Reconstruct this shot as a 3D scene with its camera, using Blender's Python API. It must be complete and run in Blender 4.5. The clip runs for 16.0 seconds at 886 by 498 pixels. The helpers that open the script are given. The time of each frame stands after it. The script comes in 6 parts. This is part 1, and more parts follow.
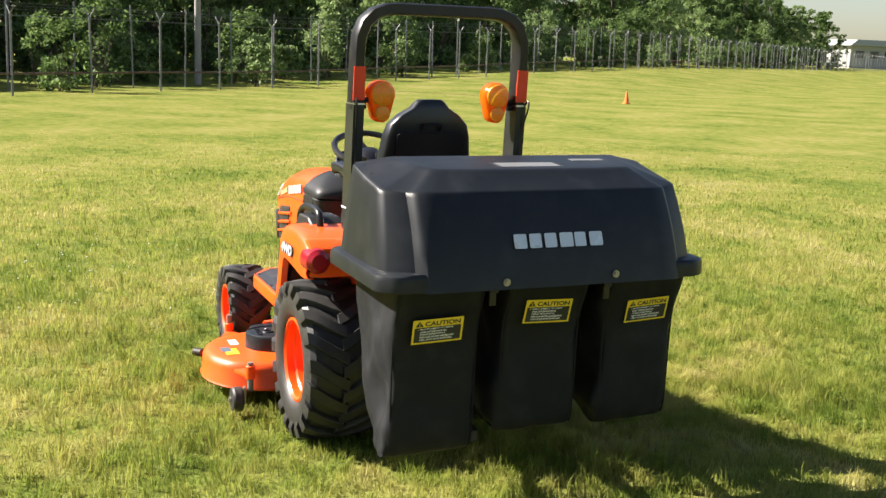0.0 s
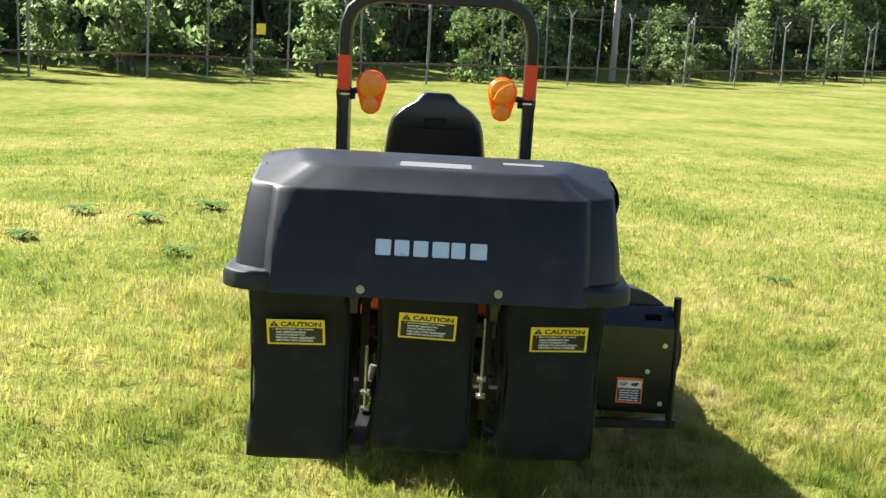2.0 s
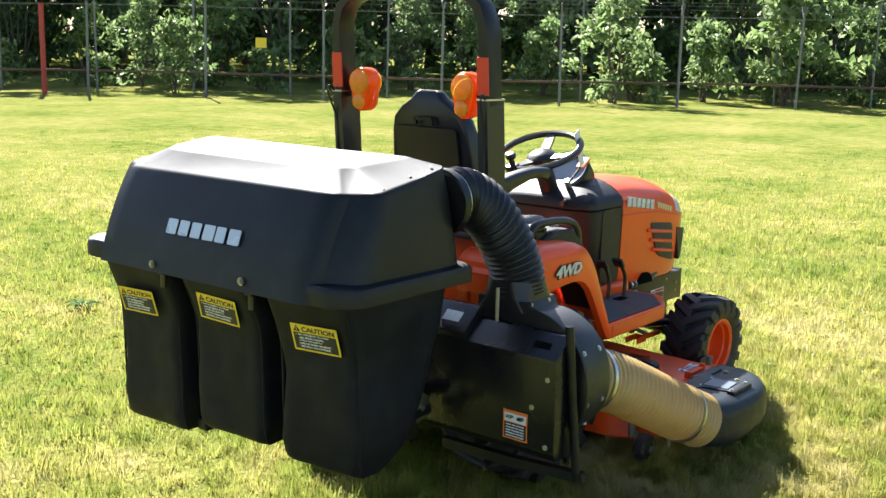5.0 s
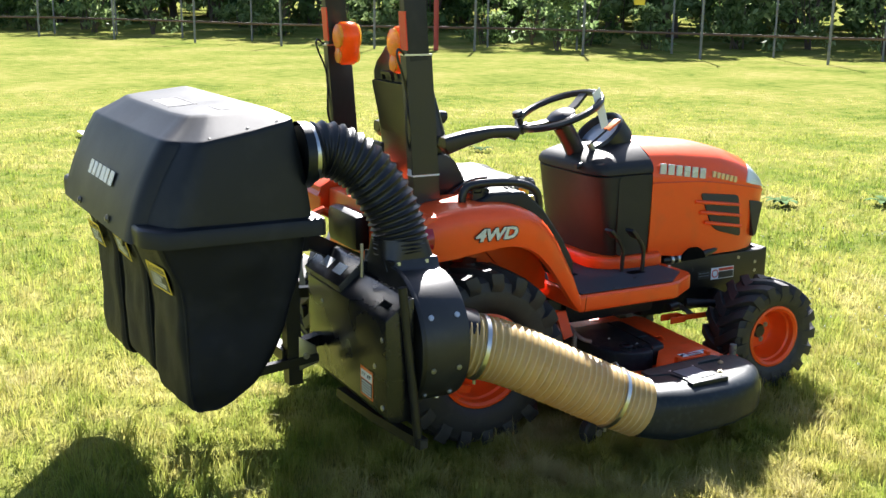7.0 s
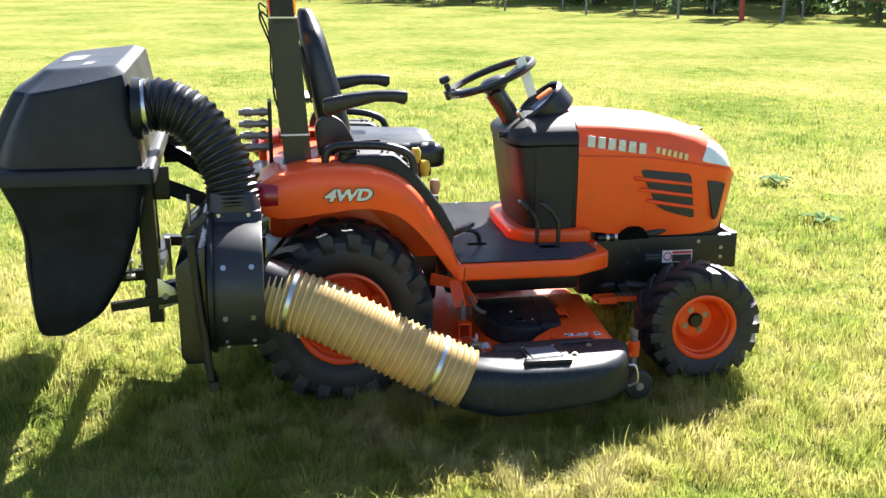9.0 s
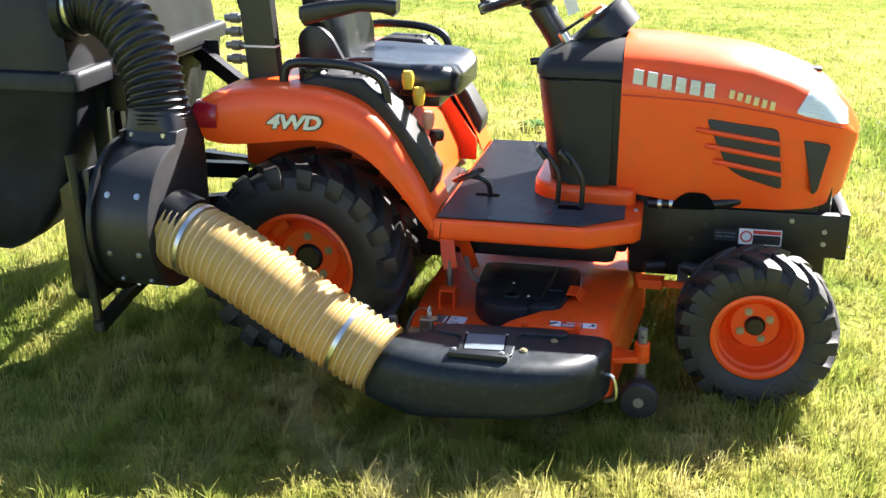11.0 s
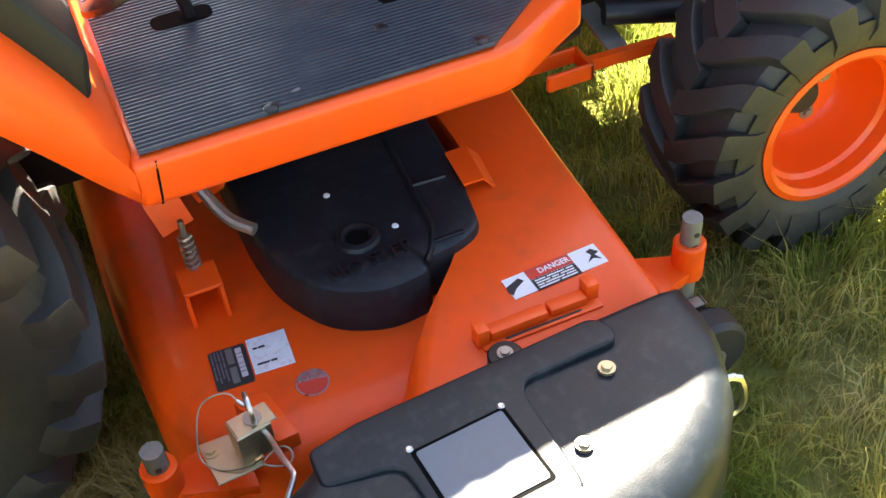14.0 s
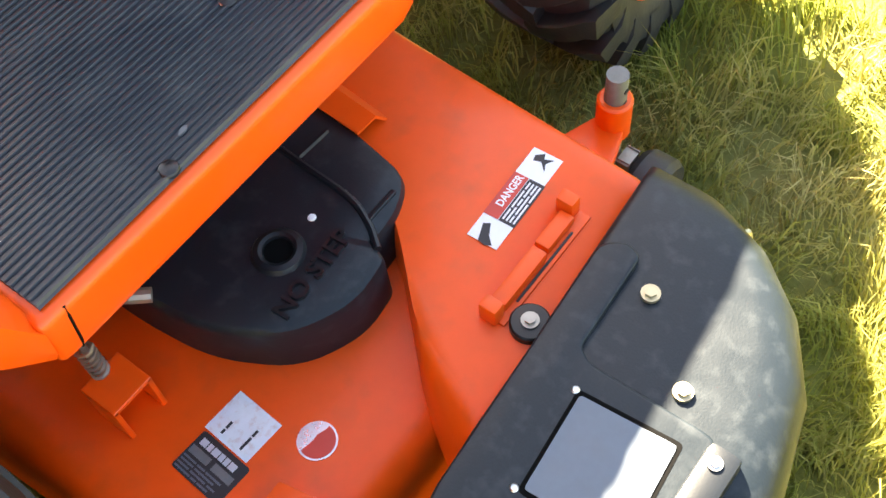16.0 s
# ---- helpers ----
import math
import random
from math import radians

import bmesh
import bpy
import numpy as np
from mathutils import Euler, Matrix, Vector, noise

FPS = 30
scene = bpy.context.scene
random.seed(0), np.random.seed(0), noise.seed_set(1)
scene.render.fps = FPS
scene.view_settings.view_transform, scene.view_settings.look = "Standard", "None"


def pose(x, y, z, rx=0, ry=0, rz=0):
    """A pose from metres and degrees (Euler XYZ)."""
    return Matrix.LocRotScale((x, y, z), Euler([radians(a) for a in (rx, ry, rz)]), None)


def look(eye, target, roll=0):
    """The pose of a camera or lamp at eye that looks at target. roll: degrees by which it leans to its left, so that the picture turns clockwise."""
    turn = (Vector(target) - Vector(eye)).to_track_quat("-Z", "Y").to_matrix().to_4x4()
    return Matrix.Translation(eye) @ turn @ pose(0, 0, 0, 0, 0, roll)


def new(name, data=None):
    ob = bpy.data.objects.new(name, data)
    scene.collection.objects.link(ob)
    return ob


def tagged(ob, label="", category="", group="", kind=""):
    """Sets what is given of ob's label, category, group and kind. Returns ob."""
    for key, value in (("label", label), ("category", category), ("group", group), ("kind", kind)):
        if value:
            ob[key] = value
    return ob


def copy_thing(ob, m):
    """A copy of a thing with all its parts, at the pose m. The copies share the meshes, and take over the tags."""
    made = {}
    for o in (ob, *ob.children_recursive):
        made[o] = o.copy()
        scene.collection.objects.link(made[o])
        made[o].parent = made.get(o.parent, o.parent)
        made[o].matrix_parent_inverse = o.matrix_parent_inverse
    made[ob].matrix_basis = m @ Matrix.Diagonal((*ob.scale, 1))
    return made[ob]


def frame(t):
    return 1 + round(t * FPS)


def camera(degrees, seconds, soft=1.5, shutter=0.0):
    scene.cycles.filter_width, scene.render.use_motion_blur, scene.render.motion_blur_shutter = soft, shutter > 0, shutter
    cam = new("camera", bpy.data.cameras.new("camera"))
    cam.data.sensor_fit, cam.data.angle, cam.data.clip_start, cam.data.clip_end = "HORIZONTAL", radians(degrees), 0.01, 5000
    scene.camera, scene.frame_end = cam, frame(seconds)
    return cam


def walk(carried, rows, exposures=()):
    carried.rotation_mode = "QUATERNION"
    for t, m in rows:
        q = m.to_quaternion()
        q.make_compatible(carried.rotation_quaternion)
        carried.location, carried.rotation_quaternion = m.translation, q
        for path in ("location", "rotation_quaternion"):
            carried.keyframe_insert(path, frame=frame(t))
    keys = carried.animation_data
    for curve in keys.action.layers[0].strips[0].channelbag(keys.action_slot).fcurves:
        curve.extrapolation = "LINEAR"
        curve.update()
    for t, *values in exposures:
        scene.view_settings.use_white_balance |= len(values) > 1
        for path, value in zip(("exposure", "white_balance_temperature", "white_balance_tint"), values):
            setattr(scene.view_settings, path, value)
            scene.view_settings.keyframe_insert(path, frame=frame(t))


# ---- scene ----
cam = camera(44.1, 16.0)

PATH = [
    (0, (-4.34, 1.674, 1.627), (-2.521, 0.922, 1.274), 1.9),
    (0.5, (-4.41, 1.246, 1.649), (-2.527, 0.683, 1.279), 2.1),
    (1, (-4.458, 0.816, 1.636), (-2.529, 0.436, 1.27), 2.3),
    (1.5, (-4.488, 0.355, 1.662), (-2.532, 0.174, 1.286), 2.4),
    (2, (-4.397, -0.109, 1.674), (-2.435, -0.085, 1.283), 3.2),
    (2.5, (-4.312, -0.574, 1.662), (-2.364, -0.341, 1.274), 3.0),
    (3, (-4.176, -1.053, 1.701), (-2.271, -0.601, 1.297), 2.9),
    (3.5, (-4.005, -1.495, 1.713), (-2.165, -0.828, 1.302), 2.6),
    (4, (-3.771, -1.927, 1.663), (-2.019, -1.05, 1.264), 2.4),
    (4.2, (-3.69, -2.102, 1.657), (-1.98, -1.141, 1.267), 2.2),
    (6.3, (-2.435, -3.352, 1.572), (-1.255, -1.787, 1.158), 0.2),
    (6.5, (-2.298, -3.467, 1.583), (-1.186, -1.86, 1.16), 0.2),
    (7, (-1.896, -3.764, 1.639), (-0.979, -2.048, 1.177), 0.6),
    (7.5, (-1.482, -3.98, 1.603), (-0.721, -2.188, 1.146), -0.1),
    (8, (-1.095, -4.158, 1.63), (-0.473, -2.319, 1.149), 0.1),
    (8.5, (-0.688, -4.299, 1.64), (-0.214, -2.421, 1.14), 0.2),
    (9, (-0.274, -4.375, 1.634), (0.044, -2.47, 1.116), 0.2),
    (9.2, (-0.133, -4.348, 1.601), (0.134, -2.434, 1.083), 0.2),
    (11.3, (1.179, -3.432, 1.527), (0.691, -1.62, 0.836), 0.0),
    (11.5, (1.158, -3.31, 1.521), (0.64, -1.514, 0.81), 0.0),
    (12, (1.068, -2.812, 1.433), (0.584, -1.033, 0.659), -0.3),
    (12.5, (0.966, -2.413, 1.331), (0.609, -0.631, 0.495), -2.2),
    (13, (0.756, -2.052, 1.325), (0.651, -0.342, 0.292), -3.5),
    (13.5, (0.505, -1.754, 1.292), (0.763, -0.189, 0.073), -3.6),
    (14, (0.416, -1.519, 1.257), (0.908, -0.16, -0.126), -5.5),
    (14.5, (0.393, -1.332, 1.263), (1.03, -0.192, -0.252), -7.2),
    (15, (0.361, -1.135, 1.263), (1.153, -0.234, -0.337), -4.0),
    (15.5, (0.338, -1.069, 1.25), (1.155, -0.289, -0.4), -4.4),
    (16, (0.337, -1.042, 1.258), (1.1, -0.327, -0.447), -7.1),
]
EXPOSURES = [(0.0, 1.8, 6700, 12), (1.5, 2.1, 6400, 10), (3.5, 2.32, 6150, 10), (7.0, 2.35, 6150, 13), (9.0, 2.55, 6150, 13), (11.5, 2.85, 6300, 13), (12.5, 3.1, 6300, 13), (13.5, 3.62, 6800, 13), (14.5, 4.25, 8100, 12), (16.0, 4.4, 8400, 11)]
walk(cam, [(t, look(e, g, r)) for t, e, g, r in PATH], EXPOSURES)

# ---- sky and sun ----
SUN_TO = Vector((0.68, 1.05, 1.0)).normalized()
world = bpy.data.worlds.new("sky")
scene.world = world
world.use_nodes = True
sky = world.node_tree.nodes.new("ShaderNodeTexSky")
sky.sky_type, sky.sun_disc = "NISHITA", False
sky.sun_elevation = math.asin(SUN_TO.z)
sky.sun_rotation = math.atan2(SUN_TO.x, SUN_TO.y)
world.node_tree.links.new(sky.outputs[0], world.node_tree.nodes["Background"].inputs[0])
world.node_tree.nodes["Background"].inputs[1].default_value = 0.042
sun = new("sun", bpy.data.lights.new("sun", "SUN"))
sun.data.energy, sun.data.angle, sun.data.color = 4.9, radians(0.53), (1.0, 0.95, 0.86)
sun.matrix_world = look((0, 0, 20), Vector((0, 0, 20)) - SUN_TO)


# ---- materials ----
def mat(name, col, rough=0.5, metal=0.0, var=0.2, scale=6.0, fine=90.0, bump=0.05, coat=0.0, dirt=None, trans=0.0, spec=0.5, soft=0.0):
    """A procedural surface: base colour with broad and fine variation, fine relief, and an optional dusting of dirt."""
    m = bpy.data.materials.new(name)
    m.use_nodes = True
    nt = m.node_tree
    nd, ln = nt.nodes, nt.links
    b = nd["Principled BSDF"]
    tc = nd.new("ShaderNodeTexCoord")

    def noise_node(sc, detail=4.0):
        n = nd.new("ShaderNodeTexNoise")
        n.inputs["Scale"].default_value, n.inputs["Detail"].default_value = sc, detail
        ln.new(tc.outputs["Object"], n.inputs["Vector"])
        return n

    big, small = noise_node(scale), noise_node(fine, 3.0)
    mix = nd.new("ShaderNodeMix")
    mix.data_type = "RGBA"
    mix.inputs["A"].default_value = (*[c * (1 - var) for c in col], 1)
    mix.inputs["B"].default_value = (*[min(1.0, c * (1 + var)) for c in col], 1)
    add = nd.new("ShaderNodeMath")
    add.operation = "MULTIPLY_ADD"
    add.inputs[1].default_value, add.inputs[2].default_value = 0.5, 0.0
    sm = nd.new("ShaderNodeMath")
    sm.operation = "ADD"
    ln.new(big.outputs["Fac"], sm.inputs[0])
    ln.new(small.outputs["Fac"], sm.inputs[1])
    ln.new(sm.outputs[0], add.inputs[0])
    ln.new(add.outputs[0], mix.inputs["Factor"])
    out = mix.outputs["Result"]
    if dirt:
        d = nd.new("ShaderNodeMix")
        d.data_type = "RGBA"
        ramp = nd.new("ShaderNodeValToRGB")
        ramp.color_ramp.elements[0].position, ramp.color_ramp.elements[1].position = 0.52, 0.8
        ramp.color_ramp.elements[1].color = (dirt[3],) * 3 + (1,)
        dn = noise_node(scale * 2.3, 8.0)
        ln.new(dn.outputs["Fac"], ramp.inputs[0])
        ln.new(ramp.outputs[0], d.inputs["Factor"])
        ln.new(out, d.inputs["A"])
        d.inputs["B"].default_value = (*dirt[:3], 1)
        out = d.outputs["Result"]
    ln.new(out, b.inputs["Base Color"])
    rr = nd.new("ShaderNodeMapRange")
    rr.inputs["To Min"].default_value, rr.inputs["To Max"].default_value = max(0.03, rough - 0.1), min(1.0, rough + 0.12)
    ln.new(big.outputs["Fac"], rr.inputs["Value"])
    ln.new(rr.outputs["Result"], b.inputs["Roughness"])
    b.inputs["Metallic"].default_value = metal
    b.inputs["Coat Weight"].default_value = coat
    b.inputs["Coat Roughness"].default_value = 0.12
    b.inputs["Specular IOR Level"].default_value = spec
    b.inputs["Transmission Weight"].default_value = trans
    if bump:
        bn = nd.new("ShaderNodeBump")
        bn.inputs["Strength"].default_value, bn.inputs["Distance"].default_value = bump, 0.004
        ln.new(small.outputs["Fac"], bn.inputs["Height"])
        ln.new(bn.outputs["Normal"], b.inputs["Normal"])
    if soft:
        t = nd.new("ShaderNodeBsdfTranslucent")
        ln.new(out, t.inputs["Color"])
        ms = nd.new("ShaderNodeMixShader")
        ms.inputs[0].default_value = soft
        ln.new(b.outputs[0], ms.inputs[1])
        ln.new(t.outputs[0], ms.inputs[2])
        ln.new(ms.outputs[0], nd["Material Output"].inputs["Surface"])
    return m


def leafy(name, cols, soft=0.45, patch=0.35, rough=0.5, weights=(1.0, 0.46, 0.7), scale=0.625):
    """Blades or leaves: colour differs from one to the next and by broad patches; light passes through."""
    m = bpy.data.materials.new(name)
    m.use_nodes = True
    nd, ln = m.node_tree.nodes, m.node_tree.links
    b = nd["Principled BSDF"]
    geo, tc = nd.new("ShaderNodeNewGeometry"), nd.new("ShaderNodeTexCoord")
    n1 = nd.new("ShaderNodeTexNoise")
    n1.inputs["Scale"].default_value, n1.inputs["Detail"].default_value = patch, 6.0
    ln.new(tc.outputs["Object"], n1.inputs["Vector"])
    n2 = nd.new("ShaderNodeTexNoise")
    n2.inputs["Scale"].default_value, n2.inputs["Detail"].default_value = patch * 9, 4.0
    ln.new(tc.outputs["Object"], n2.inputs["Vector"])
    s1 = nd.new("ShaderNodeMath")
    s1.operation = "MULTIPLY_ADD"
    ln.new(geo.outputs["Random Per Island"], s1.inputs[0])
    s1.inputs[1].default_value = weights[1]
    s0 = nd.new("ShaderNodeMath")
    s0.operation = "MULTIPLY"
    ln.new(n1.outputs["Fac"], s0.inputs[0])
    s0.inputs[1].default_value = weights[0]
    ln.new(s0.outputs[0], s1.inputs[2])
    s2 = nd.new("ShaderNodeMath")
    s2.operation = "MULTIPLY_ADD"
    ln.new(n2.outputs["Fac"], s2.inputs[0])
    s2.inputs[1].default_value = weights[2]
    ln.new(s1.outputs[0], s2.inputs[2])
    ramp = nd.new("ShaderNodeValToRGB")
    el = ramp.color_ramp.elements
    el.remove(el[1])
    el[0].position, el[0].color = cols[0][0], (*cols[0][1], 1)
    for p, c in cols[1:]:
        el.new(p).color = (*c, 1)
    s3 = nd.new("ShaderNodeMath")
    s3.operation = "MULTIPLY"
    ln.new(s2.outputs[0], s3.inputs[0])
    s3.inputs[1].default_value = scale
    ln.new(s3.outputs[0], ramp.inputs[0])
    ln.new(ramp.outputs[0], b.inputs["Base Color"])
    b.inputs["Roughness"].default_value = rough
    b.inputs["Specular IOR Level"].default_value = 0.12 if soft else 0.0
    t = nd.new("ShaderNodeBsdfTranslucent")
    ln.new(ramp.outputs[0], t.inputs["Color"])
    ms = nd.new("ShaderNodeMixShader")
    ms.inputs[0].default_value = soft
    ln.new(b.outputs[0], ms.inputs[1])
    ln.new(t.outputs[0], ms.inputs[2])
    ln.new(ms.outputs[0], nd["Material Output"].inputs["Surface"])
    return m


GRASS_COLS = [(0.5, (0.095, 0.15, 0.02)), (0.6, (0.19, 0.24, 0.038)), (0.68, (0.29, 0.31, 0.065)), (0.76, (0.385, 0.355, 0.1)), (0.87, (0.5, 0.44, 0.2))]
PATCHY = (2.0, 0.3, 1.6)
ORANGE = mat("orange_paint", (0.86, 0.085, 0.006), 0.36, 0, 0.06, 5, 120, 0.015, 0.2, (0.35, 0.12, 0.05, 0.25), spec=0.4)
DECK_PAINT = mat("worn_orange_paint", (0.86, 0.085, 0.006), 0.42, 0, 0.1, 9, 60, 0.03, 0.1, (0.3, 0.08, 0.03, 0.3), spec=0.35)
RED_TAPE = mat("red_tape", (0.75, 0.05, 0.015), 0.4, 0, 0.05, 20, 100, 0.01)
PLASTIC = mat("moulded_black_plastic", (0.006, 0.0082, 0.0112), 0.38, 0, 0.25, 4, 420, 0.04, 0, (0.056, 0.064, 0.072, 0.16), spec=0.36)
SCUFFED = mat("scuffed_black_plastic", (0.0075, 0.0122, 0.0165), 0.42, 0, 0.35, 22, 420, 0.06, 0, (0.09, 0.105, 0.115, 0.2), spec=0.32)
SATIN = mat("satin_black_plastic", (0.01, 0.01, 0.012), 0.32, 0, 0.25, 6, 180, 0.05)
BLACK_STEEL = mat("black_painted_steel", (0.007, 0.007, 0.008), 0.4, 0, 0.3, 8, 120, 0.03, 0.04, (0.06, 0.05, 0.04, 0.2), spec=0.4)
DRUM_STEEL = mat("satin_black_steel", (0.02, 0.02, 0.022), 0.42, 0, 0.2, 8, 150, 0.05, 0, (0.08, 0.075, 0.06, 0.25))
DASH_PLASTIC = mat("grained_black_plastic", (0.011, 0.0112, 0.012), 0.5, 0, 0.25, 6, 300, 0.1, 0, (0.05, 0.045, 0.04, 0.2), spec=0.4)
LID_PLASTIC = mat("dusty_black_plastic", (0.007, 0.0086, 0.0112), 0.44, 0, 0.3, 4, 420, 0.05, 0, (0.06, 0.066, 0.072, 0.2), spec=0.34)
GREEN_BLACK = mat("charcoal_painted_steel", (0.011, 0.012, 0.012), 0.42, 0, 0.25, 8, 120, 0.03, 0.2)
FABRIC = mat("black_bag_fabric", (0.007, 0.0078, 0.0105), 0.6, 0, 0.35, 5, 420, 0.3, 0, (0.05, 0.052, 0.056, 0.25), spec=0.25)
VINYL = mat("black_seat_vinyl", (0.01, 0.012, 0.016), 0.3, 0, 0.2, 8, 200, 0.08)
RUBBER = mat("tyre_rubber", (0.019, 0.0185, 0.018), 0.55, 0, 0.35, 10, 150, 0.15, 0, (0.085, 0.074, 0.055, 0.24))
MAT_RUBBER = mat("ribbed_rubber", (0.023, 0.027, 0.035), 0.36, 0, 0.3, 7, 150, 0.1, 0, (0.15, 0.15, 0.14, 0.24))
HOSE_BLACK = mat("black_hose", (0.01, 0.011, 0.013), 0.38, 0, 0.25, 8, 150, 0.06)
HOSE_TAN = mat("amber_hose", (0.62, 0.43, 0.16), 0.28, 0, 0.15, 7, 80, 0.03, 0.2, (0.35, 0.24, 0.1, 0.4), soft=0.35)
HOSE_WIRE = mat("pale_hose_rib", (0.75, 0.6, 0.33), 0.25, 0, 0.1, 9, 80, 0.02, 0.2, soft=0.3)
YELLOW_ZINC = mat("yellow_zinc", (0.5, 0.42, 0.27), 0.4, 0.9, 0.2, 20, 120, 0.05)
PIN_STEEL = mat("weathered_pin_steel", (0.2, 0.2, 0.18), 0.6, 0.5, 0.35, 30, 120, 0.1)
STEEL = mat("zinc_steel", (0.6, 0.6, 0.58), 0.3, 1.0, 0.15, 20, 120, 0.05)
DULL_STEEL = mat("dull_steel", (0.36, 0.34, 0.3), 0.48, 0.9, 0.3, 14, 90, 0.1, 0, (0.25, 0.14, 0.07, 0.4))
SILVER = mat("silver_badge", (0.56, 0.6, 0.66), 0.28, 0.25, 0.1, 12, 90, 0.02)
GOLD = mat("pale_gold_badge", (0.7, 0.55, 0.3), 0.35, 0.3, 0.1, 12, 90, 0.02)
WHITE = mat("white_sticker", (0.78, 0.79, 0.8), 0.4, 0, 0.06, 30, 120, 0.01)
WORN_WHITE = mat("worn_white_sticker", (0.7, 0.74, 0.78), 0.45, 0, 0.15, 60, 160, 0.03, 0, (0.5, 0.2, 0.1, 0.5))
GREY_PATCH = mat("grey_label", (0.1, 0.125, 0.155), 0.4, 0, 0.12, 14, 150, 0.03, 0, (0.1, 0.11, 0.12, 0.4))
YELLOW = mat("yellow_sticker", (0.8, 0.58, 0.03), 0.45, 0, 0.08, 20, 120, 0.02)
YELLOW_KNOB = mat("yellow_knob", (0.72, 0.46, 0.04), 0.4, 0, 0.08, 20, 120, 0.02)
PINK_KNOB = mat("faded_orange_knob", (0.7, 0.3, 0.18), 0.4, 0, 0.08, 20, 120, 0.02)
# black of printed marks, also painted as shade in bores, gaps and grooves
INK_AND_SHADE = mat("black_print_and_hole_shade", (0.02, 0.02, 0.022), 0.5, 0, 0.1, 20, 90, 0)
RED_INK = mat("red_print", (0.6, 0.05, 0.03), 0.45, 0, 0.1, 20, 90, 0)
ORANGE_INK = mat("orange_print", (0.85, 0.2, 0.04), 0.45, 0, 0.1, 20, 90, 0)
AMBER = mat("amber_lens", (1.0, 0.5, 0.03), 0.08, 0, 0.4, 45, 110, 0.9, 0.8, soft=0.5)
AMBER_BODY = mat("dark_amber_plastic", (0.85, 0.2, 0.008), 0.14, 0, 0.25, 30, 90, 0.15, 0.5, soft=0.5)
RED_LENS = mat("red_lens", (0.35, 0.012, 0.02), 0.15, 0, 0.1, 30, 60, 0.2, 0.4)
FADED_PRINT = mat("faded_sticker", (0.13, 0.135, 0.14), 0.5, 0, 0.3, 40, 160, 0.03, 0, (0.3, 0.2, 0.17, 0.4))
GLOSS_BLACK = mat("glossy_black_sheet_steel", (0.007, 0.007, 0.009), 0.27, 0, 0.15, 5, 60, 0.004, 0.1, (0.05, 0.045, 0.04, 0.15))
FOIL = mat("silvery_foil_sticker", (0.6, 0.62, 0.68), 0.28, 0.85, 0.3, 60, 200, 0.03)
CLEAR_LENS = mat("headlight_lens", (0.75, 0.8, 0.74), 0.1, 0.2, 0.15, 20, 300, 0.3, 0.5)
GLASS_DIAL = mat("dial_face", (0.28, 0.33, 0.4), 0.12, 0, 0.2, 40, 90, 0, 0.5)
BARK = mat("bark", (0.1, 0.075, 0.055), 0.9, 0, 0.4, 5, 40, 0.6)
LEAF = leafy("leaves", [(0.42, (0.026, 0.052, 0.018)), (0.58, (0.075, 0.13, 0.04)), (0.7, (0.135, 0.2, 0.06)), (0.88, (0.2, 0.275, 0.1))], 0.5, 0.2)
LEAF_PALE = leafy("pale_leaves", [(0.42, (0.06, 0.105, 0.032)), (0.58, (0.15, 0.225, 0.08)), (0.7, (0.24, 0.32, 0.125)), (0.88, (0.34, 0.41, 0.2))], 0.5, 0.2)
BLADES = leafy("grass_blades", GRASS_COLS, 0.5, 0.5, 0.5, PATCHY, 0.346)
WEED = mat("weed_leaf", (0.05, 0.11, 0.022), 0.85, 0, 0.3, 9, 60, 0.1, spec=0.08)
# flat black that paints the shade of openings drawn on, not cut
HOLE_SHADE = mat("painted_hole_shade", (0.004, 0.004, 0.004), 0.9, 0, 0.1, 20, 90, 0, spec=0.05)
CLOVER = mat("white_clover", (0.5, 0.52, 0.4), 0.7, 0, 0.1, 20, 80, 0)
GALV = mat("galvanised_post", (0.19, 0.195, 0.2), 0.5, 0.4, 0.25, 3, 40, 0.1, 0, (0.2, 0.11, 0.06, 0.4))
RUST = mat("rusty_pipe", (0.12, 0.075, 0.05), 0.75, 0.1, 0.4, 3, 40, 0.2)
POLE_WOOD = mat("weathered_pole_wood", (0.3, 0.28, 0.26), 0.85, 0, 0.25, 2, 30, 0.3)
CONCRETE = mat("pale_render", (0.34, 0.34, 0.33), 0.8, 0, 0.1, 0.3, 4, 0.1)
ROOFING = mat("grey_roofing", (0.3, 0.32, 0.34), 0.6, 0.2, 0.15, 0.3, 4, 0.1)
WINDOW_DARK = mat("dark_glass", (0.03, 0.035, 0.04), 0.1, 0, 0.1, 1, 4, 0)
RED_PAINT = mat("faded_red_paint", (0.4, 0.05, 0.04), 0.5, 0, 0.2, 3, 40, 0.1)


# ---- shape helpers ----
def smooth01(a, b, v):
    t = np.clip((v - a) / (b - a), 0, 1)
    return t * t * (3 - 2 * t)


def part(name, bm, material, parent=None, label="", sharp=32):
    bmesh.ops.recalc_face_normals(bm, faces=bm.faces)
    for f in bm.faces:
        f.smooth = True
    for e in bm.edges:
        if len(e.link_faces) == 2 and e.calc_face_angle(0) > radians(sharp):
            e.smooth = False
    me = bpy.data.meshes.new(name)
    bm.to_mesh(me)
    bm.free()
    me.materials.append(material)
    ob = new(name, me)
    if parent:
        ob.parent = parent
        ob.matrix_parent_inverse = Matrix.Translation(-Vector(parent.get("base", (0, 0, 0))))
    if label:
        ob["label"] = label
    return ob


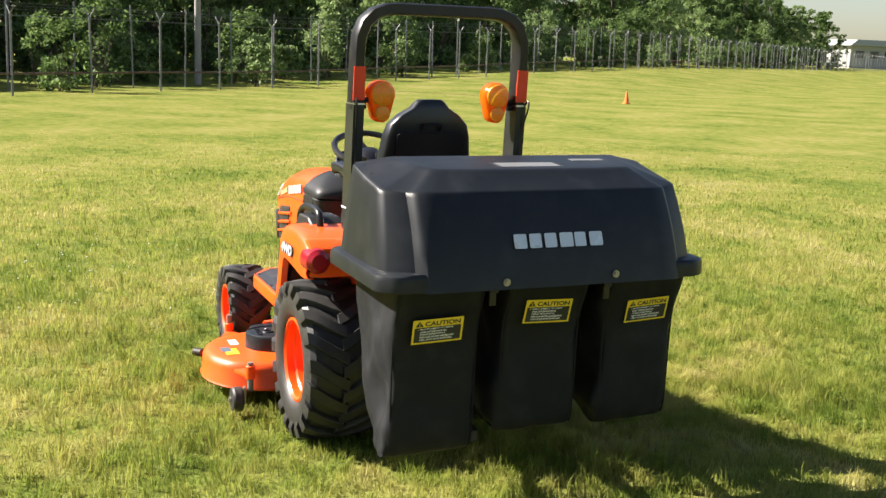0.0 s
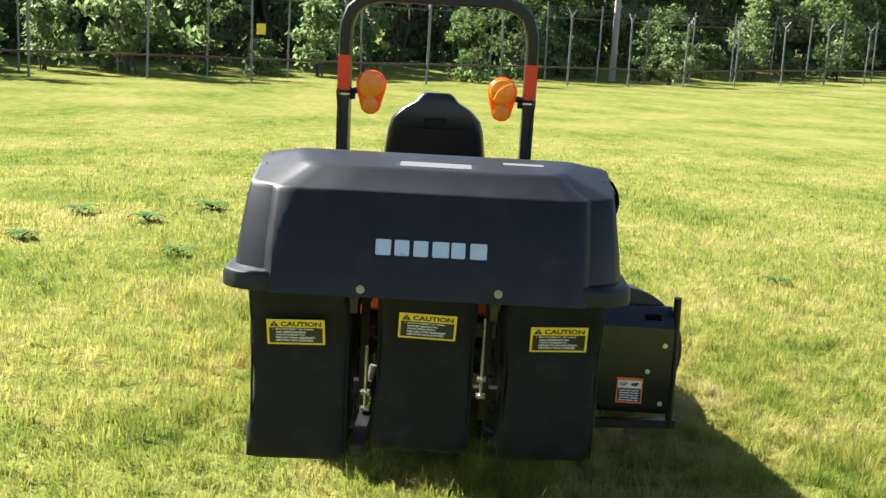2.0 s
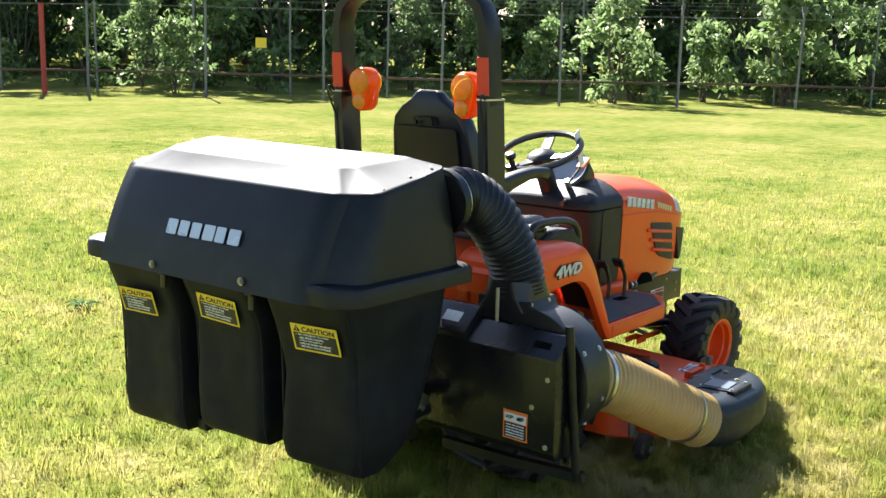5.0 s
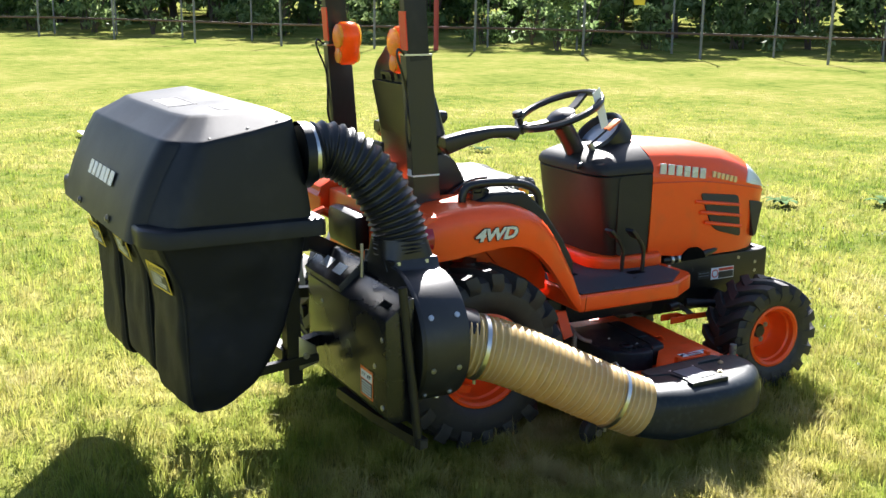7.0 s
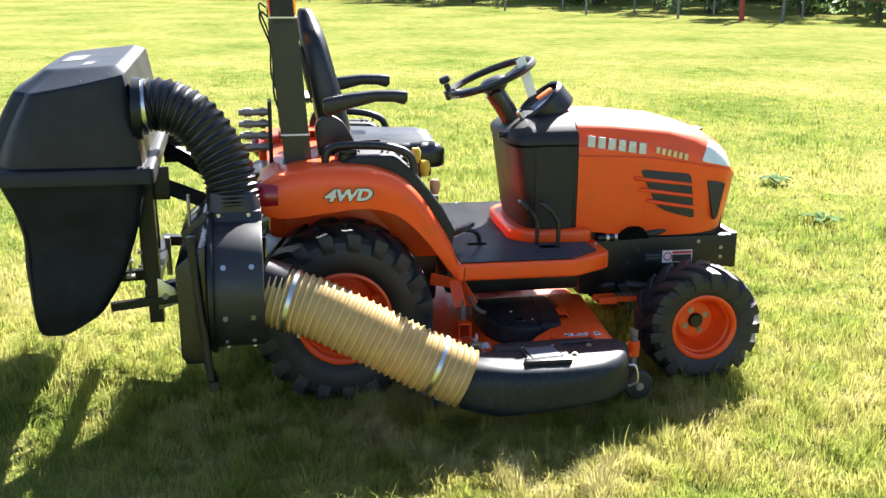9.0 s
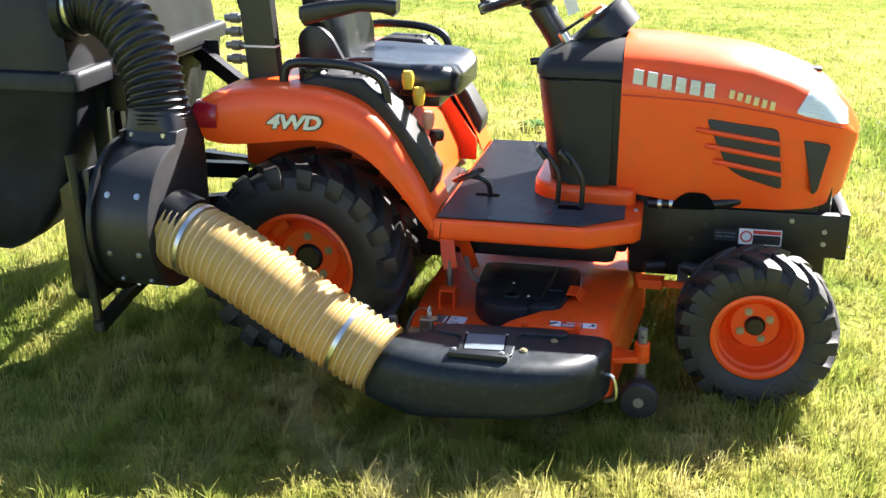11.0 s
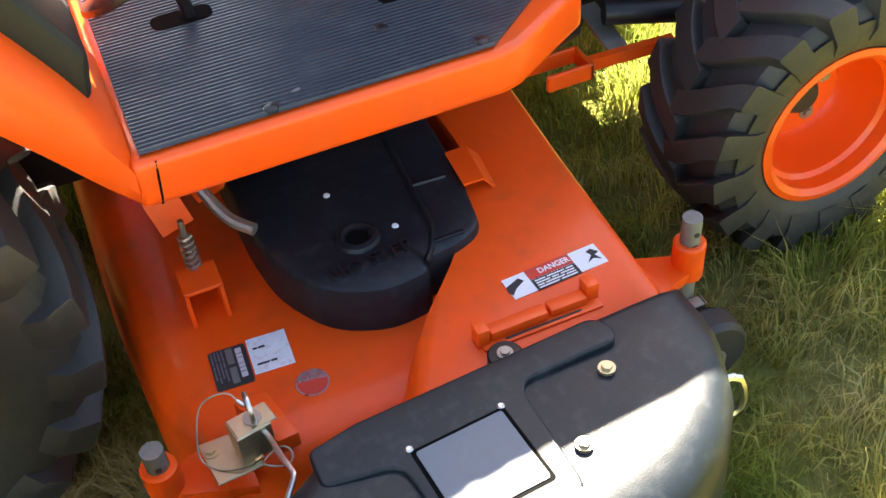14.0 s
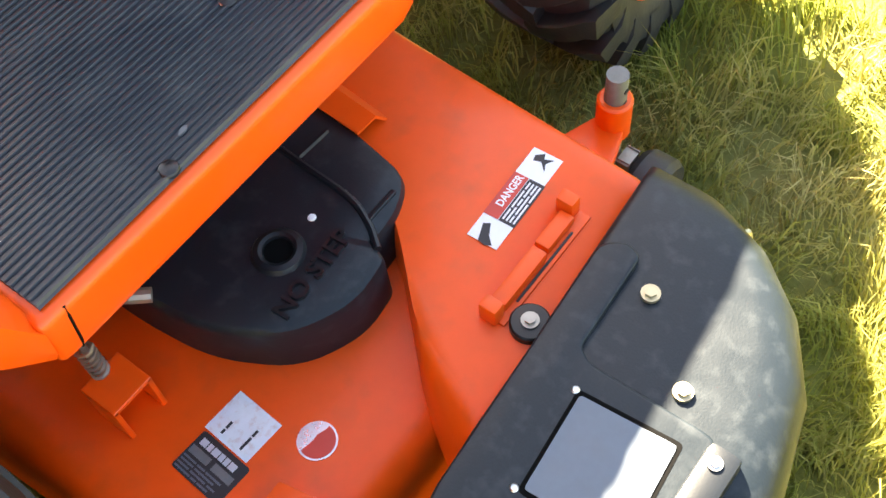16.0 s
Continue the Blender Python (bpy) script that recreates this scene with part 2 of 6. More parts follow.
def thing(name, base, label, category, group="", kind=""):
    ob = new(name)
    ob.location = base
    ob["base"] = base
    return tagged(ob, label, category, group, kind)


def sub(name, base, parent):
    """An empty that gathers the pieces of one part, at a point of the world."""
    ob = new(name)
    ob.parent = parent
    ob.matrix_parent_inverse = Matrix.Translation(-Vector(parent.get("base", (0, 0, 0))))
    ob.location = base
    ob["base"] = base
    return ob


def bevel(bm, w, seg=2, angle=25):
    ed = [e for e in bm.edges if len(e.link_faces) == 2 and e.calc_face_angle(0) > radians(angle)]
    if w > 0 and ed:
        bmesh.ops.bevel(bm, geom=ed, offset=w, segments=seg, profile=0.6, affect="EDGES", clamp_overlap=True)
    return bm


def rbox(lo, hi, w=0.005, seg=2, m=None):
    bm = bmesh.new()
    bmesh.ops.create_cube(bm, size=1)
    for v in bm.verts:
        v.co = Vector([(a + b) / 2 + (b - a) * c for a, b, c in zip(lo, hi, v.co)])
    bevel(bm, w, seg)
    if m:
        bm.transform(m)
    return bm


def prism(pts, lo, hi, axis="y", w=0.005, seg=2):
    """A polygon pushed from lo to hi along an axis. pts: (x, z) for y, (x, y) for z, (y, z) for x."""
    bm = bmesh.new()

    def at(p, h):
        return {"y": (p[0], h, p[1]), "z": (p[0], p[1], h), "x": (h, p[0], p[1])}[axis]

    a = [bm.verts.new(at(p, lo)) for p in pts]
    b = [bm.verts.new(at(p, hi)) for p in pts]
    bm.faces.new(a)
    bm.faces.new(b[::-1])
    for i in range(len(pts)):
        j = (i + 1) % len(pts)
        bm.faces.new((a[i], a[j], b[j], b[i]))
    bmesh.ops.recalc_face_normals(bm, faces=bm.faces)
    return bevel(bm, w, seg)


def curve_through(pts, n):
    """n points on a smooth line through the given ones."""
    pts = [Vector(p) for p in pts]
    if len(pts) == 2:
        return [pts[0].lerp(pts[1], i / (n - 1)) for i in range(n)]
    ext = [2 * pts[0] - pts[1]] + pts + [2 * pts[-1] - pts[-2]]
    out, segs = [], len(pts) - 1
    for i in range(n):
        u = i / (n - 1) * segs
        k = min(int(u), segs - 1)
        t = u - k
        p0, p1, p2, p3 = ext[k : k + 4]
        out.append(0.5 * (2 * p1 + (p2 - p0) * t + (2 * p0 - 5 * p1 + 4 * p2 - p3) * t * t + (3 * p1 - p0 - 3 * p2 + p3) * t**3))
    return out


def tube(pts, radius, seg=10, caps=True, flat=None, smooth_n=0):
    """A round (or, with flat=(w, h), square) bar along a line. radius: a number or a function of the share of the length."""
    if smooth_n:
        pts = curve_through(pts, smooth_n)
    pts = [Vector(p) for p in pts]
    bm = bmesh.new()
    rings, up, n = [], None, len(pts)
    for i, p in enumerate(pts):
        d = (pts[min(i + 1, n - 1)] - pts[max(i - 1, 0)]).normalized()
        if up is None:
            up = Vector((0, 0, 1)) if abs(d.z) < 0.9 else Vector((1, 0, 0))
        side = d.cross(up).normalized()
        up = side.cross(d).normalized()
        r = radius(i / (n - 1)) if callable(radius) else radius
        ring = []
        if flat:
            for a, b in ((1, 1), (-1, 1), (-1, -1), (1, -1)):
                ring.append(bm.verts.new(p + side * a * flat[0] / 2 + up * b * flat[1] / 2))
        else:
            for k in range(seg):
                a = 2 * math.pi * k / seg
                ring.append(bm.verts.new(p + (side * math.cos(a) + up * math.sin(a)) * r))
        rings.append(ring)
    for a, b in zip(rings, rings[1:]):
        for k in range(len(a)):
            j = (k + 1) % len(a)
            bm.faces.new((a[k], a[j], b[j], b[k]))
    if caps:
        bm.faces.new(rings[0][::-1])
        bm.faces.new(rings[-1])
    return bm


def cyl(a, b, r, seg=16, w=0.0):
    return bevel(tube([a, b], r, seg), w, 2, 40)


def lathe(profile, centre, seg=40, axis="y", flip=1):
    """A profile of (radius, offset along the axis) turned round the axis through centre."""
    bm = bmesh.new()
    c = Vector(centre)
    rings = []
    for r, h in profile:
        ring = []
        for k in range(seg):
            a = 2 * math.pi * k / seg
            u, v = r * math.cos(a), r * math.sin(a)
            off = {"y": (u, h * flip, v), "x": (h * flip, u, v), "z": (u, v, h * flip)}[axis]
            ring.append(bm.verts.new(c + Vector(off)))
        rings.append(ring)
    for a, b in zip(rings, rings[1:]):
        for k in range(seg):
            j = (k + 1) % seg
            bm.faces.new((a[k], a[j], b[j], b[k]))
    bmesh.ops.remove_doubles(bm, verts=bm.verts, dist=1e-5)
    return bm


def loft(sections, caps=True):
    bm = bmesh.new()
    rings = [[bm.verts.new(p) for p in sec] for sec in sections]
    for a, b in zip(rings, rings[1:]):
        for k in range(len(a)):
            j = (k + 1) % len(a)
            bm.faces.new((a[k], a[j], b[j], b[k]))
    if caps:
        bm.faces.new(rings[0][::-1])
        bm.faces.new(rings[-1])
    bmesh.ops.recalc_face_normals(bm, faces=bm.faces)
    return bm


def rounded(pts, r, n=4):
    """A polygon with its corners rounded by r (a number, or one for each corner)."""
    out, m = [], len(pts)
    rs = r if isinstance(r, (list, tuple)) else [r] * m
    for i in range(m):
        p, a, b = Vector(pts[i]), Vector(pts[i - 1]), Vector(pts[(i + 1) % m])
        d = min(rs[i], (a - p).length * 0.48, (b - p).length * 0.48)
        s, e = p + (a - p).normalized() * d, p + (b - p).normalized() * d
        for k in range(n + 1):
            t = k / n
            out.append(tuple((1 - t) ** 2 * s + 2 * t * (1 - t) * p + t * t * e))
    return out


def merge(*bms):
    """Several shapes as one mesh of one part."""
    out = bmesh.new()
    for b in bms:
        me = bpy.data.meshes.new("tmp")
        b.to_mesh(me)
        b.free()
        out.from_mesh(me)
        bpy.data.meshes.remove(me)
    return out


def plane_frame(origin, right, up):
    """A pose with x along right and y along up."""
    x = Vector(right).normalized()
    z = x.cross(Vector(up)).normalized()
    y = z.cross(x)
    m = Matrix((x, y, z)).transposed().to_4x4()
    m.translation = origin
    return m


def plate(m, cx, cy, w, h, lift, thick=0.0006, corner=0.0):
    """A thin sticker or bar on the plane m, with its centre at cx, cy."""
    pts = [(cx - w / 2, cy - h / 2), (cx + w / 2, cy - h / 2), (cx + w / 2, cy + h / 2), (cx - w / 2, cy + h / 2)]
    if corner:
        pts = rounded(pts, corner, 3)
    bm = prism(pts, lift, lift + thick, "z", 0)
    bm.transform(m)
    return bm


def words(text, m, cx, cy, height, lift, depth, material, parent, name="lettering", width=None, shear=0.0, fat=0.018):
    """Raised words in the built-in font, centred at cx, cy on the plane m."""
    cu = bpy.data.curves.new("tmp_text", "FONT")
    cu.body, cu.size, cu.align_x, cu.align_y, cu.extrude, cu.shear = text, 1.0, "CENTER", "CENTER", 0.5, shear
    cu.resolution_u, cu.offset = 3, fat
    tmp = bpy.data.objects.new("tmp_text", cu)
    scene.collection.objects.link(tmp)
    bpy.context.view_layer.update()
    me = bpy.data.meshes.new_from_object(tmp.evaluated_get(bpy.context.evaluated_depsgraph_get()))
    bpy.data.objects.remove(tmp)
    bm = bmesh.new()
    bm.from_mesh(me)
    bpy.data.meshes.remove(me)
    xs, ys = [v.co.x for v in bm.verts], [v.co.y for v in bm.verts]
    mx, my, sx, sy = (max(xs) + min(xs)) / 2, (max(ys) + min(ys)) / 2, max(xs) - min(xs), max(ys) - min(ys)
    k = height / sy
    kx = width / sx if width else k
    for v in bm.verts:
        v.co = Vector(((v.co.x - mx) * kx + cx, (v.co.y - my) * k + cy, lift + (v.co.z + 0.5) * depth))
    bm.transform(m)
    return part(name, bm, material, parent)


def bars(m, x0, x1, y, h, lift, material, parent, counts=(4, 3, 5), name="print_bar", gap=0.25):
    """A line of small bars where a word cannot be lettered."""
    n = len(counts)
    total = sum(counts) + gap * 2 * (n - 1)
    u = (x1 - x0) / total
    out, x = [], x0
    for c in counts:
        out.append(plate(m, x + c * u / 2, y, c * u, h, lift))
        x += (c + gap * 2) * u
    return part(name, merge(*out), material, parent)


def bolt(at, normal, r, material, parent, name="bolt"):
    n = Vector(normal).normalized()
    a = Vector(at)
    b1 = tube([a - n * 0.002, a + n * 0.0025], r * 1.5, 14)
    b2 = tube([a, a + n * (r * 0.9)], r * 0.95, 6)
    return part(name, merge(b1, b2), material, parent)


# ---- tractor ----
tractor = thing("compact_tractor", (0, 0, 0), "orange compact tractor with black rollover bar parked on grass", "tractor")


def lug_mesh(radius, half, width, height, reach, skew):
    """One tread bar from the middle of the tyre to its shoulder and down the sidewall, at the top of the wheel."""
    stations = [(-0.012, 0.0, -skew * 0.02)] + [(half * v, -reach * max(0.0, v - 0.3) ** 3 * 0.75, skew * (0.42 * min(v, 0.45) / 0.45 + 0.58 * max(0.0, v - 0.45) / 0.55)) for v in (0.22, 0.45, 0.62, 0.76, 0.87, 0.95)] + [(half * 1.01, -reach, skew)]
    bm = bmesh.new()
    rings = []
    for y, drop, turn in stations:
        ring = []
        for side, h in ((-1, -0.012), (-0.9, height * 0.8), (-0.78, height), (0.78, height), (0.9, height * 0.8), (1, -0.012)):
            ang = turn + side * width / 2 / radius
            r = radius + drop + h
            yy = y if h < 0 or y < half * 0.95 else y + height * 0.5
            ring.append(bm.verts.new((r * math.sin(ang), yy, r * math.cos(ang))))
        rings.append(ring)
    for a, b in zip(rings, rings[1:]):
        for k in range(5):
            bm.faces.new((a[k], a[k + 1], b[k + 1], b[k]))
    bm.faces.new(rings[0])
    bm.faces.new(rings[-1])
    bmesh.ops.recalc_face_normals(bm, faces=bm.faces)
    me = bpy.data.meshes.new("lug")
    for f in bm.faces:
        f.smooth = True
    for e in bm.edges:
        e.smooth = len(e.link_faces) == 2 and e.calc_face_angle() < radians(40)
    bm.to_mesh(me)
    bm.free()
    me.materials.append(RUBBER)
    return me


REAR_LUGS = {s: lug_mesh(0.315, 0.145, 0.055, 0.022, 0.045, s * 0.3) for s in (1,)}
FRONT_LUGS = {s: lug_mesh(0.219, 0.1, 0.047, 0.016, 0.054, s * 0.34) for s in (1,)}


def wheel(x, y, radius, half, rim_r, lugs, count, disc_at, hub_r, hub_mat, bolts, bolt_r):
    s = 1 if y > 0 else -1
    c = Vector((x, y, radius))
    w = sub("wheel", c, tractor)
    t = radius - 0.022
    prof = [(rim_r, half * 0.78), (rim_r + 0.012, half * 0.9), (rim_r + 0.04, half * 0.99), (t * 0.5 + rim_r * 0.5 + 0.02, half * 1.0), (t - 0.045, half * 0.985),
            (t - 0.02, half * 0.93), (t - 0.004, half * 0.8), (t, half * 0.5), (t, 0), (t, -half * 0.5), (t - 0.004, -half * 0.8), (t - 0.02, -half * 0.93),
            (t - 0.045, -half * 0.985), (rim_r + 0.04, -half * 0.99), (rim_r, -half * 0.78)]
    part("tyre", lathe(prof, c, 48, "y", s), RUBBER, w, "dusty black rubber lug tyre")
    for side in (1, -1):
        for k in range(count):
            ob = new("lug", lugs[1])
            a = 360 * (k + (0.5 if side < 0 else 0)) / count
            ob.parent = w
            ob.matrix_parent_inverse = Matrix.Translation(-c)
            ob.matrix_basis = Matrix.Translation(c) @ pose(0, 0, 0, 0, a, 0) @ (pose(0, 0, 0) if side > 0 else Matrix.Scale(-1, 4, (0, 1, 0)))
    d = disc_at
    rim = [(rim_r + 0.004, half * 0.76), (rim_r + 0.006, half * 0.88), (rim_r - 0.004, half * 0.9), (rim_r - 0.013, half * 0.83), (rim_r - 0.015, half * 0.62), (rim_r - 0.022, half * 0.56), (rim_r - 0.025, half * 0.36),
           (rim_r - 0.034, d + 0.012), (rim_r - 0.045, d), (rim_r * 0.62, d + 0.006), (rim_r * 0.55, d + 0.014), (hub_r * 0.9, d + 0.014), (0.0, d + 0.014)]
    rm = part("rim", lathe(rim, c, 48, "y", s), ORANGE, w, "orange painted steel rim")
    part("hub", lathe([(hub_r, d + 0.012), (hub_r, d + 0.022), (hub_r * 0.8, d + 0.03), (0.0, d + 0.03)], c, 24, "y", s), hub_mat, w, "dark hub cap")
    for k in range(bolts):
        a = 2 * math.pi * (k + 0.3) / bolts
        bolt(c + Vector((math.cos(a) * hub_r * 1.55, s * (d + 0.014), math.sin(a) * hub_r * 1.55)), (0, s, 0), bolt_r, DULL_STEEL, w)
    if radius > 0.3:
        for k in range(3):
            a = 2 * math.pi * (k + 0.1) / 3
            p = c + Vector((math.cos(a) * rim_r * 0.78, s * (d + 0.03), math.sin(a) * rim_r * 0.78))
            part("rim_clamp", rbox((-0.035, -0.012, -0.018), (0.035, 0.012, 0.018), 0.006, 2, Matrix.Translation(p) @ pose(0, 0, 0, 0, -math.degrees(a) + 90, 0)), ORANGE, w)


for s in (-1, 1):
    wheel(0.0, s * 0.41, 0.337, 0.148, 0.172, REAR_LUGS, 19, 0.008, 0.045, SATIN, 5, 0.009)
    wheel(1.4, s * 0.462, 0.235, 0.104, 0.126, FRONT_LUGS, 17, -0.02, 0.03, SATIN, 4, 0.008)

# fenders: lower edge and upper edge of the side, from rear to front
LOW = [(-0.27, 0.735), (-0.2, 0.725), (-0.09, 0.735), (0.04, 0.75), (0.13, 0.745), (0.21, 0.71), (0.28, 0.645), (0.34, 0.57), (0.39, 0.5), (0.425, 0.457)]
HIGH = [(-0.3, 0.82), (-0.255, 0.875), (-0.12, 0.905), (0.04, 0.905), (0.14, 0.89), (0.225, 0.85), (0.295, 0.78), (0.35, 0.695), (0.4, 0.61), (0.432, 0.53)]
for s in (-1, 1):
    lo, hi = curve_through([(x, 0, z) for x, z in LOW], 30), curve_through([(x, 0, z) for x, z in HIGH], 30)
    bm = bmesh.new()
    rows = []
    for a, b in zip(lo, hi):
        n = (b - a).normalized()
        w = 0.05 * float(smooth01(0.0, 1.0, (0.44 - b.x) / 0.38))
        pts = [(a, 0.485 + w), (a + n * 0.006, 0.511 + w), (a.lerp(b, 0.35), 0.521 + w), (a.lerp(b, 0.7), 0.518 + w), (b - n * 0.022, 0.511 + w), (b - n * 0.006, 0.498 + w), (b, 0.475 + w), (b + n * 0.004, 0.42), (b + n * 0.002, 0.3)]
        rows.append([bm.verts.new((p.x, s * y, p.z)) for p, y in pts])
    for a, b in zip(rows, rows[1:]):
        for k in range(len(a) - 1):
            bm.faces.new((a[k], a[k + 1], b[k + 1], b[k]))
    bmesh.ops.recalc_face_normals(bm, faces=bm.faces)
    bmesh.ops.solidify(bm, geom=bm.faces, thickness=0.004)
    fender = part("fender", bm, ORANGE, tractor, "glossy orange steel fender", 45)
    part("fender_end", prism([(-0.29, 0.745), (-0.29, 0.86), (-0.24, 0.89), (-0.2, 0.89), (-0.2, 0.745)], s * 0.3, s * 0.555, "y", 0.012), ORANGE, tractor)
    part("inner_fender", prism([(-0.2, 0.55), (-0.2, 0.88), (0.15, 0.88), (0.28, 0.77), (0.41, 0.58), (0.41, 0.5), (0.3, 0.5), (0.1, 0.72)], s * 0.285, s * 0.3, "y", 0.003), ORANGE, tractor)
    part("tail_light", lathe([(0.0, 0.036), (0.03, 0.032), (0.048, 0.016), (0.054, -0.01), (0.054, -0.06)], (-0.287, s * 0.527, 0.812), 28, "x", -1), RED_LENS, tractor, "red tail lamp lens")
    mm = plane_frame((0.0, s * 0.5735, 0.812), (-s, 0, 0), (0, 0, 1)) if s > 0 else plane_frame((0.02, -0.5735, 0.812), (1, 0, 0), (0, 0, 1))
    words("4WD", mm, 0, 0, 0.05, 0.0, 0.003, INK_AND_SHADE, tractor, "lettering", 0.18, 0.25, 0.06)
    words("4WD", mm, 0, 0.001, 0.044, 0.0, 0.005, SILVER, tractor, "lettering", 0.17, 0.25, 0.04)
    # grab rail, cup and black console beside the seat
    part("grab_rail", tube([(-0.05, s * 0.45, 0.885), (-0.05, s * 0.45, 0.93), (-0.02, s * 0.45, 0.965), (0.1, s * 0.45, 0.968), (0.2, s * 0.45, 0.955), (0.26, s * 0.45, 0.92), (0.275, s * 0.45, 0.84)], 0.015, 12, smooth_n=34), SATIN, tractor, "black tubular grab rail")
    part("console", prism([(-0.02, 0.9), (0.06, 0.935), (0.2, 0.93), (0.28, 0.86), (0.37, 0.74), (0.425, 0.64), (0.415, 0.585), (0.385, 0.575), (0.33, 0.67), (0.24, 0.79), (0.14, 0.87)], s * 0.33, s * 0.475, "y", 0.02, 3), DASH_PLASTIC, tractor, "black plastic side console")
    for k in range(7):
        x, z = 0.16 + k * 0.024, 0.938 - 0.02 * max(0, k - 2) - 0.004 * max(0, k - 2) ** 1.6
        part("console_slot", rbox((x - 0.004, s * 0.4 - 0.014, z - 0.004), (x + 0.004, s * 0.4 + 0.014, z + 0.002), 0.001, 1), STEEL if k % 2 else SATIN, tractor)
cap = part("cup_cap", lathe([(0.045, 0.0), (0.045, 0.035), (0.04, 0.04), (0.04, 0.05), (0.03, 0.056), (0.0, 0.057)], (0.03, -0.41, 0.9), 24, "z"), SATIN, tractor, "round black cap")
for k in range(8):
    cx, cy = 0.03 + 0.043 * math.cos(k * 0.785), -0.41 + 0.043 * math.sin(k * 0.785)
    part("cap_grip", cyl((cx, cy, 0.905), (cx, cy, 0.945), 0.004, 6), SATIN, cap)
for x, y, z, m in ((0.3, -0.3, 0.9, YELLOW_KNOB), (0.335, -0.3, 0.85, YELLOW_KNOB), (0.37, -0.32, 0.78, PINK_KNOB)):
    k = part("lever", cyl((x - 0.05, y + 0.02, z - 0.1), (x, y, z), 0.005, 8), SATIN, tractor, "black control lever")
    part("knob", lathe([(0.0, -0.03), (0.014, -0.028), (0.019, -0.01), (0.02, 0.015), (0.014, 0.028), (0.0, 0.03)], (x, y, z), 16, "z"), m, k, "worn coloured lever knob")

# step platform with its ribbed mat
HALF_STEP = [(0.425, -0.519), (0.88, -0.519), (0.905, -0.512), (1.032, -0.432), (1.048, -0.402), (1.045, -0.16)]
full = HALF_STEP + [(x, -y) for x, y in HALF_STEP[::-1]]
step = part("step_platform", prism(full, 0.456, 0.522, "z", 0.012, 3), ORANGE, tractor, "orange steel step platform", 40)


def mat_front(y):
    a = abs(y)
    return 0.875 + 0.125 * min(1.0, max(0.0, (0.508 - a) / 0.104)) if a > 0.4 else 0.984 + 0.016 * a / 0.4


def ribbed_mat():
    """One corrugated rubber sheet: a flat edge and close ridges from front to back."""
    bm = bmesh.new()
    ys, y = [(-0.51, 0.5262)], -0.507
    while y < 0.5:
        ys += [(y, 0.5266), (y + 0.0014, 0.529), (y + 0.0038, 0.529), (y + 0.0052, 0.5266)]
        y += 0.0076
    ys.append((0.51, 0.5262))
    rows = [[bm.verts.new((x, y, zz)) for x, y, zz in ((0.44, y, 0.5225), (0.44, y, z), (mat_front(y) - 0.004, y, z), (mat_front(y) - 0.004, y, 0.5225))] for y, z in ys]
    for a, b in zip(rows, rows[1:]):
        for k in range(3):
            bm.faces.new((a[k], a[k + 1], b[k + 1], b[k]))
    return bm


for s in (-1, 1):
    # thin black strand stands for the shade in the joint's gap
    part("corner_gap_shade", tube([(0.4545, s * 0.5165, 0.518), (0.453, s * 0.5185, 0.505), (0.4495, s * 0.5185, 0.468), (0.448, s * 0.516, 0.458)], 0.0016, 6), HOLE_SHADE, step, "black strip painted for the shaded gap between the fender and the platform")
part("mat", ribbed_mat(), MAT_RUBBER, tractor, "dusty black ribbed rubber mat", 20)
for x, y in ((0.595, -0.5), (0.765, -0.409), (0.862, -0.494), (0.595, 0.5), (0.862, 0.494), (0.765, 0.409)):
    part("mat_stud", lathe([(0.0, 0.0035), (0.005, 0.003), (0.0085, 0.0015), (0.0095, 0.0), (0.0095, -0.002)], (x, y, 0.5285), 18, "z"), SATIN, tractor)
part("mat_chip", prism(rounded([(0.623, -0.483), (0.632, -0.485), (0.638, -0.481), (0.632, -0.478)], 0.003, 2), 0.528, 0.5295, "z", 0), FADED_PRINT, tractor)
bolt((1.025, -0.3, 0.523), (0, 0, 1), 0.006, STEEL, tractor)
# foot pedals
ped = part("pedal", loft([[(0.492 + c * 0.058 * k * (1.0 if c < 0 else 0.8), -0.262 + q * 0.026 * k, z + 0.02 * c) for c, q in [(math.cos(a * 0.3927), math.sin(a * 0.3927)) for a in range(16)]] for z, k in ((0.585, 0.8), (0.588, 1.0), (0.597, 1.0), (0.602, 0.85))]), SATIN, tractor, "oval black rubber speed pedal", 40)
for k in range(5):
    part("pedal_ridge", rbox((-0.003, -0.017, 0), (0.003, 0.017, 0.004), 0.001, 1, pose(0.456 + k * 0.014, -0.262, 0.5945 + 0.004 * k, 0, -18, 0)), SATIN, ped)
part("pedal_arm", tube([(0.5, -0.262, 0.59), (0.535, -0.268, 0.585), (0.556, -0.262, 0.56), (0.56, -0.258, 0.5)], 0.0085, 10, smooth_n=12), SATIN, ped)
# black patch on the mat for the dark of the pedal's slot
part("pedal_slot_shade", prism(rounded([(0.51, -0.275), (0.59, -0.275), (0.59, -0.24), (0.51, -0.24)], 0.016), 0.529, 0.5302, "z", 0), HOLE_SHADE, ped)
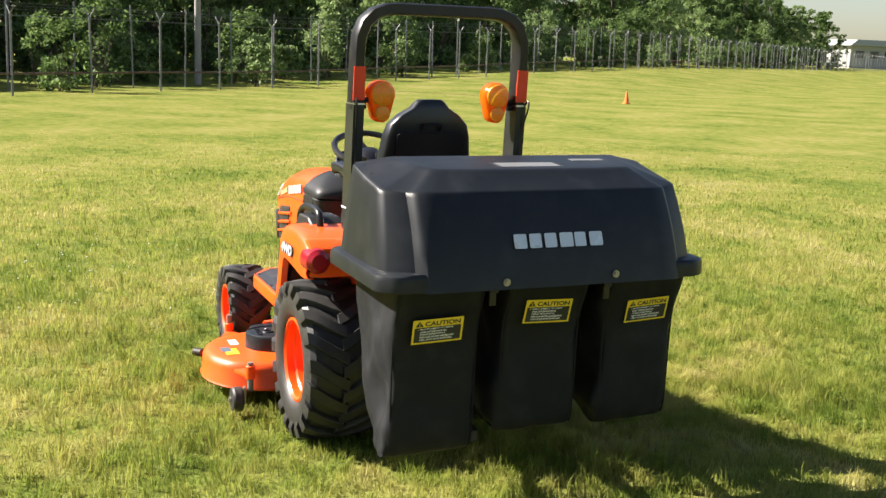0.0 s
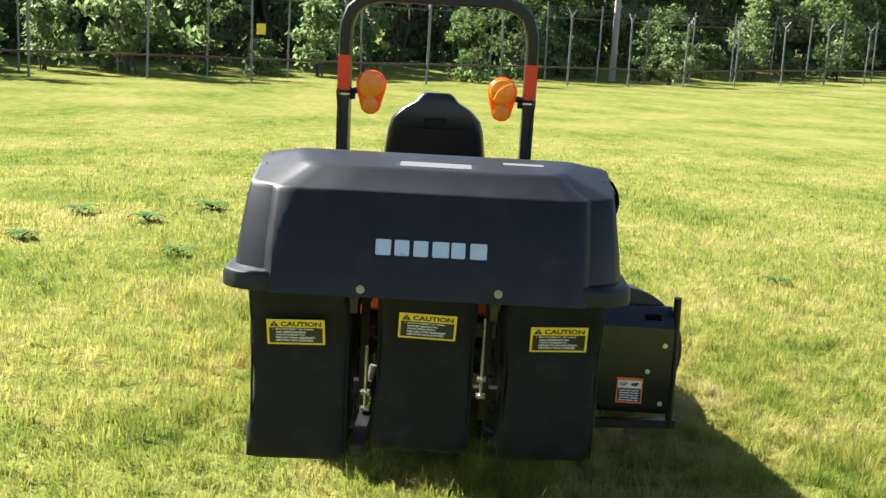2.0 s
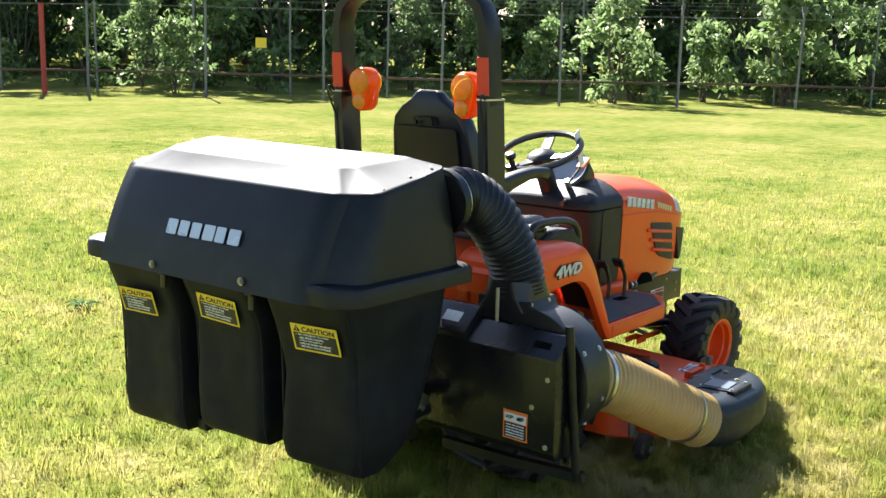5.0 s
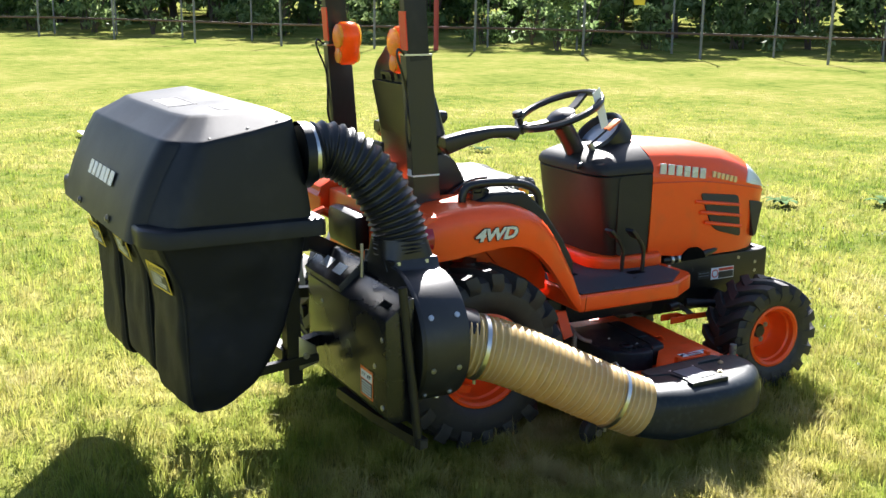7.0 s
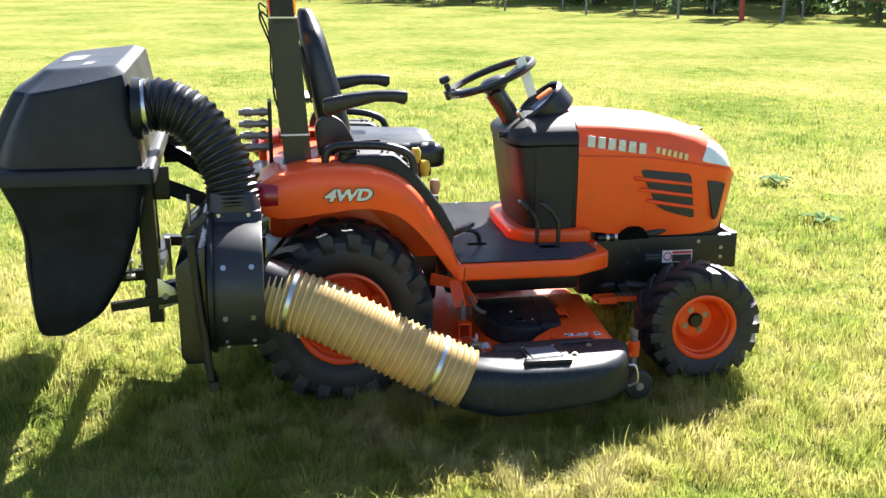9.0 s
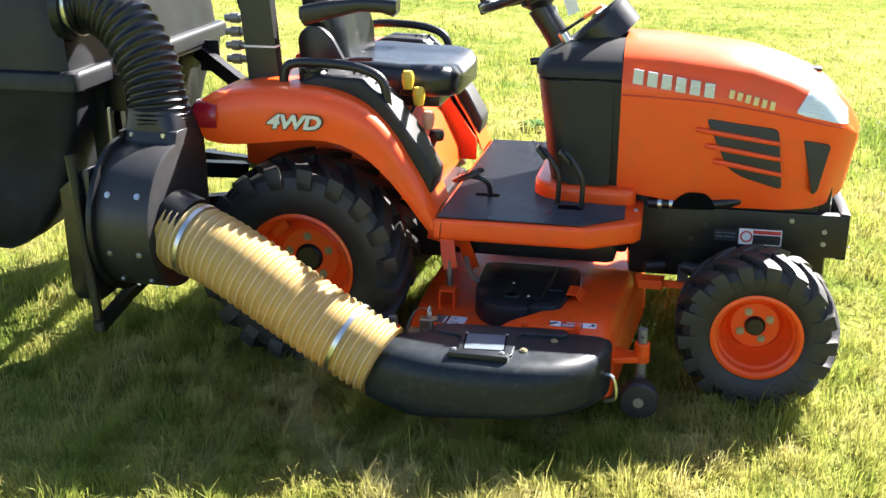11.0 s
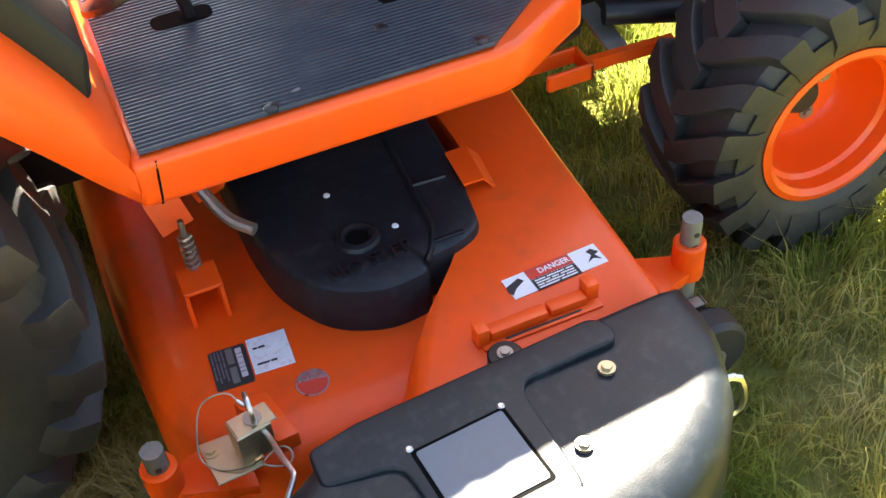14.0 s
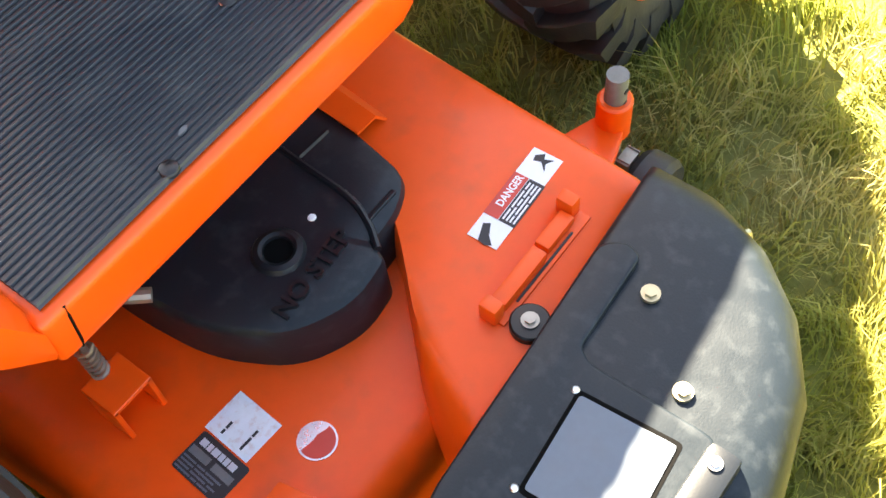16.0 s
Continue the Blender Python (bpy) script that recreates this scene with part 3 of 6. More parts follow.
for x0, y0 in ((0.738, -0.3), (0.815, -0.335)):
    ped = part("brake_arm", tube([(x0 + 0.04, y0, 0.51), (x0 + 0.045, y0, 0.58), (x0 + 0.04, y0, 0.63), (x0 + 0.0, y0 + 0.005, 0.69), (x0 - 0.02, y0 + 0.005, 0.7)], 0.0085, 10, smooth_n=18), SATIN, tractor, "black brake pedal arm")
    part("brake_pad", rbox((-0.024, -0.026, -0.007), (0.024, 0.026, 0.007), 0.006, 2, pose(x0 - 0.012, y0 + 0.005, 0.69, 0, 50, 0)), SATIN, ped)
# likewise a black patch that paints the brake slot's shade
part("brake_slot_shade", prism(rounded([(0.785, -0.36), (0.865, -0.36), (0.865, -0.315), (0.785, -0.315)], 0.016), 0.528, 0.5295, "z", 0), HOLE_SHADE, tractor)

# seat deck between the fenders
part("seat_deck", prism([(-0.26, 0.6), (-0.26, 0.86), (0.0, 0.875), (0.16, 0.83), (0.29, 0.68), (0.35, 0.56), (0.36, 0.5), (0.1, 0.5)], -0.285, 0.285, "y", 0.015), ORANGE, tractor, "orange steel cover under the seat")
part("gear_lever", tube([(0.33, -0.2, 0.62), (0.37, -0.22, 0.7)], 0.011, 10), SATIN, tractor)
part("gear_knob", lathe([(0.0, -0.02), (0.022, -0.016), (0.026, 0.0), (0.022, 0.016), (0.0, 0.02)], (0.375, -0.222, 0.71), 16, "z"), SATIN, tractor)

# seat
seat = part("seat_cushion", loft([[(x0, y, z) for y, z in rounded([(-w, 0.83), (w, 0.83), (w + 0.005, 0.9), (w - 0.02, t), (0.1, t - 0.014), (-0.1, t - 0.014), (-w + 0.02, t), (-w - 0.005, 0.9)], 0.03, 3)] for x0, w, t in
       ((-0.02, 0.18, 0.92), (0.0, 0.215, 0.945), (0.1, 0.235, 0.945), (0.25, 0.24, 0.935), (0.36, 0.232, 0.935), (0.41, 0.21, 0.925), (0.432, 0.17, 0.9))]), VINYL, tractor, "black vinyl seat cushion", 40)
part("seat_base", rbox((0.02, -0.19, 0.79), (0.38, 0.19, 0.845), 0.02), SATIN, tractor)
back = []
for z, half, thick in ((0.9, 0.2, 0.1), (1.0, 0.215, 0.12), (1.1, 0.212, 0.115), (1.2, 0.203, 0.105), (1.28, 0.192, 0.1), (1.33, 0.178, 0.095), (1.37, 0.14, 0.085), (1.4, 0.09, 0.075), (1.425, 0.07, 0.055), (1.435, 0.055, 0.03)):
    xr = 0.02 - (z - 0.9) * 0.215
    back.append([(x, y, z) for x, y in rounded([(xr - thick * 0.45, -half + 0.01), (xr - thick * 0.45, half - 0.01), (xr + thick * 0.25, half), (xr + thick * 0.55, half - 0.05), (xr + thick * 0.45, 0), (xr + thick * 0.55, -half + 0.05), (xr + thick * 0.25, -half)], 0.02, 3)])
sb = part("seat_back", loft(back), VINYL, tractor, "black vinyl high seat back", 40)
mm = plane_frame((-0.105, 0, 1.22), (0, -1, 0), (-0.21, 0, 0.98))
part("back_panel", plate(mm, 0, -0.02, 0.3, 0.2, -0.006, 0.012, 0.02), SATIN, sb)
part("back_handle", merge(plate(mm, 0, 0.115, 0.085, 0.012, -0.004, 0.014, 0.005), plate(mm, -0.04, 0.102, 0.01, 0.03, -0.004, 0.014, 0.004), plate(mm, 0.04, 0.102, 0.01, 0.03, -0.004, 0.014, 0.004)), SATIN, sb)
part("seat_bracket", prism(rounded([(-0.06, 0.85), (-0.08, 1.02), (-0.03, 1.06), (0.03, 1.03), (0.1, 0.9), (0.06, 0.85)], 0.03), -0.245, -0.218, "y", 0.008), SATIN, sb)
for s in (-1, 1):
    arm = [[(x, s * 0.285 + y, z + zz) for y, zz in rounded([(-0.028, -h), (0.028, -h), (0.028, 0.022), (-0.028, 0.022)], 0.016, 3)] for x, z, h in ((-0.045, 1.095, 0.02), (-0.03, 1.1, 0.045), (0.05, 1.115, 0.035), (0.15, 1.125, 0.02), (0.22, 1.125, 0.022), (0.255, 1.122, 0.03), (0.268, 1.12, 0.015))]
    part("armrest", loft(arm), SATIN, tractor, "black padded armrest", 40)
    part("armrest_pivot", cyl((-0.02, s * 0.2, 1.09), (-0.02, s * 0.27, 1.09), 0.022), SATIN, tractor)
part("seat_belt", tube([(-0.0, -0.26, 0.9), (0.09, -0.25, 0.945), (0.17, -0.24, 0.95)], 0.006, 8, smooth_n=10), SATIN, tractor)

# dashboard, instrument pod and steering
def dash_ring(z, x0, x1, half, a=0.085):
    """A level cut through the dashboard: flat sides and a broad round back towards the seat."""
    ring = [(x1, -half, z)]
    for k in range(-12, 13):
        c, q = math.cos(k * math.pi / 24), math.sin(k * math.pi / 24)
        ring.append((x0 + a - a * abs(c) ** 0.62, half * math.copysign(abs(q) ** 0.62, q), z))
    return ring + [(x1, half, z)]


dash = part("dashboard", loft([dash_ring(*r) for r in ((0.535, 0.745, 0.955, 0.222), (0.6, 0.728, 0.957, 0.236), (0.8, 0.7, 0.957, 0.248), (0.906, 0.685, 0.957, 0.25), (0.912, 0.69, 0.957, 0.244))]), DASH_PLASTIC, tractor, "black plastic dashboard column", 40)
part("dash_cowl", loft([dash_ring(*r) for r in ((0.912, 0.69, 0.957, 0.244, 0.085), (0.917, 0.679, 0.957, 0.251, 0.085), (0.936, 0.678, 0.957, 0.251, 0.085), (0.954, 0.685, 0.957, 0.242, 0.09), (0.971, 0.705, 0.957, 0.224, 0.1), (0.99, 0.745, 0.957, 0.196, 0.11), (1.01, 0.8, 0.957, 0.16, 0.1), (1.024, 0.85, 0.957, 0.12, 0.08))]), DASH_PLASTIC, dash, "black plastic cowl", 50)
for s in (-1, 1):
    mm = plane_frame((0.865, s * 0.2492, 0.745), (-s, 0, 0), (0, 0, 1))
    part("side_panel", plate(mm, 0.005 * s, 0, 0.15, 0.33, -0.004, 0.007, 0.025), DASH_PLASTIC, dash, "black moulded side panel")
part("pod", lathe([(0.118, -0.06), (0.12, 0.02), (0.112, 0.032), (0.103, 0.028), (0.1, 0.0), (0.0, 0.0)], (0, 0, 0), 32, "z"), SATIN, dash, "round black instrument pod").data.transform(pose(0.865, 0, 1.04, 0, -42, 0))
part("dial", lathe([(0.1, 0.002), (0.0, 0.004)], (0, 0, 0), 28, "z"), GLASS_DIAL, dash, "glassy instrument dial").data.transform(pose(0.865, 0, 1.04, 0, -42, 0))
part("pedestal", prism(rounded([(0.69, -0.2), (0.76, -0.265), (0.96, -0.285), (1.02, -0.27), (1.02, 0.27), (0.96, 0.285), (0.76, 0.265), (0.69, 0.2)], 0.05), 0.515, 0.578, "z", 0.02, 3), ORANGE, tractor, "orange pedestal under the dashboard", 40)
part("dash_knob", cyl((0.66, -0.12, 0.94), (0.69, -0.12, 0.945), 0.012, 12), SATIN, dash)
WM = pose(0.652, 0, 1.158, 0, -22, 0)
ring = bmesh.new()
NS = 40
for i in range(NS):
    a = 2 * math.pi * i / NS
    for k in range(8):
        b = 2 * math.pi * k / 8
        ring.verts.new(((0.178 + 0.015 * math.cos(b)) * math.cos(a), (0.178 + 0.015 * math.cos(b)) * math.sin(a), 0.015 * math.sin(b)))
ring.verts.ensure_lookup_table()
for i in range(NS):
    for k in range(8):
        ring.faces.new([ring.verts[j] for j in (i * 8 + k, ((i + 1) % NS) * 8 + k, ((i + 1) % NS) * 8 + (k + 1) % 8, i * 8 + (k + 1) % 8)])
ring.transform(WM)
sw = part("steering_wheel", ring, SATIN, tractor, "black three-spoke steering wheel with a spinner knob")
for a in (15, 165, 270):
    c, s_ = math.cos(radians(a)), math.sin(radians(a))
    sp = tube([(0.03 * c, 0.03 * s_, -0.03), (0.1 * c, 0.1 * s_, -0.02), (0.175 * c, 0.175 * s_, 0)], 0.01, 8, flat=(0.04, 0.012))
    sp.transform(WM)
    part("spoke", sp, SATIN, sw)
hubm = lathe([(0.0, 0.0), (0.04, -0.005), (0.062, -0.02), (0.062, -0.04), (0.03, -0.07), (0.0, -0.07)], (0, 0, 0), 24, "z")
hubm.transform(WM)
part("wheel_hub", hubm, SATIN, sw)
part("steering_column", tube([(0.665, 0, 1.1), (0.72, 0, 1.02), (0.76, 0, 0.94)], 0.04, 16, smooth_n=8), SATIN, tractor, "black steering column")
kn = merge(cyl((-0.178, 0.02, 0.0), (-0.178, 0.02, 0.045), 0.012, 12), lathe([(0.0, -0.012), (0.02, -0.01), (0.024, 0.0), (0.02, 0.014), (0.0, 0.018)], (-0.178, 0.02, 0.06), 16, "z"), rbox((-0.2, 0.0, -0.02), (-0.155, 0.045, 0.018), 0.005))
kn.transform(WM)
part("spinner_knob", kn, SATIN, sw)
part("paper_tag", prism([(0.722, 1.236), (0.757, 1.26), (0.81, 1.105), (0.776, 1.088)], -0.13, -0.1288, "y", 0), WHITE, sw, "white paper tag")
lv = part("throttle_lever", cyl((0.75, -0.1, 1.03), (0.83, -0.1, 1.085), 0.005, 8), SATIN, tractor, "lever with an orange tip")
part("lever_tip", rbox((-0.035, -0.02, -0.006), (0.035, 0.02, 0.006), 0.006, 2, pose(0.85, -0.1, 1.1, 0, -35, 0)), ORANGE_INK, lv)
part("key_switch", cyl((0.77, -0.08, 1.0), (0.75, -0.08, 1.03), 0.014, 12), STEEL, tractor)
part("signal_stalk", cyl((0.72, 0.05, 1.06), (0.7, 0.16, 1.08), 0.006, 8), SATIN, tractor)

# bonnet
rows = []
BONNET = ((0.958, 0.252, 1.03, 0.565, 0.9), (1.1, 0.253, 1.025, 0.545, 0.89), (1.22, 0.252, 1.012, 0.535, 0.875), (1.34, 0.25, 1.0, 0.53, 0.865), (1.45, 0.246, 0.97, 0.53, 0.845), (1.53, 0.238, 0.938, 0.532, 0.83), (1.585, 0.222, 0.905, 0.535, 0.815), (1.625, 0.19, 0.87, 0.54, 0.79), (1.65, 0.152, 0.838, 0.55, 0.775), (1.67, 0.125, 0.806, 0.56, 0.765), (1.685, 0.088, 0.782, 0.57, 0.75))


def bonnet_side(x, z):
    """How far out the bonnet's flank lies at a station and a height."""
    for p, q in zip(BONNET, BONNET[1:]):
        if p[0] <= x <= q[0]:
            k = (x - p[0]) / (q[0] - p[0])
            half, top, sh = (p[i] + (q[i] - p[i]) * k for i in (1, 2, 4))
            line = [(sh, half), (top - 0.055, half * 0.9), (top - 0.006, half * 0.55), (top, 0.0)]
            for (z0, y0), (z1, y1) in zip(line, line[1:]):
                if z0 <= z <= z1:
                    return y0 + (y1 - y0) * (z - z0) / (z1 - z0)
            return half
    return 0.1


for x, half, top, bot, sh in BONNET:
    rows.append([(x - (0.035 * max(0, 0.76 - z) / 0.22 if x > 1.5 else 0), y, z) for y, z in rounded([(-half + 0.012, bot), (half - 0.012, bot), (half - 0.004, 0.7), (half, sh), (half * 0.9, top - 0.055), (half * 0.55, top - 0.006), (0.0, top), (-half * 0.55, top - 0.006), (-half * 0.9, top - 0.055), (-half, sh), (-half + 0.004, 0.7)], [0.005, 0.005, 0.02, 0.02, 0.03, 0.06, 0.06, 0.06, 0.03, 0.02, 0.02], 3)])
hood = part("bonnet", loft(rows), ORANGE, tractor, "glossy orange bonnet with side louvres", 38)
for s in (-1, 1):
    yo = s * 0.2475
    lou = part("louvre_panel", prism(rounded([(1.215, 0.81), (1.43, 0.785), (1.455, 0.6), (1.33, 0.635), (1.29, 0.66)], 0.018), yo - s * 0.01, yo + s * 0.0062, "y", 0.002), INK_AND_SHADE, hood, "dark louvre opening")
    for k in range(3):
        z0 = 0.765 - 0.048 * k
        xa = 1.19 + 0.028 * k
        part("louvre_slat", tube([(xa, yo + s * 0.0045, z0 + 0.01), (xa + 0.05, yo + s * 0.01, z0 + 0.004), (1.435 + 0.008 * k, yo + s * 0.008, z0 - 0.022)], lambda t: 0.009 - 0.003 * abs(t - 0.4), 8, smooth_n=10), ORANGE, lou)
    part("side_grille", prism(rounded([(1.505, 0.755), (1.585, 0.74), (1.56, 0.6), (1.545, 0.585)], 0.008), s * 0.2, s * 0.2395, "y", 0.003), INK_AND_SHADE, hood, "dark front grille")
    sections = []
    for x, low, high in ((1.478, 0.836, 0.844), (1.492, 0.832, 0.868), (1.51, 0.828, 0.894), (1.53, 0.824, 0.906), (1.56, 0.816, 0.9), (1.59, 0.808, 0.882), (1.615, 0.801, 0.858), (1.635, 0.796, 0.836)):
        zs = [low + (high - low) * k / 7 for k in range(8)]
        sections.append([(x, s * (bonnet_side(x, z) + 0.005), z) for z in zs] + [(x - 0.004, s * (bonnet_side(x, z) - 0.012), z) for z in zs[::-1]])
    hl = part("headlight", loft(sections), CLEAR_LENS, hood, "clear ribbed headlight lens", 50)
    for k in range(5):
        z = 0.83 + 0.012 * k
        part("lens_rib", tube([(x, s * (bonnet_side(x, z - 0.2 * (x - 1.5)) + 0.0055), z - 0.2 * (x - 1.5)) for x in (1.497 + 0.004 * k, 1.53, 1.56 - 0.004 * k)], 0.0015, 6), CLEAR_LENS, hl)
    part("bonnet_seam", tube([(0.96, s * 0.2535, 0.872), (1.2, s * 0.2525, 0.862), (1.35, s * 0.2505, 0.843), (1.47, s * 0.2455, 0.822), (1.56, s * 0.231, 0.803), (1.62, s * 0.1965, 0.788)], 0.0025, 6, smooth_n=14), RED_INK, hood)
    # maker's badge and model badge as plain blocks
    for k in range(6):
        xa = 0.99 + k * 0.0425
        za = 0.93 - k * 0.0065
        bm = prism([(xa, za - 0.022), (xa + 0.031, za - 0.026), (xa + 0.032, za + 0.018), (xa + 0.003, za + 0.022)], s * 0.248, s * 0.2565, "y", 0.001, 1)
        part("badge_block", bm, SILVER, hood)
    for k in range(6):
        xa = 1.275 + k * 0.024
        za = 0.888 - k * 0.006
        bm = prism([(xa, za - 0.013), (xa + 0.015, za - 0.016), (xa + 0.019, za + 0.009), (xa + 0.004, za + 0.012)], s * 0.24, s * 0.2545, "y", 0.001, 1)
        part("model_block", bm, GOLD, hood)
part("bonnet_ornament", rbox((1.48, -0.03, 0.925), (1.56, 0.03, 0.937), 0.005), SATIN, hood)
part("engine_block", rbox((0.96, -0.19, 0.42), (1.58, 0.19, 0.62), 0.02), BLACK_STEEL, tractor, "dark engine block")
for s in (-1, 1):
    # a black plate on the flank paints the dark of the cut-out
    part("bonnet_arch_shade", prism(rounded([(1.128, 0.526), (1.15, 0.556), (1.178, 0.574), (1.228, 0.573), (1.25, 0.556), (1.268, 0.524)], 0.012), s * 0.235, s * 0.2545, "y", 0.001, 1), HOLE_SHADE, hood, "black plate painted for the shaded cut-out in the bonnet's lower edge")
    part("radiator_hose", tube([(1.06, s * 0.215, 0.525), (1.15, s * 0.228, 0.53), (1.24, s * 0.235, 0.535), (1.33, s * 0.225, 0.55), (1.4, s * 0.2, 0.57)], 0.017, 12, smooth_n=18), SATIN, tractor, "black rubber coolant hose")
    for x, z in ((1.09, 0.5275), (1.125, 0.529), (1.225, 0.536)):
        part("hose_clamp", cyl((x, s * 0.229, z), (x + 0.012, s * 0.23, z + 0.001), 0.0188, 14), STEEL, tractor)

# frame rails, axle, transmission
for s in (-1, 1):
    rail = part("frame_rail", rbox((0.98, s * 0.185 - 0.02, 0.375), (1.66, s * 0.185 + 0.02, 0.515), 0.006), BLACK_STEEL, tractor, "black steel frame rail")
    for x, z in ((1.12, 0.47), (1.2, 0.41), (1.5, 0.49), (1.6, 0.46), (1.6, 0.42), (1.24, 0.46)):
        # the black ones paint the shade of holes that are not drilled
        part("rail_hole", cyl((x, s * 0.203, z), (x, s * 0.2065, z), 0.008, 10), INK_AND_SHADE if x < 1.4 else DULL_STEEL, rail)
    mm = plane_frame((1.41, s * 0.2055, 0.43), (-s, 0, 0), (0, 0, 1))
    part("sticker", plate(mm, 0, 0, 0.13, 0.052, 0.0, 0.0008), WHITE, rail, "white warning sticker")
    part("sticker_print", plate(mm, 0.02, -0.008, 0.084, 0.03, 0.0008), INK_AND_SHADE, rail)
    part("sticker_print", plate(mm, 0.02, 0.016, 0.084, 0.012, 0.0008), RED_INK, rail)
    part("sticker_print", lathe([(0.019, 0), (0.019, 0.0008), (0.014, 0.0008), (0.014, 0)], (0, 0, 0), 20, "z"), RED_INK, rail).data.transform(mm @ Matrix.Translation((-0.042, 0, 0.0006)))
    part("plate_label", plate(mm, -0.105, 0.0, 0.07, 0.036, 0.0, 0.0008), INK_AND_SHADE, rail)
    bars(mm, -0.135, -0.075, 0.008, 0.004, 0.001, GREY_PATCH, rail)
    bars(mm, -0.135, -0.075, -0.004, 0.004, 0.001, GREY_PATCH, rail, (3, 5))
    part("step_bracket", rbox((0.5, s * 0.3 - 0.02, 0.4), (0.56, s * 0.3 + 0.02, 0.47), 0.005), BLACK_STEEL, tractor)
part("front_plate", rbox((1.64, -0.2, 0.37), (1.672, 0.2, 0.52), 0.006), BLACK_STEEL, tractor, "black front bumper plate")
part("front_axle", tube([(1.4, -0.4, 0.25), (1.4, -0.2, 0.3), (1.4, 0.2, 0.3), (1.4, 0.4, 0.25)], 0.05, 12, smooth_n=12), BLACK_STEEL, tractor, "black front axle")
for s in (-1, 1):
    part("axle_knuckle", rbox((1.33, s * 0.36 - 0.04, 0.17), (1.47, s * 0.36 + 0.04, 0.36), 0.03), BLACK_STEEL, tractor)
    part("steering_ram", cyl((1.18, s * 0.24, 0.33), (1.42, s * 0.32, 0.31), 0.02, 12), BLACK_STEEL, tractor)
part("transmission", rbox((-0.28, -0.2, 0.28), (0.4, 0.2, 0.5), 0.03), BLACK_STEEL, tractor, "dark transmission housing")
part("mid_case", rbox((0.45, -0.14, 0.32), (1.0, 0.14, 0.46), 0.02), BLACK_STEEL, tractor)
part("gear_knob", lathe([(0.0, -0.012), (0.016, -0.01), (0.02, 0.0), (0.018, 0.01), (0.0, 0.014)], (0.375, -0.222, 0.712), 16, "z"), STEEL, tractor, "silver-capped gear knob")
# unseen filler for the engine, added to keep sun off the ground beside it
part("engine_block", rbox((1.0, -0.165, 0.26), (1.62, 0.165, 0.78), 0.03), BLACK_STEEL, tractor, "dark block added under the bonnet for the engine, to stop sun passing")
# stands for the dark machinery here, widened to block sun from the deck
part("mid_housing", rbox((0.42, -0.29, 0.33), (0.97, 0.29, 0.452), 0.03), BLACK_STEEL, tractor, "dark drive housing under the platform")
part("rear_axle", cyl((0, -0.36, 0.337), (0, 0.36, 0.337), 0.07, 20), BLACK_STEEL, tractor)
for s in (-1, 1):
    part("lift_arm", tube([(0.36, s * 0.28, 0.4), (0.48, s * 0.3, 0.38), (0.52, s * 0.33, 0.3)], 0.012, 8, flat=(0.012, 0.045)), ORANGE, tractor, "orange mower lift arm")
    part("lift_rod", tube([(0.5, s * 0.35, 0.345), (0.516, s * 0.382, 0.317), (0.53, s * 0.404, 0.304), (0.552, s * 0.427, 0.298)], 0.0085, 10, smooth_n=12), DULL_STEEL, tractor)
    part("link_clevis", merge(rbox((1.035, s * 0.258 - 0.004, 0.27), (1.125, s * 0.258 + 0.004, 0.298), 0.002, 1), rbox((1.045, s * 0.31 - 0.004, 0.27), (1.125, s * 0.31 + 0.004, 0.298), 0.002, 1), rbox((1.117, s * 0.284 - 0.03, 0.27), (1.125, s * 0.284 + 0.03, 0.298), 0.002, 1)), DECK_PAINT, tractor, "orange clevis of the front lift link")
    part("drag_link", tube([(1.122, s * 0.292, 0.284), (1.27, s * 0.3, 0.284)], 0.01, 4, flat=(0.014, 0.02)), DECK_PAINT, tractor, "orange lift link")
    part("link_strap", tube([(1.182, s * 0.18, 0.31), (1.182, s * 0.295, 0.286)], 0.01, 4, flat=(0.034, 0.006)), DULL_STEEL, tractor, "dull steel strap")
part("exhaust", cyl((1.06, -0.27, 0.33), (1.12, -0.25, 0.33), 0.018, 14), BLACK_STEEL, tractor)

# rollover bar
def post_x(z):
    return -0.145 - (z - 0.87) * 0.075


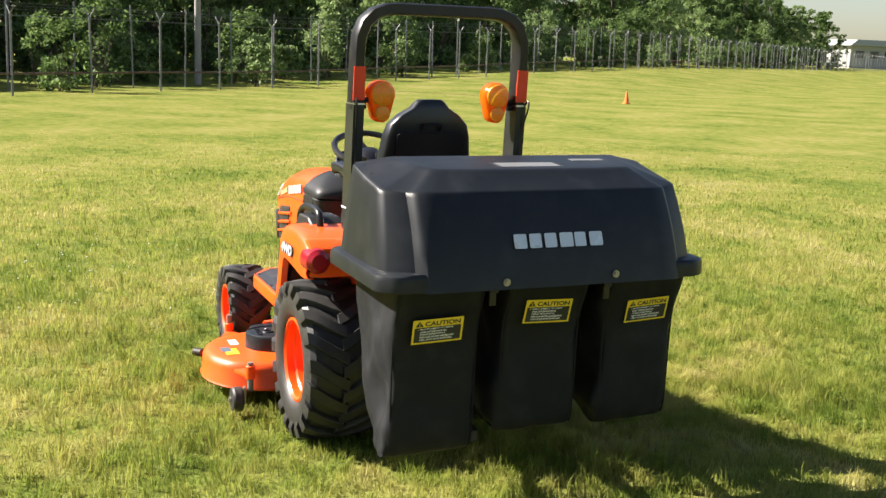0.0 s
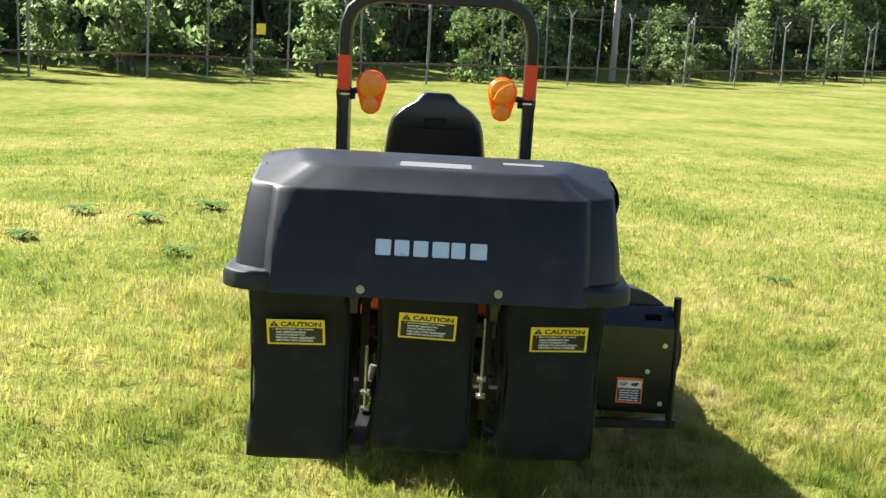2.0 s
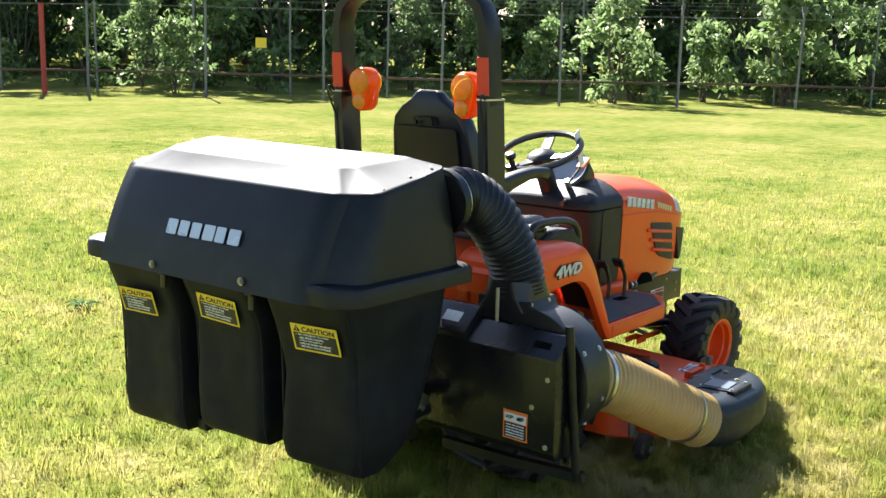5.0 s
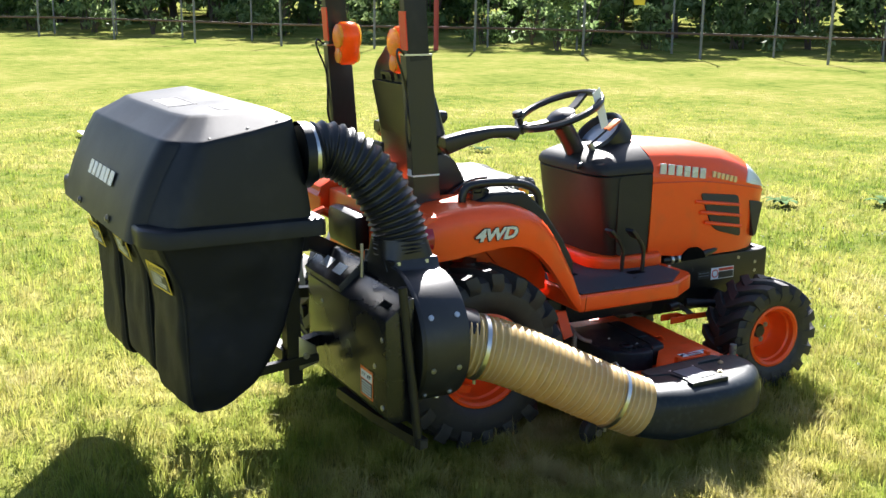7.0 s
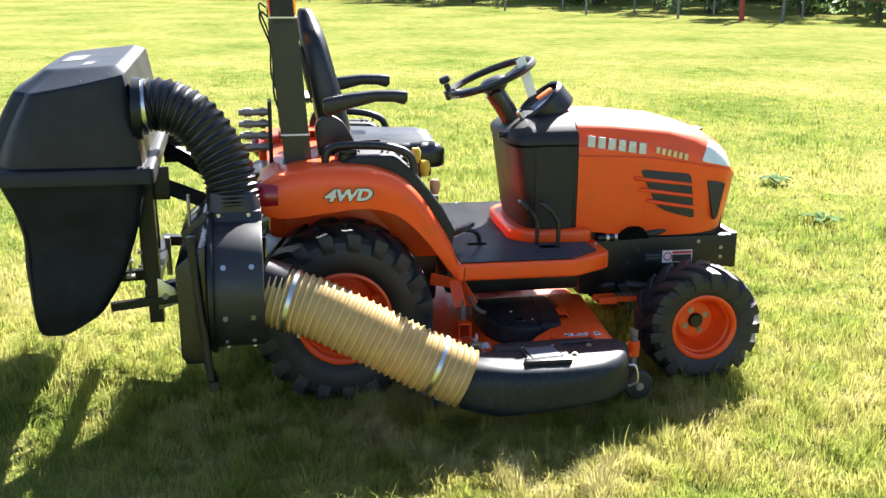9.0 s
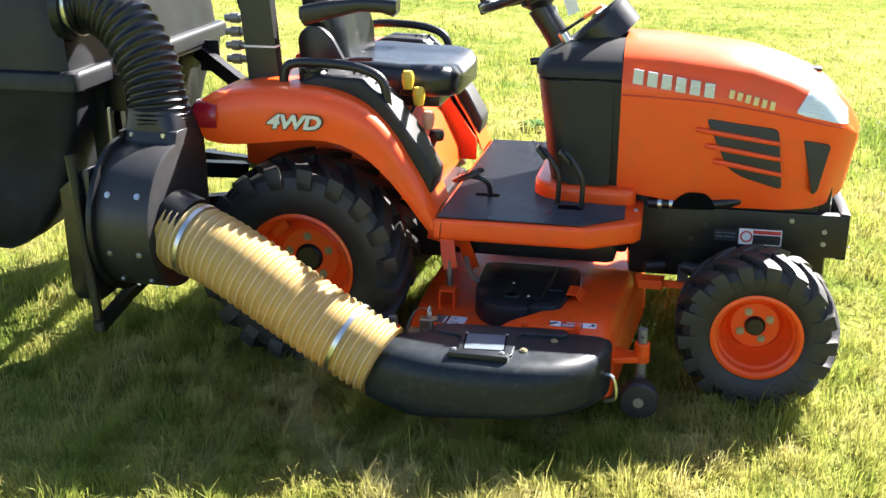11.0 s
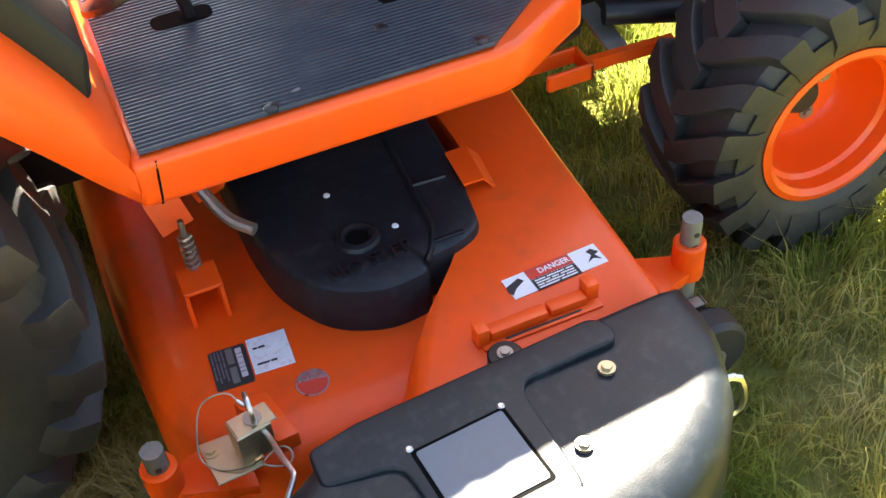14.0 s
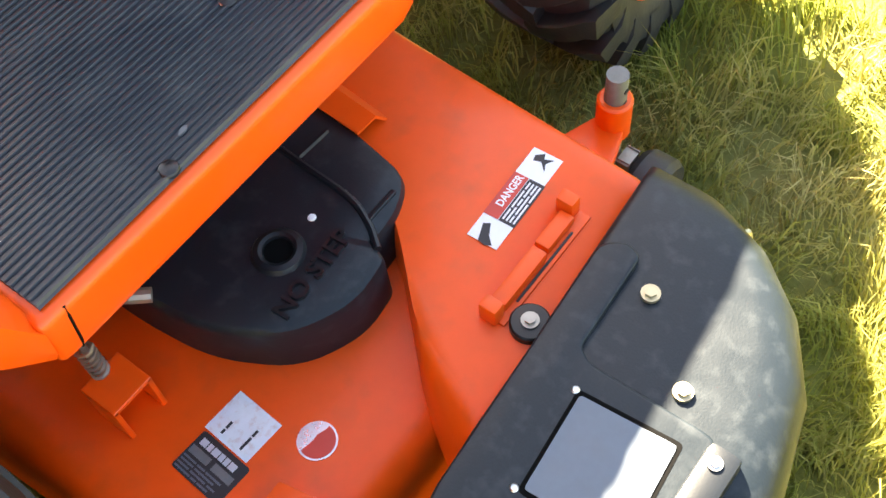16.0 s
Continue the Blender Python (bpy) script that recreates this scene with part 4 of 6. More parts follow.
for s in (-1, 1):
    lowp = part("lower_post", tube([(post_x(0.8), s * 0.352, 0.8), (post_x(1.42), s * 0.352, 1.42)], 0, 4, flat=(0.044, 0.1)), GREEN_BLACK, tractor, "charcoal square steel post")
    for z in (1.0, 1.42):
        part("cable_tie", tube([(post_x(z), s * 0.352, z - 0.003), (post_x(z), s * 0.352, z + 0.003)], 0, 4, flat=(0.048, 0.105)), STEEL if z > 1.3 else WHITE, lowp)
    part("foot_plate", rbox((post_x(0.87) - 0.06, s * 0.352 - 0.045, 0.865), (post_x(0.87) + 0.06, s * 0.352 + 0.045, 0.9), 0.006), GREEN_BLACK, lowp)
    part("red_band", tube([(post_x(1.435) - 0.043, s * 0.352, 1.435), (post_x(1.565) - 0.043, s * 0.352, 1.565)], 0, 4, flat=(0.0475, 0.005)), RED_TAPE, tractor, "red reflective band")
    part("wiring", tube([(post_x(1.42) - 0.05, s * 0.365, 1.42), (post_x(1.42) - 0.075, s * 0.37, 1.44), (post_x(1.4) - 0.08, s * 0.37, 1.41), (post_x(1.3) - 0.05, s * 0.36, 1.3), (post_x(1.15) - 0.06, s * 0.36, 1.15), (post_x(1.08) - 0.045, s * 0.355, 1.08)], 0.004, 6, smooth_n=24), SATIN, lowp)
    # amber warning lamp
    la = []
    for x, k in ((-0.05, 0.55), (-0.044, 0.85), (-0.03, 1.0), (0.0, 1.0), (0.03, 1.0), (0.044, 0.85), (0.05, 0.55)):
        ringp = []
        for i in range(32):
            a = 2 * math.pi * i / 32
            cz, r = (0.022, 0.056) if math.sin(a) > -0.25 else (-0.052, 0.036)
            pz, py = cz + r * math.sin(a), r * math.cos(a)
            if math.sin(a) <= -0.25:
                py = 0.037 * math.cos(a) * 1.02
            ringp.append((-0.185 + x * 0.8, s * 0.25 + py * k, 1.435 + pz * (1 if k == 1 else k + (1 - k) * 0.35)))
        la.append(ringp)
    lamp = part("warning_lamp", loft(la), AMBER_BODY, tractor, "amber plastic warning lamp", 50)
    for f in (-1, 1):
        part("lens", lathe([(0.049, 0.036), (0.046, 0.043), (0.036, 0.048), (0.022, 0.05), (0.0, 0.052)], (-0.185, s * 0.25, 1.457), 28, "x", f), AMBER, lamp, "round amber lens")
        part("lens", lathe([(0.031, 0.036), (0.029, 0.042), (0.018, 0.046), (0.0, 0.048)], (-0.185, s * 0.25, 1.384), 24, "x", f), AMBER, lamp, "small round amber lens")
    part("lamp_bracket", tube([(-0.19, s * 0.295, 1.435), (-0.19, s * 0.33, 1.43)], 0.012, 8), SATIN, lamp)
    part("lamp_boss", lathe([(0.0, 0.0), (0.012, 0.0), (0.012, 0.02), (0.0, 0.02)], (-0.19, s * 0.31, 1.41), 10, "y", s), SATIN, lamp)
arch = [(post_x(1.4), -0.352, 1.4), (post_x(1.62), -0.352, 1.62), (post_x(1.68), -0.348, 1.68), (post_x(1.735), -0.328, 1.735), (post_x(1.77), -0.29, 1.77), (post_x(1.787), -0.24, 1.787), (post_x(1.79), -0.2, 1.79), (post_x(1.79), 0.2, 1.79), (post_x(1.787), 0.24, 1.787), (post_x(1.77), 0.29, 1.77), (post_x(1.735), 0.328, 1.735), (post_x(1.68), 0.348, 1.68), (post_x(1.62), 0.352, 1.62), (post_x(1.4), 0.352, 1.4)]
bm = bmesh.new()
rings = []
for i, p in enumerate(arch):
    a, b = Vector(arch[max(i - 1, 0)]), Vector(arch[min(i + 1, len(arch) - 1)])
    d = (b - a).normalized()
    fwd = Vector((1, 0, 0.0))
    side = d.cross(fwd).normalized()
    fwd = side.cross(d).normalized()
    rings.append([bm.verts.new(Vector(p) + side * u * 0.0235 + fwd * v * 0.042) for u, v in ((1, 0.75), (0.75, 1), (-0.75, 1), (-1, 0.75), (-1, -0.75), (-0.75, -1), (0.75, -1), (1, -0.75))])
for a, b in zip(rings, rings[1:]):
    for k in range(8):
        bm.faces.new((a[k], a[(k + 1) % 8], b[(k + 1) % 8], b[k]))
bm.faces.new(rings[0])
bm.faces.new(rings[-1])
part("rollover_bar", bm, BLACK_STEEL, tractor, "black steel rollover bar", 30)
part("post_label", rbox((post_x(1.05) - 0.048, -0.33, 1.0), (post_x(1.05) - 0.044, -0.36, 1.06), 0), WHITE, tractor)
# hydraulic couplers behind the seat
for k in range(4):
    z = 0.92 + 0.045 * k
    part("coupler", merge(cyl((-0.36, -0.15, z), (-0.24, -0.15, z), 0.013, 12), cyl((-0.34, -0.15, z), (-0.31, -0.15, z), 0.018, 12), cyl((-0.28, -0.15, z), (-0.26, -0.15, z), 0.018, 12)), DULL_STEEL, tractor, "steel hydraulic coupler")
part("coupler_bracket", rbox((-0.25, -0.2, 0.86), (-0.235, -0.1, 1.1), 0.004), BLACK_STEEL, tractor)
part("hitch_link", tube([(-0.2, 0.2, 0.7), (-0.33, 0.22, 0.78), (-0.42, 0.22, 0.62)], 0.018, 8, smooth_n=8), ORANGE, tractor, "orange hitch lift arm")
part("hitch_cover", rbox((-0.32, -0.12, 0.68), (-0.25, 0.16, 0.82), 0.03), BLACK_STEEL, tractor)


# ---- mower deck ----
deck = thing("mower_deck", (0.7, 0, 0), "orange steel mower deck under the tractor", "mower deck")
outline = [(0.34, -0.3), (0.36, -0.6), (0.44, -0.735), (0.96, -0.745), (1.0, -0.72), (1.05, -0.15), (1.06, 0.0), (1.05, 0.3), (1.0, 0.55), (0.92, 0.72), (0.78, 0.8), (0.6, 0.8), (0.46, 0.73), (0.38, 0.58), (0.34, 0.3)]
pan_pts = rounded(outline, 0.06, 4)
cxm, cym = 0.7, 0.0
def inset(pts, d):
    return [(x + (cxm - x) * d / max(0.2, math.hypot(x - cxm, y - cym)), y + (cym - y) * d / max(0.2, math.hypot(x - cxm, y - cym))) for x, y in pts]
pan = part("deck_shell", loft([[(x, y, z) for x, y in inset(pan_pts, d)] for z, d in ((0.085, 0.0), (0.092, -0.006), (0.1, 0.0), (0.175, 0.006), (0.2, 0.018), (0.212, 0.04), (0.214, 0.08))]), DECK_PAINT, deck, "orange stamped steel deck shell", 50)
tun = [(1.03, -0.1), (1.005, -0.45), (0.985, -0.77), (0.59, -0.785), (0.645, -0.7), (0.74, -0.6), (0.8, -0.52), (0.87, -0.36), (0.87, -0.1)]
part("discharge_tunnel", loft([[(x, y, z) for x, y in inset2] for z, inset2 in ((0.2, rounded(tun, 0.02)), (0.24, rounded([(x + (0.9 - x) * 0.06, y if y < -0.7 else y + (-0.45 - y) * 0.05) for x, y in tun], 0.02)), (0.264, rounded([(x + (0.9 - x) * 0.12, y if y < -0.7 else y + (-0.45 - y) * 0.1) for x, y in tun], 0.025)), (0.27, rounded([(x + (0.9 - x) * 0.18, y + 0.004 if y < -0.7 else y + (-0.45 - y) * 0.16) for x, y in tun], 0.03)))]), DECK_PAINT, pan, "raised orange discharge tunnel", 50)
# pulley covers
COVER = [(0.86, -0.2), (0.85, -0.42), (0.828, -0.545), (0.785, -0.566), (0.738, -0.57), (0.731, -0.594), (0.672, -0.602), (0.6, -0.57), (0.553, -0.485), (0.541, -0.39), (0.54, -0.2)]
for s in (-1, 1):
    pts = rounded([(x, y * -s) for x, y in COVER], [0.03, 0.04, 0.05, 0.02, 0.006, 0.012, 0.04, 0.05, 0.04, 0.03, 0.03], 5)
    ctr = Vector((0.68, s * 0.42))
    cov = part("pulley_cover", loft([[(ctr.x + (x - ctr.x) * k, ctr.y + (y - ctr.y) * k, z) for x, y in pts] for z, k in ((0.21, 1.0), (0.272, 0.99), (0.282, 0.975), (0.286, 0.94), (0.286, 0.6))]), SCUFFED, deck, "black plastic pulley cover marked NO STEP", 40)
    hole = Vector((0.67, s * 0.494, 0.286))
    part("cover_boss", lathe([(0.032, -0.003), (0.027, 0.005), (0.021, 0.007), (0.017, 0.005), (0.016, -0.001), (0.0, -0.001)], hole, 24, "z"), PLASTIC, cov)
    # black disc painted for the shade down the hole; the cover is closed
    part("cover_hole_shade", lathe([(0.0155, 0.0), (0.0, 0.0)], hole + Vector((0, 0, 0.0015)), 20, "z"), HOLE_SHADE, cov)
    mm = plane_frame((0.67, -0.53, 0.286), (1, 0.07, 0), (0, 1, 0)) if s < 0 else plane_frame((0.67, 0.53, 0.286), (-1, 0.07, 0), (0, -1, 0))
    words("NO STEP", mm, 0, -0.012, 0.021, -0.001, 0.0062, SATIN, cov, "lettering", 0.116)
    part("cover_rivet", lathe([(0.0, 0.0025), (0.004, 0.0018), (0.005, 0.0)], (0.723, s * 0.495, 0.286), 10, "z"), WHITE, cov)
    part("cover_rivet", lathe([(0.0, 0.0025), (0.004, 0.0018), (0.005, 0.0)], (0.662, s * 0.394, 0.286), 10, "z"), WHITE, cov)
    part("cover_ridge", tube([(0.785, s * 0.22, 0.286), (0.778, s * 0.34, 0.286), (0.771, s * 0.43, 0.286), (0.766, s * 0.51, 0.286), (0.752, s * 0.55, 0.286), (0.733, s * 0.578, 0.286)], 0.0045, 8, smooth_n=22), PLASTIC, cov)
    part("cover_ridge", tube([(0.772, s * 0.43, 0.286), (0.822, s * 0.433, 0.286)], 0.0035, 6), PLASTIC, cov)
    part("cover_ridge", rbox((0.752, s * 0.547 - 0.0035, 0.284), (0.8, s * 0.547 + 0.0035, 0.2895), 0.0012, 1), PLASTIC, cov)
    part("cover_tab", tube([(0.838, s * 0.43, 0.29), (0.868, s * 0.432, 0.291), (0.884, s * 0.434, 0.272)], 0.01, 4, flat=(0.075, 0.004)), DECK_PAINT, pan, "orange hold-down tab")
    # lift bracket with its spring
    br = part("lift_bracket", merge(rbox((0.437, s * 0.455 - 0.0245, 0.21), (0.443, s * 0.455 + 0.0245, 0.275), 0.001, 1), rbox((0.483, s * 0.455 - 0.0245, 0.21), (0.489, s * 0.455 + 0.0245, 0.275), 0.001, 1), rbox((0.437, s * 0.455 - 0.0245, 0.27), (0.489, s * 0.455 + 0.0245, 0.276), 0.001, 1)), DECK_PAINT, deck, "orange lift bracket")
    coil = [(0.463 + 0.009 * math.cos(k * 0.7), s * 0.437 + 0.009 * math.sin(k * 0.7), 0.278 + 0.0011 * k) for k in range(54)]
    part("spring", tube(coil, 0.0022, 5), DULL_STEEL, br, "steel coil spring")
    part("spring_rod", cyl((0.463, s * 0.437, 0.26), (0.463, s * 0.437, 0.36), 0.004, 8), DULL_STEEL, br)
    part("lift_strap", tube([(0.44, s * 0.37, 0.42), (0.45, s * 0.39, 0.36), (0.46, s * 0.4, 0.32)], 0.01, 4, flat=(0.008, 0.045)), DECK_PAINT, deck)


def gauge_wheel(px, py, s, top=0.278):
    """A height pin in its collar on an arm, with a small anti-scalp wheel beside it."""
    g = part("height_pin", cyl((px, py, 0.12), (px, py, top), 0.0135, 16, 0.002), PIN_STEEL, deck, "drilled steel height pin")
    part("collar", lathe([(0.017, -0.03), (0.022, -0.028), (0.022, 0.028), (0.019, 0.031), (0.014, 0.031)], (px, py, 0.205), 20, "z"), DECK_PAINT, g, "orange collar")
    away = -1 if px > 0.7 else 1
    part("collar_arm", prism([(px + away * 0.1, py + 0.055), (px + away * 0.1, py - 0.05), (px + away * 0.008, py - 0.02), (px + away * 0.008, py + 0.02)], 0.178, 0.196, "z", 0.004), DECK_PAINT, g)
    for z in (top - 0.022, top - 0.044):
        # black plugs painted as the dark of the pin's drillings
        part("pin_hole_shade", cyl((px, py - 0.0142, z), (px, py + 0.0142, z), 0.0042, 8), INK_AND_SHADE, g)
    part("fork", rbox((px - 0.012, py + s * 0.02, 0.06), (px + 0.012, py + s * 0.032, 0.14), 0.003), DULL_STEEL, g)
    wc = Vector((px + 0.0, py + s * 0.06, 0.085))
    part("gauge_roller", lathe([(0.0, -0.028), (0.012, -0.028), (0.05, -0.024), (0.056, -0.015), (0.056, 0.015), (0.05, 0.024), (0.012, 0.028), (0.0, 0.028)], wc, 24, "y"), RUBBER, g, "small black anti-scalp wheel")
    bolt(wc + Vector((0, s * 0.028, 0)), (0, s, 0), 0.01, DULL_STEEL, g)


gauge_wheel(1.078, -0.655, -1)
gauge_wheel(0.345, -0.69, -1, 0.265)
gauge_wheel(1.08, 0.6, 1)
gauge_wheel(0.3, 0.66, 1, 0.25)
# hinge strip, latch, bolts on the right end
hs = part("hinge_strip", merge(rbox((0.74, -0.735, 0.269), (0.9, -0.705, 0.274), 0.002), rbox((0.735, -0.728, 0.27), (0.752, -0.706, 0.298), 0.004), rbox((0.885, -0.720, 0.27), (0.902, -0.698, 0.298), 0.004)), DECK_PAINT, deck, "orange hinge strip on the deck")
part("hinge_flap", merge(rbox((0.753, -0.727, 0.273), (0.83, -0.708, 0.288), 0.004), rbox((0.834, -0.725, 0.273), (0.884, -0.706, 0.286), 0.004)), DECK_PAINT, hs)
# black strip for the shade between flap and strip
part("hinge_gap_shade", rbox((0.77, -0.731, 0.2735), (0.872, -0.728, 0.2755), 0.0008, 1), INK_AND_SHADE, hs)
wa = part("washer", lathe([(0.0, 0.004), (0.0195, 0.003), (0.0215, 0.001), (0.0215, -0.012)], (0.757, -0.755, 0.2775), 28, "z"), BLACK_STEEL, deck, "large dark washer")
bolt((0.757, -0.755, 0.281), (0, 0, 1), 0.0065, DULL_STEEL, wa)
la = part("latch", merge(
    prism([(0.393, -0.68), (0.43, -0.68), (0.46, -0.741), (0.402, -0.745)], 0.229, 0.2325, "z", 0.001, 1),
    prism([(0.432, -0.701), (0.48, -0.692), (0.487, -0.721), (0.438, -0.731)], 0.2765, 0.28, "z", 0.001, 1),
    prism([(0.436, -0.7305), (0.478, -0.7225), (0.4785, -0.7255), (0.4365, -0.7335)], 0.2325, 0.279, "z", 0.0008, 1),
    prism([(0.431, -0.701), (0.434, -0.7005), (0.4395, -0.7305), (0.4365, -0.7325)], 0.2325, 0.279, "z", 0.0008, 1)), YELLOW_ZINC, deck, "yellow-zinc spring latch with a ring pin", 20)
part("latch_block", prism([(0.448, -0.642), (0.49, -0.642), (0.507, -0.72), (0.48, -0.722)], 0.2135, 0.238, "z", 0.003, 2), DECK_PAINT, deck, "orange block under the latch")
bolt((0.406, -0.697, 0.2325), (0, 0, 1), 0.0068, YELLOW_ZINC, la)
part("latch_washer", cyl((0.461, -0.71, 0.28), (0.461, -0.71, 0.2815), 0.011, 16), DULL_STEEL, la)
part("latch_ring", tube([(0.461, -0.708 + 0.0165 * math.cos(a), 0.294 + 0.02 * math.sin(a)) for a in [k * 0.449 for k in range(15)]], 0.0032, 8), STEEL, la, "bright steel ring")
part("latch_rod", tube([(0.466, -0.722, 0.272), (0.471, -0.735, 0.27), (0.4765, -0.77, 0.27), (0.4805, -0.79, 0.269), (0.479, -0.8, 0.268), (0.461, -0.825, 0.262), (0.44, -0.86, 0.25)], 0.0034, 8, smooth_n=24), STEEL, la, "bent steel latch rod")
part("lanyard", tube([(0.455, -0.69, 0.285), (0.445, -0.672, 0.29), (0.425, -0.668, 0.29), (0.408, -0.672, 0.28), (0.396, -0.69, 0.255), (0.393, -0.705, 0.235), (0.41, -0.728, 0.234), (0.44, -0.742, 0.24), (0.456, -0.752, 0.262)], 0.0011, 6, smooth_n=32), DULL_STEEL, la)
part("lanyard_loop", tube([(0.472 + 0.017 * math.cos(a), -0.762 + 0.012 * math.sin(a), 0.262 + 0.004 * math.sin(2 * a)) for a in [k * 0.42 for k in range(31)]], 0.0011, 6), DULL_STEEL, la)
for p, q in (((0.458, -0.692, 0.284), (0.452, -0.684, 0.287)), ((0.45, -0.751, 0.258), (0.458, -0.753, 0.263))):
    part("crimp", cyl(p, q, 0.0026, 10), STEEL, la)

# stickers on the right of the deck
mm = plane_frame((0.8765, -0.6535, 0.2708), (1, 0.045, 0), (-0.045, 1, 0)) @ Matrix.Diagonal((0.9, 0.91, 1, 1))
ds = part("danger_sticker", plate(mm, 0, 0, 0.15, 0.041, 0.0, 0.0006), WHITE, deck, "white danger sticker with red band")
part("sticker_band", plate(mm, -0.004, 0.011, 0.07, 0.02, 0.0006), RED_INK, ds)
words("DANGER", mm, 0.004, 0.011, 0.0105, 0.0012, 0.0003, WHITE, ds, "lettering", 0.05)
part("sticker_band", plate(mm, -0.004, -0.011, 0.07, 0.022, 0.0006), INK_AND_SHADE, ds)
for k in range(4):
    bars(mm, -0.035, 0.026, -0.004 - 0.0048 * k, 0.0022, 0.0012, WHITE, ds, ((3, 5, 2), (4, 2, 4), (2, 6, 3), (5, 4))[k])
for cx_, pts in ((-0.062, [(-0.017, 0.006), (0.012, 0.016), (0.018, 0.006), (-0.002, -0.004), (-0.014, -0.016), (-0.019, -0.006)]), (0.06, [(-0.014, -0.012), (0.0, 0.002), (-0.004, 0.014), (0.006, 0.016), (0.016, 0.004), (0.006, 0.0), (0.012, -0.014), (0.0, -0.006)])):
    bm = prism([(cx_ + x * 0.8, y_ * 0.8) for x, y_ in pts], 0.0006, 0.0012, "z", 0)
    bm.transform(mm)
    part("pictogram", bm, INK_AND_SHADE, ds)
mm = plane_frame((0.481, -0.564, 0.2148), (1, -0.06, 0), (0.06, 1, 0))
sp_ = part("maker_plate", plate(mm, -0.018, -0.004, 0.048, 0.068, 0.0, 0.0006, 0.004), INK_AND_SHADE, deck, "black maker's plate with grey fields")
part("plate_field", plate(mm, -0.016, 0.014, 0.009, 0.027, 0.0006), FADED_PRINT, sp_)
part("plate_field", plate(mm, -0.016, -0.019, 0.009, 0.027, 0.0006), FADED_PRINT, sp_)
turned = plane_frame((0.481, -0.564, 0.2148), (-0.06, -1, 0), (1, -0.06, 0))
bars(turned, -0.024, 0.026, -0.004, 0.008, 0.0006, SILVER, sp_, (3, 2, 3, 2, 2, 3))
for k in range(4):
    bars(turned, -0.028, 0.026 - 0.006 * (k % 2), -0.025 - 0.0045 * k, 0.0022, 0.0006, GREY_PATCH, sp_, ((5, 3, 6), (4, 6), (3, 4, 2), (6, 2, 4))[k])
ws = part("paper_sticker", plate(mm, 0.034, 0.002, 0.052, 0.062, 0.0, 0.0006), WORN_WHITE, deck, "scuffed pale paper sticker")
bars(mm, 0.014, 0.03, 0.014, 0.003, 0.0007, INK_AND_SHADE, ws, (2, 3))
bars(mm, 0.014, 0.04, -0.014, 0.003, 0.0007, INK_AND_SHADE, ws, (4, 2))
rs = part("round_sticker", lathe([(0.0, 0.0006), (0.0215, 0.0006), (0.0215, 0.0)], (0.548, -0.637, 0.2148), 28, "z"), FOIL, deck, "round silvery foil sticker, half printed red")
part("sticker_band", prism([(0.548 + 0.0195 * math.cos(radians(a)), -0.637 + 0.0195 * math.sin(radians(a))) for a in range(160, 361, 10)] + [(0.562, -0.6365), (0.553, -0.633), (0.545, -0.6335), (0.538, -0.632)], 0.2155, 0.216, "z", 0), RED_INK, rs)
# stickers on the left of the deck
for (x, y, w, h, m) in ((0.62, 0.68, 0.1, 0.06, YELLOW), (0.66, 0.7, 0.08, 0.045, GREY_PATCH), (0.78, 0.64, 0.09, 0.04, WHITE), (0.9, 0.52, 0.1, 0.035, GREY_PATCH)):
    part("sticker", plate(plane_frame((x, y, 0.2148), (1, 0, 0), (0, 1, 0)), 0, 0, w, h, 0.0 if m is not GREY_PATCH or x > 0.7 else 0.0007, 0.0006), m, deck, "weathered deck sticker")
part("end_bumper", cyl((0.9, 0.77, 0.14), (0.93, 0.8, 0.14), 0.02, 14), RUBBER, deck)

# ---- discharge boot beside the deck ----
boot = thing("discharge_boot", (0.75, -0.9, 0), "black moulded plastic discharge boot beside the mower deck", "mower part")
secs = []
for x, y0, y1, z0, z1, rr in ((0.35, -1.012, -0.868, 0.148, 0.298, 0.068), (0.41, -1.03, -0.845, 0.132, 0.306, 0.085), (0.48, -1.045, -0.81, 0.122, 0.302, 0.07), (0.54, -1.05, -0.79, 0.128, 0.298, 0.05), (0.62, -1.055, -0.779, 0.138, 0.296, 0.045), (0.74, -1.05, -0.772, 0.145, 0.296, 0.045), (0.85, -1.02, -0.764, 0.148, 0.294, 0.045), (0.92, -0.975, -0.759, 0.15, 0.292, 0.045), (0.965, -0.92, -0.755, 0.15, 0.288, 0.04), (0.99, -0.86, -0.752, 0.15, 0.28, 0.03), (0.998, -0.82, -0.765, 0.155, 0.268, 0.02)):
    secs.append([(x, y, z) for y, z in rounded([(y0, z0), (y1, z0), (y1, z1), (y0, z1)], [rr * 0.6, rr * 0.4 if x > 0.5 else rr, 0.012 if x > 0.5 else rr, rr * 1.5 if x > 0.5 else rr], 6)])
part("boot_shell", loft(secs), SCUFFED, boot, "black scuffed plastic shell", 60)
mm = plane_frame((0, 0, 0.296), (1, 0, 0), (0, 1, 0))
TOP = [(0.5, -0.8), (0.56, -0.787), (0.862, -0.768), (0.879, -0.79), (0.872, -0.811), (0.752, -0.817), (0.743, -0.835), (0.746, -0.975), (0.6, -0.985), (0.585, -0.86), (0.5, -0.85)]
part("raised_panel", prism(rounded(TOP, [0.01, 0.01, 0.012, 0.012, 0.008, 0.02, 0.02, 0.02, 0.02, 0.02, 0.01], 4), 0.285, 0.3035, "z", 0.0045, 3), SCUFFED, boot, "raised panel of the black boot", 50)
mm = plane_frame((0, 0, 0.3035), (1, 0, 0), (0, 1, 0))
